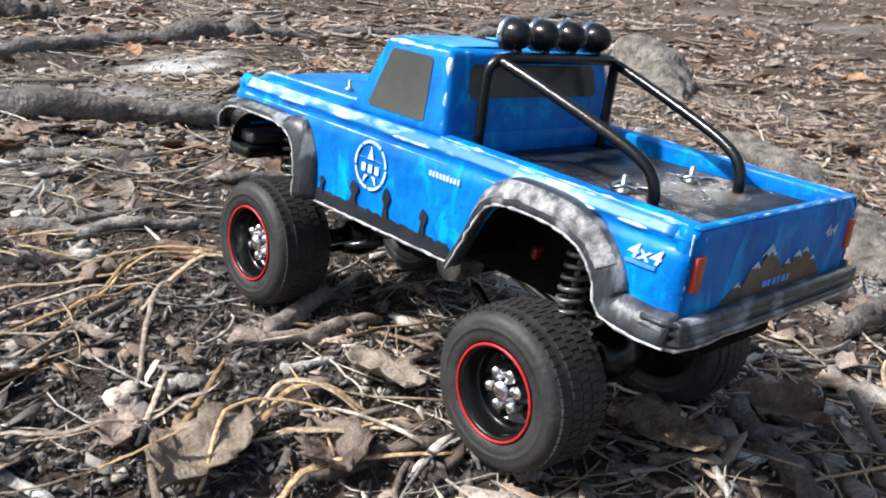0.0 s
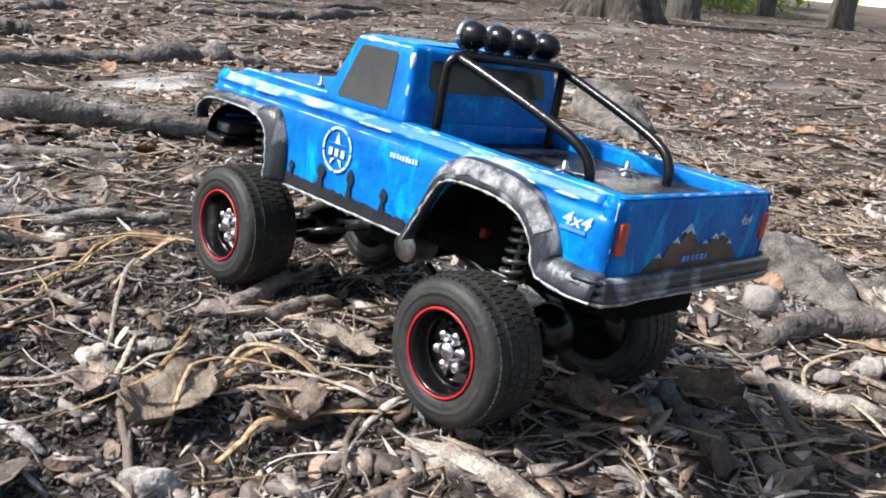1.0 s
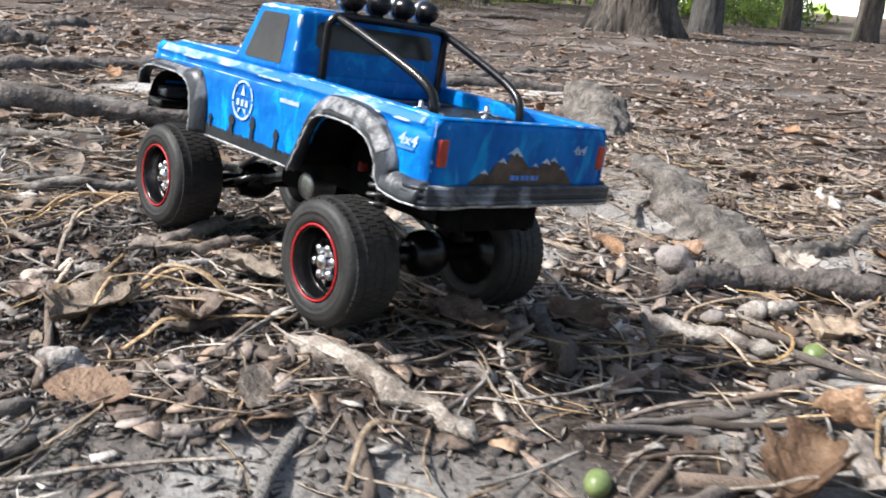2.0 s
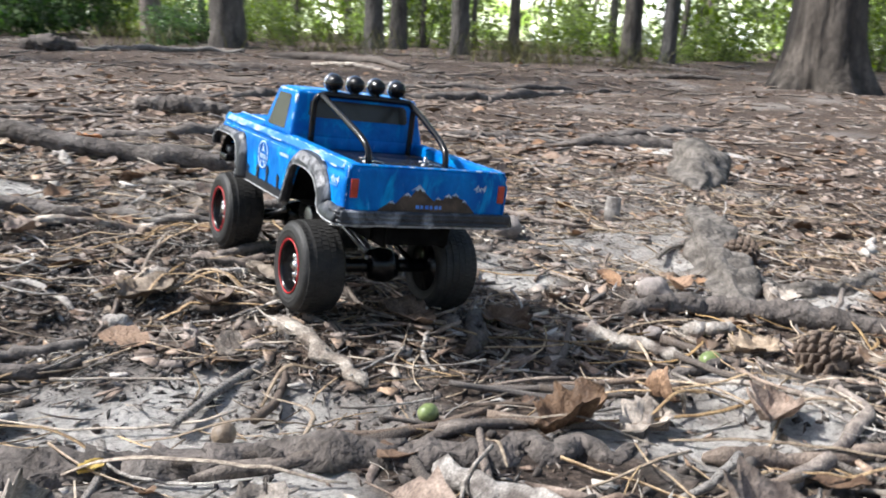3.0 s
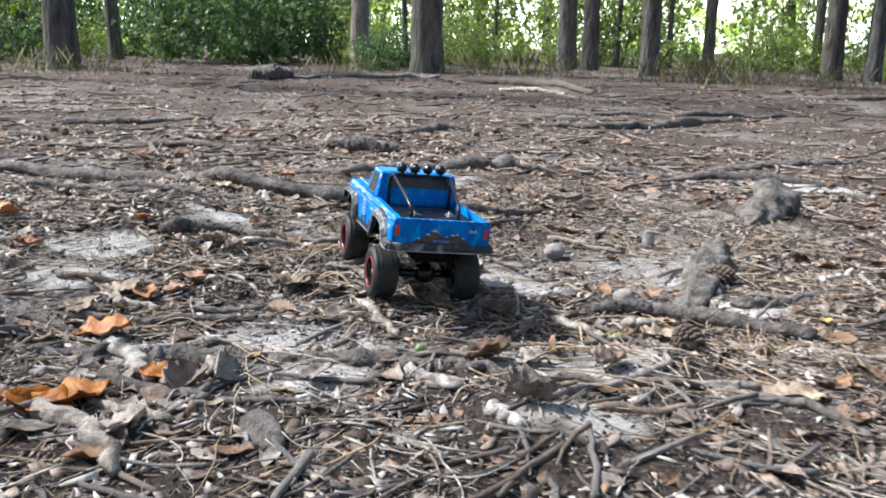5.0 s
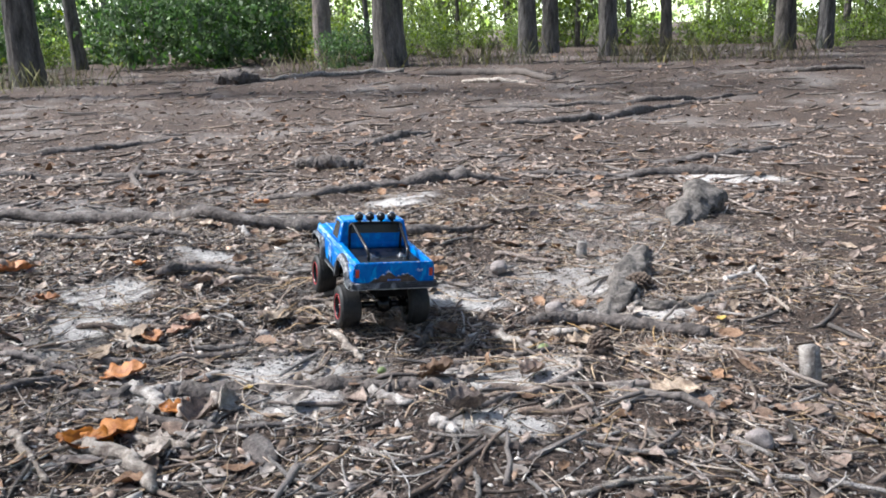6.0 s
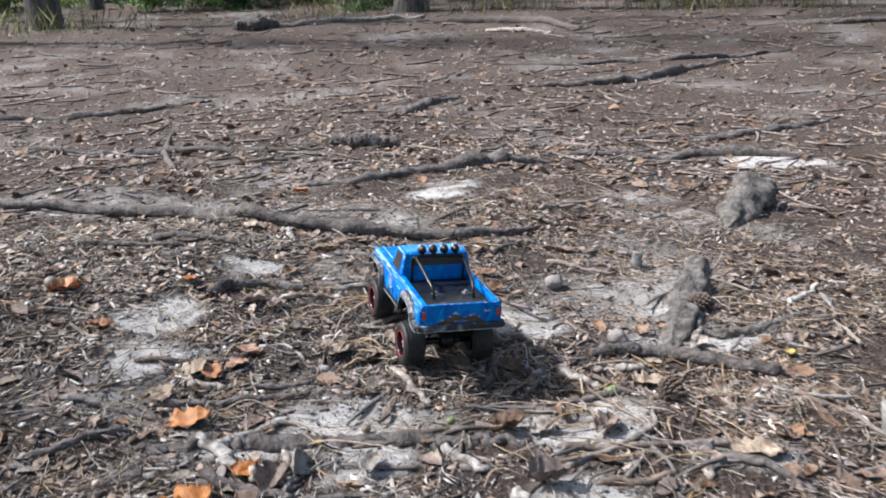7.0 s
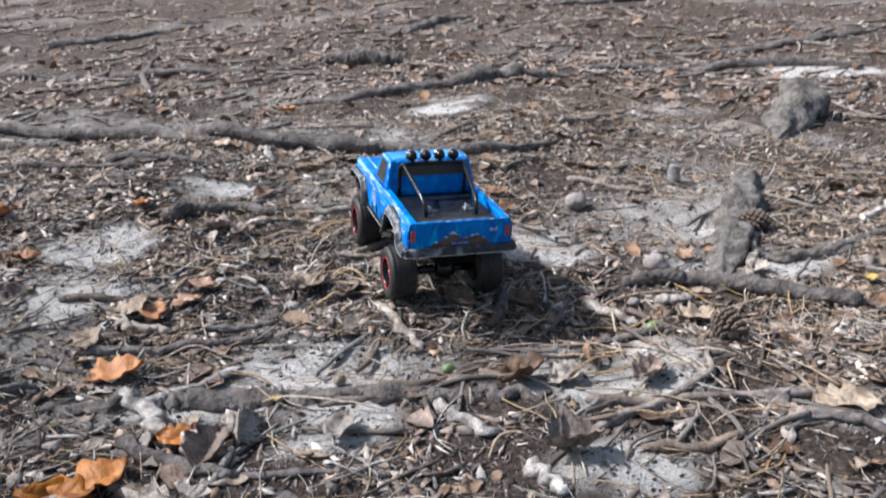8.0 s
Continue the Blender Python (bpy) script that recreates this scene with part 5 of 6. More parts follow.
# long dry grass blades and needle bunches near the left wheels
BL = [
    [(-0.128, 0.050), (-0.098, 0.070, 0.010), (-0.062, 0.040)], [(-0.104, 0.060), (-0.08, 0.047, 0.004), (-0.058, 0.030)], [(-0.12, 0.03), (-0.09, 0.035, 0.006), (-0.055, 0.015)],
    [(-0.10, 0.20), (-0.06, 0.215, 0.006), (-0.02, 0.20)], [(-0.09, 0.25), (-0.05, 0.235, 0.006), (-0.01, 0.19)], [(-0.09, 0.17), (-0.05, 0.185, 0.012), (-0.015, 0.145, 0.003)],
    [(-0.12, 0.18), (-0.07, 0.22, 0.006), (-0.03, 0.26)], [(-0.11, 0.13), (-0.085, 0.165, 0.010), (-0.06, 0.175)], [(-0.13, 0.10), (-0.10, 0.085, 0.014)], [(-0.15, 0.08), (-0.125, 0.06, 0.016)],
    [(-0.108, 0.06), (-0.082, 0.072, 0.010), (-0.064, 0.049)], [(-0.109, 0.058), (-0.080, 0.069, 0.008), (-0.062, 0.050)], [(-0.097, 0.061), (-0.075, 0.047, 0.003), (-0.054, 0.035)], [(-0.13, 0.088), (-0.118, 0.10, 0.006), (-0.106, 0.114, 0.004)], [(-0.123, 0.08), (-0.105, 0.092, 0.005), (-0.087, 0.105, 0.003)],
    [(-0.135, 0.21), (-0.10, 0.20, 0.006), (-0.062, 0.185)], [(-0.15, 0.19), (-0.11, 0.19, 0.004), (-0.07, 0.20)], [(-0.16, 0.235), (-0.11, 0.225, 0.003), (-0.06, 0.21)], [(-0.17, 0.205), (-0.14, 0.185, 0.004), (-0.115, 0.165)], [(0.173, 0.033), (0.168, 0.01, 0.006), (0.163, -0.014)],
    [(0.03, -0.17), (0.09, -0.19, 0.006), (0.15, -0.17)], [(0.06, -0.14), (0.10, -0.16, 0.005), (0.20, -0.15)], [(0.09, -0.22), (0.14, -0.20, 0.004), (0.21, -0.24)], [(0.05, -0.20), (0.10, -0.23, 0.006), (0.16, -0.29)],
    [(0.10, -0.08), (0.16, -0.10, 0.008), (0.22, -0.06)], [(0.13, -0.06), (0.19, -0.03, 0.005), (0.28, -0.05)], [(0.23, -0.10), (0.30, -0.08, 0.006), (0.37, -0.10)], [(0.08, -0.10), (0.11, -0.14, 0.004), (0.13, -0.20)],
    [(-0.16, -0.10), (-0.12, -0.13, 0.012), (-0.08, -0.12)], [(-0.20, -0.13), (-0.16, -0.16, 0.010), (-0.10, -0.19)], [(-0.24, -0.06), (-0.19, -0.09, 0.008), (-0.17, -0.14)], [(-0.29, -0.03), (-0.24, -0.02, 0.006), (-0.20, -0.05)],
]
rs = np.random.default_rng(61)
for k in range(46):
    x, y, a, L = rs.uniform(-0.12, 0.36), rs.uniform(-0.36, -0.03), rs.uniform(0, 6.28), rs.uniform(0.03, 0.075)
    if k % 3 == 0:
        x, y = rs.uniform(-0.30, -0.08), rs.uniform(0.10, 0.34)
    if footprint(x, y) < 0.5:
        dx, dy, b = math.cos(a) * L / 2, math.sin(a) * L / 2, rs.uniform(-0.5, 0.5)
        BL.append([(x - dx, y - dy), (x - dy * b, y + dx * b, rs.uniform(0.002, 0.010)), (x + dx, y + dy, rs.uniform(0, 0.008))])
for k, pts in enumerate(BL):
    pts = [(p[0], p[1], p[2] if len(p) > 2 else 0.0) for p in pts]
    n = 16
    line = curve_pts(pts, n)
    p3 = [(p[0], p[1], gz(p[0], p[1]) + 0.002 + max(0, p[2])) for p in line]
    thing("dry_blade", tube(bmesh.new(), p3, [0.0003 + (0.0007 + 0.00025 * (k % 3)) * math.sin(math.pi * min(1, 0.12 + 0.85 * i / (n - 1))) ** 0.5 for i in range(n)], 6, wob=0.3, seed=k, flat=0.32), STRAW, "long dry straw-coloured blade curling over the soil", "dry grass", "dry blades on the soil")


def oak_leaf(name, at, size, turn, mat, label, curl=0.35, tilt=(0, 0), seed=0, lobes=4):
    """A lobed dead leaf with thickness, bent along its rib and curled at the rim."""
    bm = bmesh.new()
    nu, nv = 22, 6
    def fn(u, v):
        w = 0.34 * math.sin(math.pi * min(1, u * 0.97 + 0.03)) ** 0.7 * (0.74 + 0.30 * abs(math.sin(u * math.pi * lobes + 0.4)))
        if u < 0.13:
            w = 0.025 + 0.02 * u
        s = (v * 2 - 1)
        w *= 1 + 0.32 * noise.noise(Vector((u * 9, s * 0.7, seed * 3.1))) if u > 0.13 else 1
        x, y = (u - 0.5), s * w + 0.07 * math.sin(u * 3 + seed)
        z = curl * (s * s * w * 0.9 + 0.55 * (u - 0.5) ** 2) + 0.13 * noise.noise(Vector((u * 3.5, s * 1.7, seed))) + 0.05 * noise.noise(Vector((u * 10, s * 4, seed)))
        return Vector((x, y, z)) * size
    sheet(bm, fn, nu, nv, (0, 0, -0.012 * size))
    ob = thing(name, bm, mat, label, "leaf")
    ob.matrix_basis = pose(at[0], at[1], gz(at[0], at[1]) + 0.006 + (at[2] if len(at) > 2 else 0), tilt[0], tilt[1], turn)
    return ob


LV = [
    ((-0.335, -0.235), 0.085, 330, ORANGE, "orange oak leaf under a stick", 0.5), ((-0.235, -0.205), 0.07, 75, LEAF, "brown rolled oak leaf on twigs", 0.9), ((-0.14, -0.21), 0.06, 250, PALELEAF, "pale torn oak leaf among twigs", 0.5), ((-0.40, 0.20), 0.05, 10, ORANGE, "orange oak leaf by pale sand", 0.6), ((-0.225, 0.10), 0.05, 310, ORANGE, "reddish orange oak leaf on soil", 0.6), ((-0.33, 0.02), 0.06, 80, PALELEAF, "bleached oak leaf on the soil", 0.5),
    ((-0.450, 0.330), 0.075, 20, ORANGE, "curled orange oak leaf on the soil", 0.7), ((-0.270, 0.060), 0.060, 100, ORANGE, "orange oak leaf on the soil", 0.5), ((-0.305, -0.050), 0.075, 10, ORANGE, "flat orange oak leaf on soil", 0.3),
    ((-0.240, 0.075), 0.05, 200, ORANGE, "small reddish oak leaf on soil", 0.5), ((-0.316, -0.215), 0.095, 30, ORANGE, "broad orange oak leaf on twigs", 0.25), ((-0.255, -0.175), 0.055, 140, ORANGE, "curled orange-brown leaf beside a stick", 0.8),
    ((-0.21, -0.185), 0.06, 60, PALELEAF, "pale narrow leaf standing on edge", 0.9),
    ((0.012, -0.020), 0.062, 300, LEAF, "large brown oak leaf behind the wheel", 0.3), ((-0.047, 0.062), 0.052, 118, PALELEAF, "pinkish pale long leaf leaning on soil", 0.4),
    ((0.230, -0.090), 0.065, 15, PALELEAF, "pale tan oak leaf on litter", 0.4), ((0.448, -0.077), 0.03, 70, YELLOW, "small yellow leaf on the soil", 0.4), ((0.015, -0.175), 0.065, 0, LEAF, "orange-brown crumpled oak leaf", 0.9), ((0.050, -0.182), 0.055, 190, PALELEAF, "pale brown oak leaf on soil", 0.6),
    ((0.006, -0.295), 0.075, 10, LEAF, "dark brown rolled oak leaf", 1.1), ((0.245, -0.282), 0.085, 170, PALELEAF, "pale broad oak leaf with a hole", 0.3), ((-0.181, -0.142), 0.018, 40, YELLOW, "small yellow leaf on the soil", 0.3), ((-0.284, 0.338), 0.05, 80, ORANGE, "orange oak leaf on the soil", 0.5),
    ((-0.167, 0.605), 0.06, 60, PALELEAF, "whitish dead leaf on litter", 0.5), ((-0.279, -0.285), 0.06, 20, PALELEAF, "bleached whitish leaf on the soil", 0.4), ((-0.295, 0.072), 0.07, 200, PALELEAF, "bleached whitish leaf on the soil", 0.4), ((-0.051, 0.49), 0.07, 160, PALELEAF, "brown-pink slab of bark", 0.25),
    ((-0.119, 0.061), 0.066, 35, PALELEAF, "large crumpled pale brown leaf on soil", 0.45), ((-0.087, 0.040), 0.055, 80, LEAF, "brown crumpled leaf on dark soil", 0.6), ((-0.135, 0.092), 0.035, 60, LEAF, "small dark leaf on the soil", 0.5), ((0.075, -0.03), 0.06, 100, LEAF, "brown leaf pressed under the wheel", 0.5),
    ((0.115, -0.205), 0.06, 20, LEAF, "curled brown leaf on pale sand", 0.9), ((0.08, -0.16), 0.045, 80, LEAF, "brown leaf standing on edge", 0.8), ((0.17, 0.30), 0.05, 10, LEAF, "brown oak leaf on litter", 0.6), ((0.35, 0.40), 0.055, 120, LEAF, "brown oak leaf on litter", 0.6), ((0.36, -0.01), 0.05, 220, PALELEAF, "pale brown leaf on litter", 0.5),
    ((-0.20, 0.26), 0.055, 330, LEAF, "reddish brown oak leaf on soil", 0.7), ((-0.17, 0.24), 0.05, 20, LEAF, "reddish brown oak leaf on soil", 0.7), ((-0.02, 0.98), 0.06, 20, ORANGE, "orange leaf by a surface root", 0.6), ((0.15, 0.22), 0.05, 20, LEAF, "brown oak leaf on litter", 0.6), ((0.30, 0.05), 0.05, 70, LEAF, "brown oak leaf on litter", 0.6),
]
for k, (at_, size, turn, mat, lab, curl) in enumerate(LV):
    edge = "edge" in lab
    oak_leaf("dead_leaf", at_, size * 0.66, turn, mat, lab, curl, (60 if edge else 6 * math.sin(k), 8 * math.cos(k * 2)), k)


def pebble(name, at, size, mat, label, category, seed, squash=(1, 1, 0.8), stretch=0.25):
    bm = bmesh.new()
    bmesh.ops.create_icosphere(bm, subdivisions=3, radius=1)
    for v in bm.verts:
        v.co *= 1 + stretch * noise.noise(v.co * 1.1 + Vector((seed, 0, 0))) + 0.06 * noise.noise(v.co * 4 + Vector((0, seed, 0)))
        v.co = Vector((v.co.x * squash[0], v.co.y * squash[1], v.co.z * squash[2])) * size
    ob = thing(name, bm, mat, label, category)
    ob.matrix_basis = pose(at[0], at[1], gz(at[0], at[1]) + size * squash[2] * 0.75, 10, 5, seed * 47)
    return ob


pebble("stone", (0.258, 0.03), 0.013, STONE, "small reddish grey stone on the soil", "stone", 1, stretch=0.5)
pebble("stone", (0.248, -0.413), 0.013, STONE, "rounded grey-brown stone with a pointed top", "stone", 2, stretch=0.3)
pebble("stone", (0.19, -0.04), 0.006, STONE, "small reddish grey stone on soil", "stone", 3, stretch=0.4)
pebble("stone", (0.261, 0.245), 0.015, STONE, "pale rounded stone beside the root", "stone", 4, stretch=0.35)
pebble("bark_slab", (0.19, -0.265), 0.020, ROOT, "flat pale slab of bark on grey sand", "bark", 5, (1, 0.6, 0.16), 0.4)
pebble("bark_slab", (-0.19, -0.30), 0.024, ROOT, "flat weathered grey slab of wood", "bark", 6, (1, 0.5, 0.2), 0.4)
pebble("wood_chunk", (-0.122, 0.116), 0.011, PALETWIG, "fibrous whitish chunk of rotten wood", "wood", 9, (1, 0.55, 0.4), 0.5)
pebble("wood_chunk", (-0.141, 0.030), 0.009, PALETWIG, "pale grey chunk of rotten wood", "wood", 7, (1, 0.55, 0.6), 0.5)
pebble("wood_chunk", (-0.085, 0.009), 0.010, PALETWIG, "flat whitish flake of wood", "wood", 8, (1, 0.4, 0.18), 0.4)


def acorn(at, r, turn, mat, label):
    bm = bmesh.new()
    lathe(bm, [(0.02 * r, -1.25 * r), (0.55 * r, -1.1 * r), (0.9 * r, -0.6 * r), (r, 0), (0.92 * r, 0.6 * r), (0.6 * r, 1.1 * r), (0.2 * r, 1.35 * r), (0.05 * r, 1.55 * r)], 20, "x")
    ob = thing("acorn", bm, mat, label, "acorn")
    ob.matrix_basis = pose(at[0], at[1], gz(at[0], at[1]) + r * 0.8, 0, 8, turn)


acorn((0.174, -0.107), 0.0062, 10, ACORN, "green acorn lying on pale soil")
acorn((-0.035, -0.133), 0.0045, 30, ACORN, "green acorn half hidden in litter")
acorn((-0.125, -0.117), 0.0052, 60, ACORNB, "brown acorn beside a pale scale")
acorn((-0.470, 0.345), 0.0100, 100, ACORNB, "brown nut behind an orange leaf")


def pine_cone(at, size, turn, label):
    base = new("pine_cone")
    tagged(base, label, "pine cone")
    bm = bmesh.new()
    lathe(bm, [(0.06, -0.9), (0.35, -0.7), (0.45, -0.2), (0.38, 0.3), (0.2, 0.8), (0.05, 1.0)], 14, "x", Matrix.Scale(size, 4))
    part("core", bm, CONE, base)
    sm = None
    for i in range(60):
        u, a = i / 60, i * 2.39996
        rr = (0.35 + 0.42 * math.sin(math.pi * (0.15 + 0.75 * u))) * size
        m = Matrix.Rotation(a, 4, "X") @ Matrix.Translation(((-0.85 + 1.75 * u) * size, 0, rr * 0.6)) @ Matrix.Rotation(radians(-35 + 40 * u), 4, "Y")
        if sm is None:
            sc_ = part("scale", box(bmesh.new(), (-0.06 * size, -0.15 * size, 0), (0.06 * size, 0.15 * size, 0.36 * size), 0.03 * size, 1), CONE, base)
            sm = sc_.data
        else:
            sc_ = new("scale", sm)
            sc_.parent = base
        sc_.matrix_basis = m
    base.matrix_basis = pose(at[0], at[1], gz(at[0], at[1]) + size * 0.5, 0, 0, turn)


pine_cone((0.429, 0.101), 0.020, 20, "open grey-brown pine cone beside the root")
pine_cone((0.23, -0.145), 0.019, 70, "open grey-brown pine cone among needles")

# short upright stub
bm = bmesh.new()
tube(bm, [(0.411, -0.291, gz(0.411, -0.291) - 0.01), (0.412, -0.288, gz(0.411, -0.291) + 0.02), (0.411, -0.284, gz(0.411, -0.291) + 0.043)], [0.0115, 0.0105, 0.0098], 12, wob=0.3, seed=5)
thing("wood_stub", bm, PALETWIG, "short pale wooden stub standing in litter", "stub")
bm = bmesh.new()
tube(bm, [(0.43, 0.285, gz(0.43, 0.285) - 0.01), (0.432, 0.289, gz(0.43, 0.285) + 0.014), (0.434, 0.289, gz(0.43, 0.285) + 0.03)], [0.010, 0.009, 0.009], 12, wob=0.3, seed=6)
thing("wood_stub", bm, PALETWIG, "short grey wooden stub beside the root", "stub")


# ---- scattered litter ----
def t_tube(n, sides, r0, r1, bend, seed):
    rs = np.random.default_rng(seed)
    u = np.linspace(0, 1, n)
    a1, a2 = rs.uniform(-1, 1, 2) * bend
    kink = np.cumsum(rs.normal(0, bend * 0.25, n)) * 0.5
    cx, cy, cz = u - 0.5, a1 * (u - 0.5) ** 2 + kink * 0.2, np.abs(a2) * 0.3 * (u - 0.5) ** 2
    r = r0 + (r1 - r0) * u
    V = []
    for i in range(n):
        for k in range(sides):
            a = 2 * math.pi * k / sides
            V.append((cx[i], cy[i] + r[i] * math.cos(a), cz[i] + r[i] * math.sin(a)))
    T = []
    for i in range(n - 1):
        for k in range(sides):
            a, b = i * sides + k, i * sides + (k + 1) % sides
            T += [(a, b, b + sides), (a, b + sides, a + sides)]
    for k in range(1, sides - 1):
        T += [(0, k + 1, k), ((n - 1) * sides, (n - 1) * sides + k, (n - 1) * sides + k + 1)]
    return np.array(V), np.array(T)


def t_flake(seed, n=6, thick=0.07, bend=0.5):
    rs = np.random.default_rng(seed)
    a = np.sort(rs.uniform(0, 2 * math.pi, n) * 0.35 + np.arange(n) * 2 * math.pi / n * 0.9)
    r = rs.uniform(0.3, 0.55, n)
    x, y = r * np.cos(a), r * np.sin(a) * rs.uniform(0.35, 0.8)
    z = bend * (y ** 2 - 0.3 * x * x * rs.uniform(-1, 1)) + rs.normal(0, 0.03, n)
    V = [(0, 0, 0.02)] + list(zip(x, y, z)) + list(zip(x * 0.93, y * 0.93, z - thick))
    T = []
    for k in range(n):
        j = (k + 1) % n
        T += [(0, 1 + k, 1 + j), (1 + k, 1 + n + k, 1 + n + j), (1 + k, 1 + n + j, 1 + j)]
    return np.array(V), np.array(T)


def t_splinter(seed):
    V, T = t_flake(seed, 5, 0.05, 0.0)
    V = V * np.array([1.15, 0.30, 0.9])
    V[:, 2] += 0.12 * (V[:, 0] ** 2) * (1 if seed % 2 else -1)
    return V, T


def t_sliver(seed):
    """A sharp three-sided splinter."""
    rs = np.random.default_rng(seed)
    w = rs.uniform(0.08, 0.2)
    return np.array([(-0.5, rs.uniform(-0.1, 0.1), 0.02), (0.1, w, 0), (0.5, rs.uniform(-0.1, 0.1), 0.03), (rs.uniform(-0.2, 0.2), -w * 0.5, w * 0.6)]), np.array([(0, 2, 1), (0, 1, 3), (1, 2, 3), (2, 0, 3)])


def t_spray(seed):
    """A small pointed leaf, folded along its rib."""
    rs = np.random.default_rng(seed)
    w, z = rs.uniform(0.2, 0.34), rs.uniform(0.02, 0.16)
    return np.array([(-0.5, 0, 0), (rs.uniform(-0.15, 0.1), w, z), (0.5, 0, rs.uniform(-0.15, 0.1)), (rs.uniform(-0.15, 0.1), -w, z)]), np.array([(0, 2, 1), (0, 3, 2)])


def t_leaf(seed, n=10):
    rs = np.random.default_rng(seed)
    u = np.linspace(0, 1, n)
    w = 0.3 * np.sin(math.pi * np.clip(u * 0.95 + 0.04, 0, 1)) ** 0.7 * (0.7 + 0.35 * np.abs(np.sin(u * math.pi * 4 + rs.uniform(0, 3))))
    w[0] = 0.02
    c = rs.uniform(0.2, 1.2)
    zc = 0.5 * rs.uniform(-0.6, 1) * (u - 0.5) ** 2 + rs.normal(0, 0.02, n)
    V = []
    for i in range(n):
        V += [(u[i] - 0.5, -w[i], zc[i] + c * w[i] ** 1.2 * rs.uniform(0.3, 1.0)), (u[i] - 0.5, 0, zc[i]), (u[i] - 0.5, w[i], zc[i] + c * w[i] ** 1.2 * rs.uniform(0.3, 1.0))]
    T = []
    for i in range(n - 1):
        for k in range(2):
            a = i * 3 + k
            T += [(a, a + 3, a + 4), (a, a + 4, a + 1)]
    V = np.array(V)
    m = len(V)
    T = np.array(T)
    return np.vstack([V, V - [0, 0, 0.015]]), np.vstack([T, T[:, ::-1] + m])


def t_crumb(seed):
    rs = np.random.default_rng(seed)
    g = (1 + 5 ** 0.5) / 2
    V = np.array([(-1, g, 0), (1, g, 0), (-1, -g, 0), (1, -g, 0), (0, -1, g), (0, 1, g), (0, -1, -g), (0, 1, -g), (g, 0, -1), (g, 0, 1), (-g, 0, -1), (-g, 0, 1)]) / 1.9
    V = V * rs.uniform(0.6, 1.25, (12, 1)) * 0.5 * np.array([1, rs.uniform(0.6, 1), rs.uniform(0.5, 0.9)])
    T = np.array([(0, 11, 5), (0, 5, 1), (0, 1, 7), (0, 7, 10), (0, 10, 11), (1, 5, 9), (5, 11, 4), (11, 10, 2), (10, 7, 6), (7, 1, 8), (3, 9, 4), (3, 4, 2), (3, 2, 6), (3, 6, 8), (3, 8, 9), (4, 9, 5), (2, 4, 11), (6, 2, 10), (8, 6, 7), (9, 8, 1)])
    return V, T


def rotations(yaw, tx, ty):
    c, s = np.cos(yaw), np.sin(yaw)
    z0, o1 = np.zeros_like(c), np.ones_like(c)
    Rz = np.stack([np.stack([c, -s, z0], -1), np.stack([s, c, z0], -1), np.stack([z0, z0, o1], -1)], -2)
    c, s = np.cos(tx), np.sin(tx)
    Rx = np.stack([np.stack([o1, z0, z0], -1), np.stack([z0, c, -s], -1), np.stack([z0, s, c], -1)], -2)
    c, s = np.cos(ty), np.sin(ty)
    Ry = np.stack([np.stack([c, z0, s], -1), np.stack([z0, o1, z0], -1), np.stack([-s, z0, c], -1)], -2)
    return Rz @ Ry @ Rx


def scatter(name, temps, pos, size, tilt, mat, label, category, full=False, smooth=False):
    """Many small pieces in one mesh."""
    n = len(pos)
    pick = rng.integers(0, len(temps), n)
    R = rotations(rng.uniform(0, 2 * math.pi, n), rng.normal(0, tilt, n), rng.normal(0, tilt, n)) if not full else rotations(rng.uniform(0, 6.28, n), rng.uniform(-3, 3, n), rng.uniform(-1.5, 1.5, n))
    VV, TT, off = [], [], 0
    for k, (V, T) in enumerate(temps):
        m = pick == k
        c = int(m.sum())
        if not c:
            continue
        W = np.einsum("nij,vj->nvi", R[m], V) * size[m][:, None, None] + pos[m][:, None, :]
        VV.append(W.reshape(-1, 3))
        TT.append((T[None] + (np.arange(c) * len(V))[:, None, None]).reshape(-1, 3) + off)
        off += c * len(V)
    return raw(name, np.vstack(VV), np.vstack(TT), mat, smooth) if not label else tagged(raw(name, np.vstack(VV), np.vstack(TT), mat, smooth), label, category, kind="stuff")


def spots(n, keep_clear=False, seed=0, fine=False, sandy=False):
    """Places near the truck's way, thinning out with distance."""
    rs = np.random.default_rng(100 + seed)
    a = int(n * 0.62)
    rr, ta = 0.85 * np.sqrt(rs.uniform(0, 1, a)) * (1 + 0.22 * rs.normal(0, 1, a)), rs.uniform(0, 2 * math.pi, a)
    x, y = 0.04 + rr * np.cos(ta), 0.02 + rr * np.sin(ta)
    r = np.exp(rs.uniform(math.log(0.35), math.log(2.4), n - a))
    th = rs.uniform(0, 2 * math.pi, n - a)
    x, y = np.append(x, r * np.cos(th) + 0.05), np.append(y, r * np.sin(th) * 1.1 + 0.15)
    clump = fbm(x, y, 0.16, 70 + seed) + 0.5 * fbm(x, y, 0.5, 80 + seed)
    k = clump > rs.uniform(-0.8, 0.14, n) - (0.55 if sandy else 0)
    k &= sand_at(x, y) < rs.uniform(0.3, 1.6, n) if sandy else sand_at(x, y) < rs.uniform(0.06, 0.8, n)
    if not fine:
        k &= 0.72 * mud_at(x, y) < rs.uniform(0, 1, n)
    if keep_clear:
        k &= footprint(x, y) < 0.45
    return x[k], y[k]


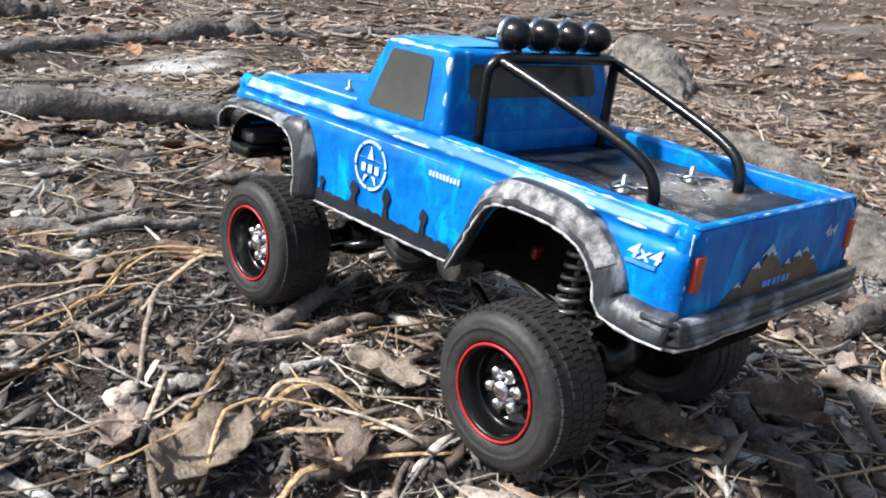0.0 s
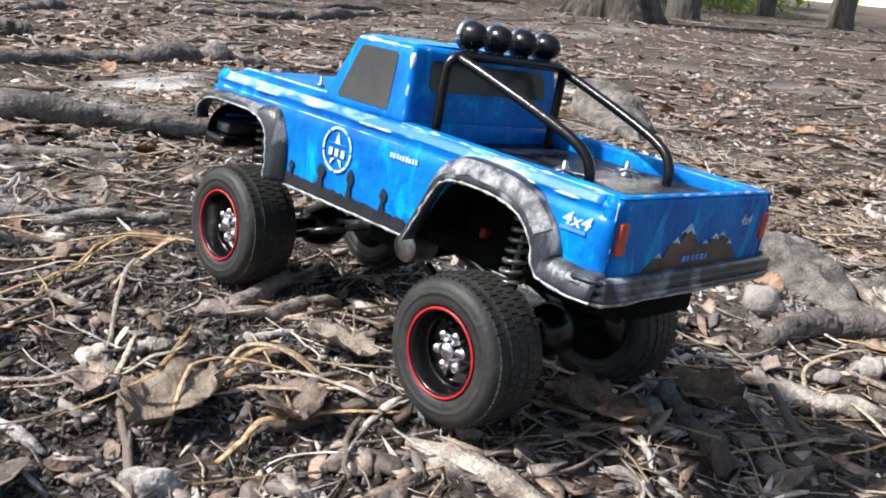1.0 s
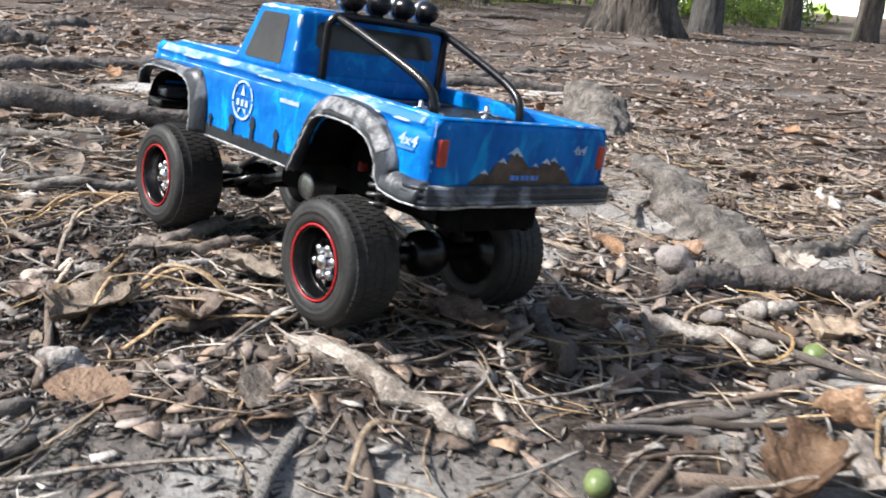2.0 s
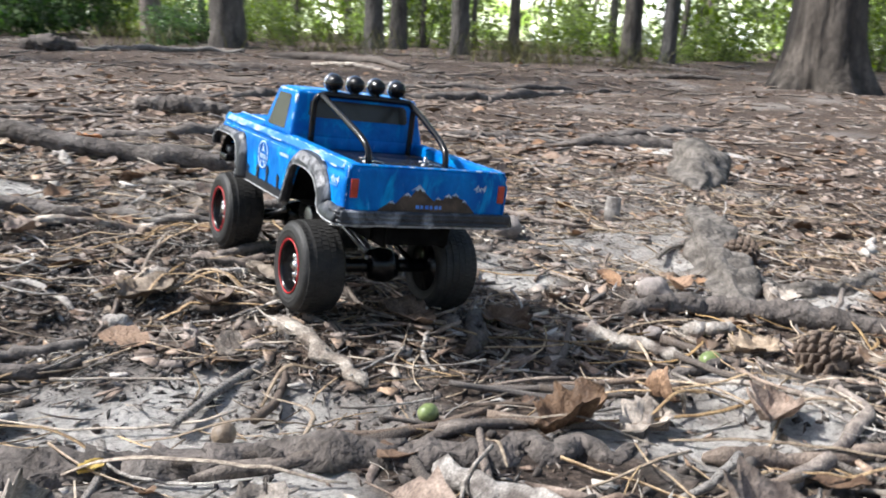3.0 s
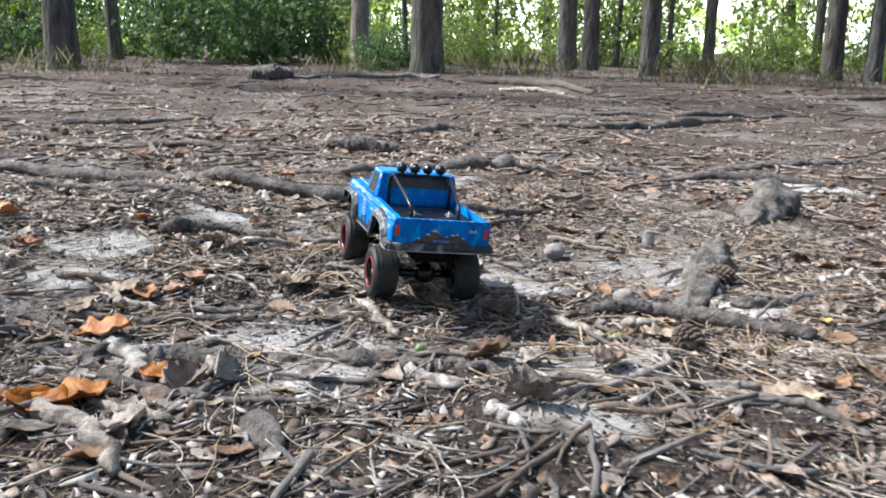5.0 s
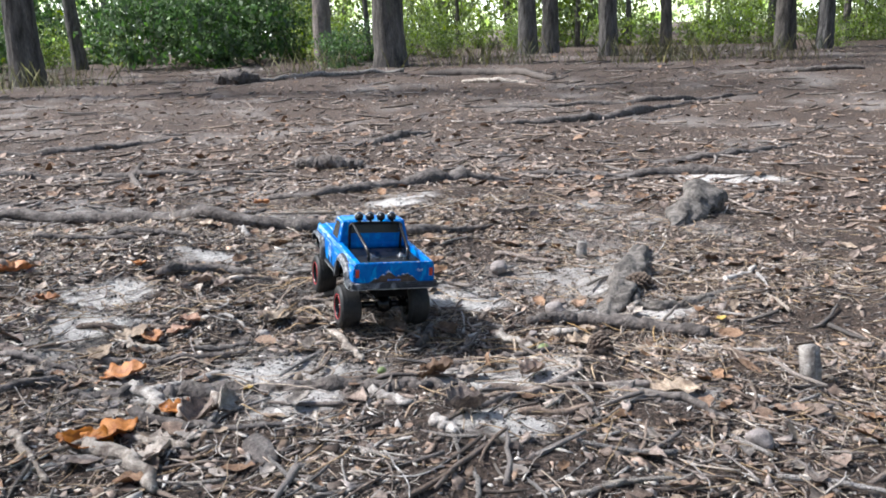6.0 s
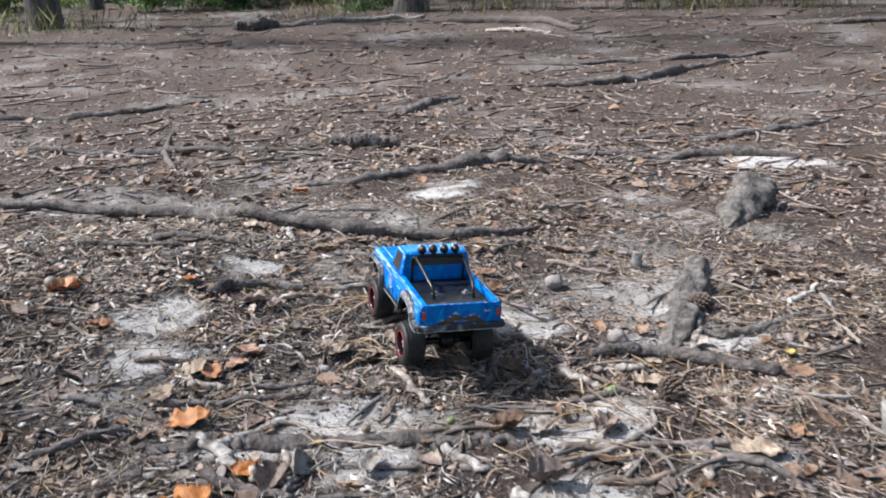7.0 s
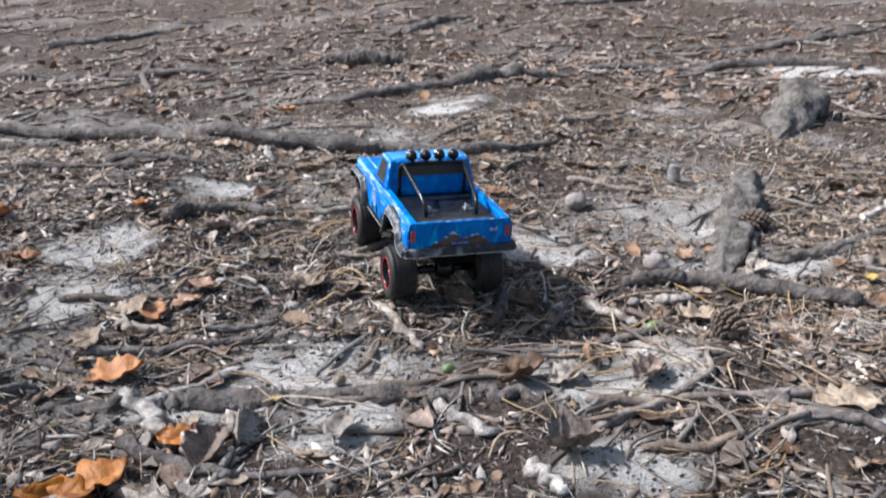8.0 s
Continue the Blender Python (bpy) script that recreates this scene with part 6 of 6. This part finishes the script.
def bare_at(x, y):
    """Trodden powdery patches that carry little litter, 0 to 1."""
    v = np.clip(2.6 * fbm(x, y, 0.13, 123, 4) + 0.45, 0, 1)
    for bx, by, br in ((0.12, -0.24, 0.17), (0.02, -0.36, 0.13), (0.26, 0.02, 0.12), (-0.16, -0.12, 0.11)):
        v = np.maximum(v, np.clip(1.7 - 1.5 * np.hypot(x - bx, (y - by) * 1.2) / br - 1.6 * fbm(x, y, 0.07, 140), 0, 1))
    return np.clip(v, 0, 1) * np.clip(1.6 - np.hypot(x, y), 0.25, 1)


def lay(n, lo, hi, seed, lift=0.2, clear=False, power=2.0, sandy=False, pale=False):
    """Places, heights and sizes of n pieces; bleached ones lie thicker in the west."""
    x, y = spots(n, clear, seed, sandy=sandy)
    rs = np.random.default_rng(200 + seed)
    s = lo + (hi - lo) * rs.uniform(0, 1, len(x)) ** power
    k = np.clip(0.85 + 1.1 * np.minimum(x, 0), 0.45, 0.85) * bare_at(x, y) < rs.uniform(0, 1, len(x))
    x, y, s = x[k], y[k], s[k]
    if pale:
        k = rs.uniform(0, 1, len(x)) < np.clip(0.85 - 1.3 * x, 0.3, 1)
        x, y, s = x[k], y[k], s[k]
    s = s * (1 + 0.25 * np.clip(np.hypot(x, y) - 0.6, 0, 2))
    return np.stack([x, y, gh(x, y) + lift * s], -1), s


flakes = [t_flake(k) for k in range(14)]
far_flakes = [t_flake(50 + k, 5) for k in range(12)]
rs = np.random.default_rng(900)
def on_mud(n):
    x, y = rs.uniform(-0.36, 0.10, n), rs.uniform(-0.16, 0.32, n)
    k = mud_at(x, y) > rs.uniform(0.0, 1.0, n)
    return x[k], y[k]


def mud(name, temps, n, lo, hi, lift, tilt, mat, label, category, power=1.5):
    x, y = on_mud(n)
    s = lo + (hi - lo) * rs.uniform(0, 1, len(x)) ** power
    scatter(name, temps, np.stack([x, y, gh(x, y) + lift * s], -1), s, tilt, mat, label, category, smooth=name == "mud_crumbs")


splinters = [t_splinter(400 + k) for k in range(12)]
mud("mud_crumbs", [t_crumb(40 + k) for k in range(8)], 8500, 0.0009, 0.0042, 0.1, 0.6, CRUMB, "damp dark crumbs of forest soil", "soil", 2.5)
mud("mud_fibres", splinters, 9000, 0.004, 0.016, 0.08, 0.35, HUMUS, "dark rotten fibres and bits of bark in damp soil", "litter")
mud("mud_flakes", flakes, 5000, 0.002, 0.010, 0.08, 0.35, HUMUS, "dark crumbling flakes pressed into damp soil", "litter", 2.0)
slivers = [t_sliver(k) for k in range(20)]
mud("mud_slivers", slivers, 22000, 0.0015, 0.008, 0.1, 0.5, HUMUS, "fine dark fibres of rotten wood in damp soil", "litter", 1.5)
mud("mud_chips", splinters + flakes[:6], 1700, 0.0015, 0.008, 0.1, 0.35, PALECHIP, "small pale flecks pressed into damp soil", "litter", 2.0)
p, s = lay(17000, 0.006, 0.028, 1, 0.08)
scatter("bark_litter", flakes, p, s, 0.28, BARKCHIP, "brown-grey bark flakes and chips covering the ground", "litter")
for nm, mat_, seed_, n_, lab in (("fine_litter", BARKCHIP, 41, 36000, "fine brown crumbs and fibres over the soil"), ("fine_pale_litter", PALECHIP, 42, 14000, "fine bleached crumbs and fibres over the soil"), ("fine_dark_litter", HUMUS, 43, 26000, "fine dark crumbs of humus over the soil")):
    x, y = spots(n_, False, seed_, sandy=True)
    s = 0.0022 + 0.009 * np.random.default_rng(seed_).uniform(0, 1, len(x)) ** 1.8
    scatter(nm, slivers, np.stack([x, y, gh(x, y) + 0.06 * s], -1), s, 0.35, mat_, lab, "litter")
p, s = lay(12500, 0.0035, 0.019, 2, 0.10, power=2.3, pale=True)
scatter("wood_litter", flakes, p, s, 0.3, PALECHIP, "bleached chips of wood and bark", "litter")
p, s = lay(16000, 0.006, 0.036, 11, 0.06, power=1.8)
scatter("bark_splinters", splinters, p, s, 0.16, BARKCHIP, "long brown splinters of bark and wood", "litter")
p, s = lay(11000, 0.005, 0.032, 12, 0.08, power=2.2, pale=True)
scatter("pale_splinters", splinters, p, s, 0.2, PALECHIP, "long bleached splinters of wood", "litter")
p, s = lay(5200, 0.014, 0.046, 31, 0.05, power=1.6, pale=True)
scatter("dry_grass_bits", [t_tube(7, 3, 0.013, 0.006, 1.7, 900 + k) for k in range(14)], p, s, 0.16, PALECHIP, "thin curled bits of bleached dead grass", "dry grass", smooth=True)
x, y = spots(16000, False, 3, fine=True, sandy=True)
s = 0.0012 + 0.006 * np.random.default_rng(33).uniform(0, 1, len(x)) ** 2.5
p = np.stack([x, y, gh(x, y) + 0.1 * s], -1)
scatter("soil_crumbs", [t_crumb(k) for k in range(8)], p, s, 0.5, CRUMB, "dark crumbs of soil and humus", "soil", smooth=True)
p, s = lay(9500, 0.005, 0.022, 21, 0.10, power=1.5)
scatter("leaf_fragments", [t_flake(800 + k, 6, 0.03, 0.9) for k in range(12)], p, s, 0.35, LEAFBIT, "broken bits of tan and reddish dead leaves", "leaves")
p, s = lay(14000, 0.018, 0.058, 4, 0.035, power=1.2, sandy=True)
keep = fbm(p[:, 0], p[:, 1], 0.22, 44) > rng.uniform(-0.35, 0.25, len(p))
p, s = p[keep], s[keep]
scatter("pine_needles", [t_tube(5, 3, 0.011, 0.008, 0.55, k) for k in range(10)], p, s, 0.09, NEEDLE, "dry tan pine needles strewn over the ground", "needles", smooth=True)
p, s = lay(2300, 0.04, 0.11, 14, 0.02, power=1.3, sandy=True)
scatter("dry_straw", [t_tube(8, 3, 0.0095, 0.005, 0.8, 700 + k) for k in range(10)], p, s, 0.08, NEEDLE, "long dry straw and needles over the ground", "straw", smooth=True)
p, s = lay(3300, 0.012, 0.065, 5, 0.05, power=1.6, sandy=True)
scatter("small_twigs", [t_tube(7, 5, 0.026, 0.015, 0.55, 50 + k) for k in range(10)], p, s, 0.1, TWIG, "small brown and grey twigs", "twigs", smooth=True)
p, s = lay(3300, 0.018, 0.075, 6, 0.05, power=1.8, sandy=True, pale=True)
scatter("pale_twigs", [t_tube(8, 5, 0.015, 0.008, 0.85, 80 + k) for k in range(14)], p, s, 0.12, PALETWIG, "small bleached twigs", "twigs", smooth=True)
p, s = lay(2000, 0.010, 0.034, 7, 0.10, True, 1.6)
scatter("leaf_litter", [t_leaf(k, 8) for k in range(12)], p, s, 0.3, LEAF, "brown dead oak leaves, curled and broken", "leaves", smooth=True)
p, s = lay(2600, 0.006, 0.026, 8, 0.12, True, 1.7, pale=True)
scatter("pale_leaf_litter", [t_leaf(30 + k, 7) for k in range(8)], p, s, 0.3, PALELEAF, "pale dead leaves", "leaves", smooth=True)


def far_spots(n, seed, r0=1.1, r1=11.0):
    rs = np.random.default_rng(seed)
    r = np.exp(rs.uniform(math.log(r0), math.log(r1), n))
    th = rs.normal(radians(62), radians(62), n)
    x, y = r * np.cos(th), r * np.sin(th)
    return x, y, rs, r


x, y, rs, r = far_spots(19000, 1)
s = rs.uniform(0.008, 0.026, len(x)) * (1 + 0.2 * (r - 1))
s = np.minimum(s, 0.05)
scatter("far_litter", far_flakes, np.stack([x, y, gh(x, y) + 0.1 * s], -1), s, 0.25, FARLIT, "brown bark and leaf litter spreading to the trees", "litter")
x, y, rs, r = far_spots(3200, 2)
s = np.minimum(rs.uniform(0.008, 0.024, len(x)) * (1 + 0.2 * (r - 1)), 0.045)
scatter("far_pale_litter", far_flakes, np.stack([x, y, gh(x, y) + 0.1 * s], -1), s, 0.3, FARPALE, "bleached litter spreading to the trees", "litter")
x, y, rs, r = far_spots(2800, 3)
s = np.minimum(rs.uniform(0.014, 0.04, len(x)) * (1 + 0.15 * (r - 1)), 0.07)
scatter("far_leaf_litter", [t_leaf(k, 5) for k in range(12)], np.stack([x, y, gh(x, y) + 0.1 * s], -1), s, 0.3, LEAF, "brown dead leaves spreading to the trees", "leaves", smooth=True)
x, y, rs, r = far_spots(2600, 4)
s = np.minimum(rs.uniform(0.04, 0.14, len(x)) * (1 + 0.2 * (r - 1)), 0.3)
scatter("far_twigs", [t_tube(5, 4, 0.03, 0.018, 0.4, 50 + k) for k in range(10)], np.stack([x, y, gh(x, y) + 0.02 * s], -1), s, 0.06, TWIG, "twigs lying on the forest floor", "twigs", smooth=True)

# loose single twigs that can be picked up one by one
rs = np.random.default_rng(77)
protos = []
for k in range(8):
    V, T = t_tube(9, 7, 0.034, 0.020, 0.45, 300 + k)
    me = raw("twig", V, T, TWIG if k % 3 else PALETWIG, True)
    protos.append(me.data)
    bpy.data.objects.remove(me)
cnt = 0
while cnt < 220:
    x, y = (rs.uniform(-0.55, 0.65), rs.uniform(-0.45, 0.95)) if cnt < 120 else (rs.uniform(-0.42, 0.34), rs.uniform(-0.5, -0.06))
    if footprint(x, y) > 0.3:
        continue
    ob = new("twig", protos[cnt % 8])
    L = rs.uniform(0.035, 0.10)
    ob.matrix_basis = pose(x, y, gz(x, y) + 0.03 * L, 0, rs.normal(0, 5), rs.uniform(0, 360)) @ Matrix.Scale(L, 4)
    tagged(ob, "small bleached twig lying on litter" if cnt % 8 % 3 == 0 else "small brown twig lying on litter", "twig", "loose twigs on the forest floor")
    cnt += 1


# ---- trees and undergrowth ----
def tree_mesh(name, r, h, seed, mat, label, leafmat):
    """A trunk with a root flare, limbs and a loose crown."""
    rs = np.random.default_rng(seed)
    base = new(name)
    tagged(base, label, "tree", "trees round the clearing")
    bm = bmesh.new()
    n = 26
    lean = rs.normal(0, 0.015, 2)
    pts, rad = [], []
    for i in range(n):
        u = (i / (n - 1)) ** 1.6
        z = u * h
        pts.append((lean[0] * z + 0.02 * r * 8 * noise.noise(Vector((u * 5, seed, 0))), lean[1] * z + 0.02 * r * 8 * noise.noise(Vector((u * 5, seed, 9))), z - 0.25))
        rad.append(r * (1 - 0.75 * u) * (1 + 0.55 * math.exp(-(z) / (1.2 * r))))
    tube(bm, pts, rad, 16, wob=0.16, seed=seed)
    part("trunk", bm, mat, base)
    tips = []
    for k in range(9):
        u = rs.uniform(0.45, 0.97)
        z = u * h
        a, L = rs.uniform(0, 6.28), rs.uniform(0.14, 0.26) * h * (1.25 - u)
        p0 = Vector((lean[0] * z, lean[1] * z, z - 0.25))
        p1 = p0 + Vector((math.cos(a) * L * 0.6, math.sin(a) * L * 0.6, L * 0.25))
        p2 = p0 + Vector((math.cos(a) * L, math.sin(a) * L, L * 0.45))
        bm = bmesh.new()
        tube(bm, curve_pts([p0, p1, p2], 7), [r * 0.22 * (1 - 0.8 * j / 6) for j in range(7)], 6, wob=0.2, seed=k)
        part("limb", bm, mat, base)
        tips += [p1, p2]
    P = []
    for t in tips:
        c = int(rs.integers(26, 44))
        P.append(np.array(t)[None] + rs.normal(0, 1, (c, 3)) * np.array([0.55, 0.55, 0.35]) * h * 0.07)
    P = np.vstack(P)
    sz = rs.uniform(0.10, 0.22, len(P))
    cr = scatter("crown", [t_spray(500 + k) for k in range(6)], P, sz, 0, leafmat, "", "", full=True)
    cr.parent = base
    return base


def old_tree(r, h, seed):
    """A thick trunk with deep furrows between plates of bark, a flared foot and bare limbs high up."""
    base = new("old_tree")
    tagged(base, "thick old tree with dark deeply furrowed bark", "tree", "trees round the clearing")
    bm, rings, sides, rows = bmesh.new(), [], 110, 90
    for i in range(rows):
        z = h * (i / (rows - 1)) ** 1.5 - 0.2
        r0 = r * (1 - 0.6 * z / h) * (1 + 0.5 * math.exp(-max(z, 0) / (0.9 * r)))
        ring = []
        for k in range(sides):
            a = 2 * math.pi * k / sides
            ca, sa = math.cos(a), math.sin(a)
            ridge = abs(noise.noise(Vector((ca * 6.5, sa * 6.5, z * 1.3 + seed)))) + 0.5 * abs(noise.noise(Vector((ca * 14, sa * 14, z * 3.0))))
            foot = 0.16 * math.cos(5 * a + seed) * math.exp(-max(z, 0) / (0.8 * r))
            rr = r0 * (1 + foot - 0.05 + 0.16 * min(ridge, 0.5) + 0.05 * noise.noise(Vector((ca, sa, z * 0.8))))
            ring.append(bm.verts.new((ca * rr, sa * rr, z)))
        rings.append(ring)
    for a, b in zip(rings, rings[1:]):
        for k in range(sides):
            bm.faces.new((a[k], a[(k + 1) % sides], b[(k + 1) % sides], b[k]))
    part("trunk", bm, OLDBARK, base)
    rs = np.random.default_rng(seed)
    P = []
    for k in range(8):
        z, a, L = h * (0.5 + 0.06 * k), 2.4 * k, 0.2 * h
        mid, tip = Vector((math.cos(a) * L * 0.6, math.sin(a) * L * 0.6, z + 0.2 * L)), Vector((math.cos(a) * L, math.sin(a) * L, z + 0.5 * L))
        bm = bmesh.new()
        tube(bm, curve_pts([(0, 0, z), mid, tip], 7), [r * 0.25 * (1 - 0.13 * j) for j in range(7)], 7, wob=0.2, seed=k)
        part("limb", bm, OLDBARK, base)
        for q_ in (mid, tip):
            P.append(np.array(q_)[None] + rs.normal(0, 1, (34, 3)) * np.array([0.5, 0.5, 0.3]))
    P = np.vstack(P)
    scatter("crown", [t_spray(540 + k) for k in range(6)], P, rs.uniform(0.1, 0.22, len(P)), 0, GREEN, "", "", full=True).parent = base
    return base


def shrub(name, w, h, count, seed, leafmat, label, lsize=0.05):
    rs = np.random.default_rng(seed)
    base = new(name)
    tagged(base, label, "shrub", "undergrowth between the trees")
    P = []
    for k in range(9):
        a, L = rs.uniform(0, 6.28), rs.uniform(0.5, 1.0)
        top = Vector((math.cos(a) * w * 0.5 * rs.uniform(0.2, 1), math.sin(a) * w * 0.5 * rs.uniform(0.2, 1), h * L))
        mid = Vector((top.x * 0.4, top.y * 0.4, top.z * 0.55))
        bm = bmesh.new()
        line = curve_pts([(top.x * 0.05, top.y * 0.05, -0.1), mid, top], 8)
        tube(bm, line, [0.006 * h ** 0.5 * (1 - 0.1 * j) for j in range(8)], 5)
        part("stem", bm, TRUNK, base)
        for q_ in line[1:]:
            for b in range(2):
                c = count // 126
                mid_ = np.array(q_) + rs.normal(0, 1, 3) * np.array([0.17 * w, 0.17 * w, 0.07 * h])
                P.append(mid_[None] + rs.normal(0, 1, (c, 3)) * np.array([0.055 * w, 0.055 * w, 0.035 * h]))
    P = np.vstack(P)
    P[:, 2] = np.abs(P[:, 2])
    fo = scatter("foliage", [t_spray(600 + k) for k in range(8)], P, rs.uniform(0.6, 1.5, len(P)) * lsize, 0, leafmat, "", "", full=True)
    fo.parent = base
    return base


kinds = [tree_mesh("tree", 0.15, 11, 1, TRUNK, "grey-brown forest tree with a bare straight trunk", GREEN), tree_mesh("tree", 0.15, 12, 2, TRUNK, "grey-brown forest tree with a bare straight trunk", GREEN), tree_mesh("tree", 0.15, 9, 3, TRUNK, "grey-brown forest tree with a bare straight trunk", GREEN), tree_mesh("tree", 0.15, 11, 4, PALETRUNK, "pale brown forest tree with a bare straight trunk", GREEN)]
used = set()
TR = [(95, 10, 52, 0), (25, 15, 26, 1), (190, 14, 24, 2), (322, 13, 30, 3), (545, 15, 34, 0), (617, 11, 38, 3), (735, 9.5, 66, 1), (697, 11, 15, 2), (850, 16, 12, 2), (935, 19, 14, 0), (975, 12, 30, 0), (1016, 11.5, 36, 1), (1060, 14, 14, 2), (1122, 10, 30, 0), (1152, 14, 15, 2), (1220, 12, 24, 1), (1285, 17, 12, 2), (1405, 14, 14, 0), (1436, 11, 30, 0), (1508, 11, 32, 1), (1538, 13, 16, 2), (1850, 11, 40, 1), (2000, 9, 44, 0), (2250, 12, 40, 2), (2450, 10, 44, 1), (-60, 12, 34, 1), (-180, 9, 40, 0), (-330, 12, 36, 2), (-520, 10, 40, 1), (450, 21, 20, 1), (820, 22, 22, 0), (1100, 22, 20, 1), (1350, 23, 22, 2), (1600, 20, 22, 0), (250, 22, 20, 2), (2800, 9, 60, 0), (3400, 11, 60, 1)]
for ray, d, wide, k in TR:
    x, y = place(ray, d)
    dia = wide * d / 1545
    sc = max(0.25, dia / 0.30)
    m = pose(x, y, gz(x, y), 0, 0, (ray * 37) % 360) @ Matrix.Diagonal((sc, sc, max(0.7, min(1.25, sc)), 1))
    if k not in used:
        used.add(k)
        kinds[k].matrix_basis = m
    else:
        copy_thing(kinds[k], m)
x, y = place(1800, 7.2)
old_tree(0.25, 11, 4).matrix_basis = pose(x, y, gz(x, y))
# trees to the south and at the sides close the wood
for k in range(16):
    a = radians(165 + k * 11.5)
    d = 7 + 5 * ((k * 0.618) % 1)
    x, y = d * math.cos(a), d * math.sin(a)
    copy_thing(kinds[k % 3], pose(x, y, gz(x, y), 0, 0, k * 77) @ Matrix.Diagonal((1.1, 1.1, 1, 1)))

bushes = [shrub("shrub", 2.4, 2.4, 1260, 1, DARKGREEN, "dense dark green leafy shrub", 0.16), shrub("shrub", 2.6, 3.0, 1500, 2, GREEN, "light green leafy shrub with gaps", 0.10), shrub("shrub", 1.6, 1.2, 1500, 3, GREEN, "low light green shrub under trees", 0.07), shrub("shrub", 1.4, 1.0, 1500, 4, DARKGREEN, "low dark green shrub under trees", 0.075)]
bused = set()
rs = np.random.default_rng(5)
BU = []
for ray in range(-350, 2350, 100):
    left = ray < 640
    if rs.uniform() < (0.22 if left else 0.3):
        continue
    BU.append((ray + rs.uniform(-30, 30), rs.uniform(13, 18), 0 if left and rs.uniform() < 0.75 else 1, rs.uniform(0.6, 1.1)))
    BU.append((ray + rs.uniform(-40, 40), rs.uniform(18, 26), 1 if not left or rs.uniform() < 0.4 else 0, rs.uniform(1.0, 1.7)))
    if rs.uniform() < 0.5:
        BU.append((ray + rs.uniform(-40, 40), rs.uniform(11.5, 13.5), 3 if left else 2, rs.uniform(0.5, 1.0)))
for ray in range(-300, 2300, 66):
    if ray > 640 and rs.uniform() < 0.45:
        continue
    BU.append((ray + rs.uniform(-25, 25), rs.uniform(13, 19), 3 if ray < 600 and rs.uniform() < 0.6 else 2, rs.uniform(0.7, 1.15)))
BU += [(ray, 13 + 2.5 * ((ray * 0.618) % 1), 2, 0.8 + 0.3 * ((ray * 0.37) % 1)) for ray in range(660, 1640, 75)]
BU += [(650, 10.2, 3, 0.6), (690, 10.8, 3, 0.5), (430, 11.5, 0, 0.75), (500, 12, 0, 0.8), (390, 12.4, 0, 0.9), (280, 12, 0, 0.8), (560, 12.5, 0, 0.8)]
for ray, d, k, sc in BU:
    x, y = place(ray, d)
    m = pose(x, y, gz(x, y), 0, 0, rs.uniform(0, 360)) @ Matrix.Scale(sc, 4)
    if k not in bused:
        bused.add(k)
        bushes[k].matrix_basis = m
    else:
        copy_thing(bushes[k], m)
# bushes all round the clearing
for k in range(14):
    a = radians(170 + k * 13)
    x, y = 13 * math.cos(a), 13 * math.sin(a)
    copy_thing(bushes[k % 2], pose(x, y, gz(x, y), 0, 0, k * 50) @ Matrix.Scale(1.5, 4))

# glowing backdrop sheet: bright sky gaps and sunlit leaves put in as emission colour
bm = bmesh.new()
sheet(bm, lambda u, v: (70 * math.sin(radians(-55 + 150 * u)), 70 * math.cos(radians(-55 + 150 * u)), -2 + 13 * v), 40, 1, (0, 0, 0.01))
bd = bpy.data.materials.new("glowing_backdrop")
bd.use_nodes = True
bn, bl = bd.node_tree.nodes, bd.node_tree.links
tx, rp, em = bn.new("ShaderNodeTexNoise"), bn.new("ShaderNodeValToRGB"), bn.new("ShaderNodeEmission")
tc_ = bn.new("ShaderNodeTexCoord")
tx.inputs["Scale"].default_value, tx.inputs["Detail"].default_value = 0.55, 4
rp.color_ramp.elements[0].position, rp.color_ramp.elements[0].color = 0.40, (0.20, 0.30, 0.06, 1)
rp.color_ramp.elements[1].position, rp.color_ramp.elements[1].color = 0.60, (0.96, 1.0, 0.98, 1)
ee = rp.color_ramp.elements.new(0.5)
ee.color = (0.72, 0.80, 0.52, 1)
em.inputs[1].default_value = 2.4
bl.new(tc_.outputs["Object"], tx.inputs["Vector"])
bl.new(tx.outputs[0], rp.inputs[0])
bl.new(rp.outputs[0], em.inputs[0])
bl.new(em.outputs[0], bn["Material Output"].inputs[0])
tagged(part("backdrop", bm, bd, None), "glowing backdrop sheet for bright gaps between the trees", "backdrop", kind="structure")

# thin grass at the foot of the trees
P = []
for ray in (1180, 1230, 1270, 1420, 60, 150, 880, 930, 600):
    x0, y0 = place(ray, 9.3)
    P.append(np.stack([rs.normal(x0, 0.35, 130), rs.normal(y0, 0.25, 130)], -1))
P = np.vstack(P)
blade = [(np.array([(-0.02, 0, 0), (0.02, 0, 0), (0.05 + 0.1 * k, 0.05, 0.6), (0.12 + 0.2 * k, 0.1, 1.0)]), np.array([(0, 1, 2), (0, 2, 3), (2, 1, 0), (3, 2, 0)])) for k in range(3)]
scatter("grass_tufts", blade, np.column_stack([P, gh(P[:, 0], P[:, 1])]), rs.uniform(0.10, 0.3, len(P)), 0.12, GRASS, "thin dry green grass at the foot of the trees", "grass")
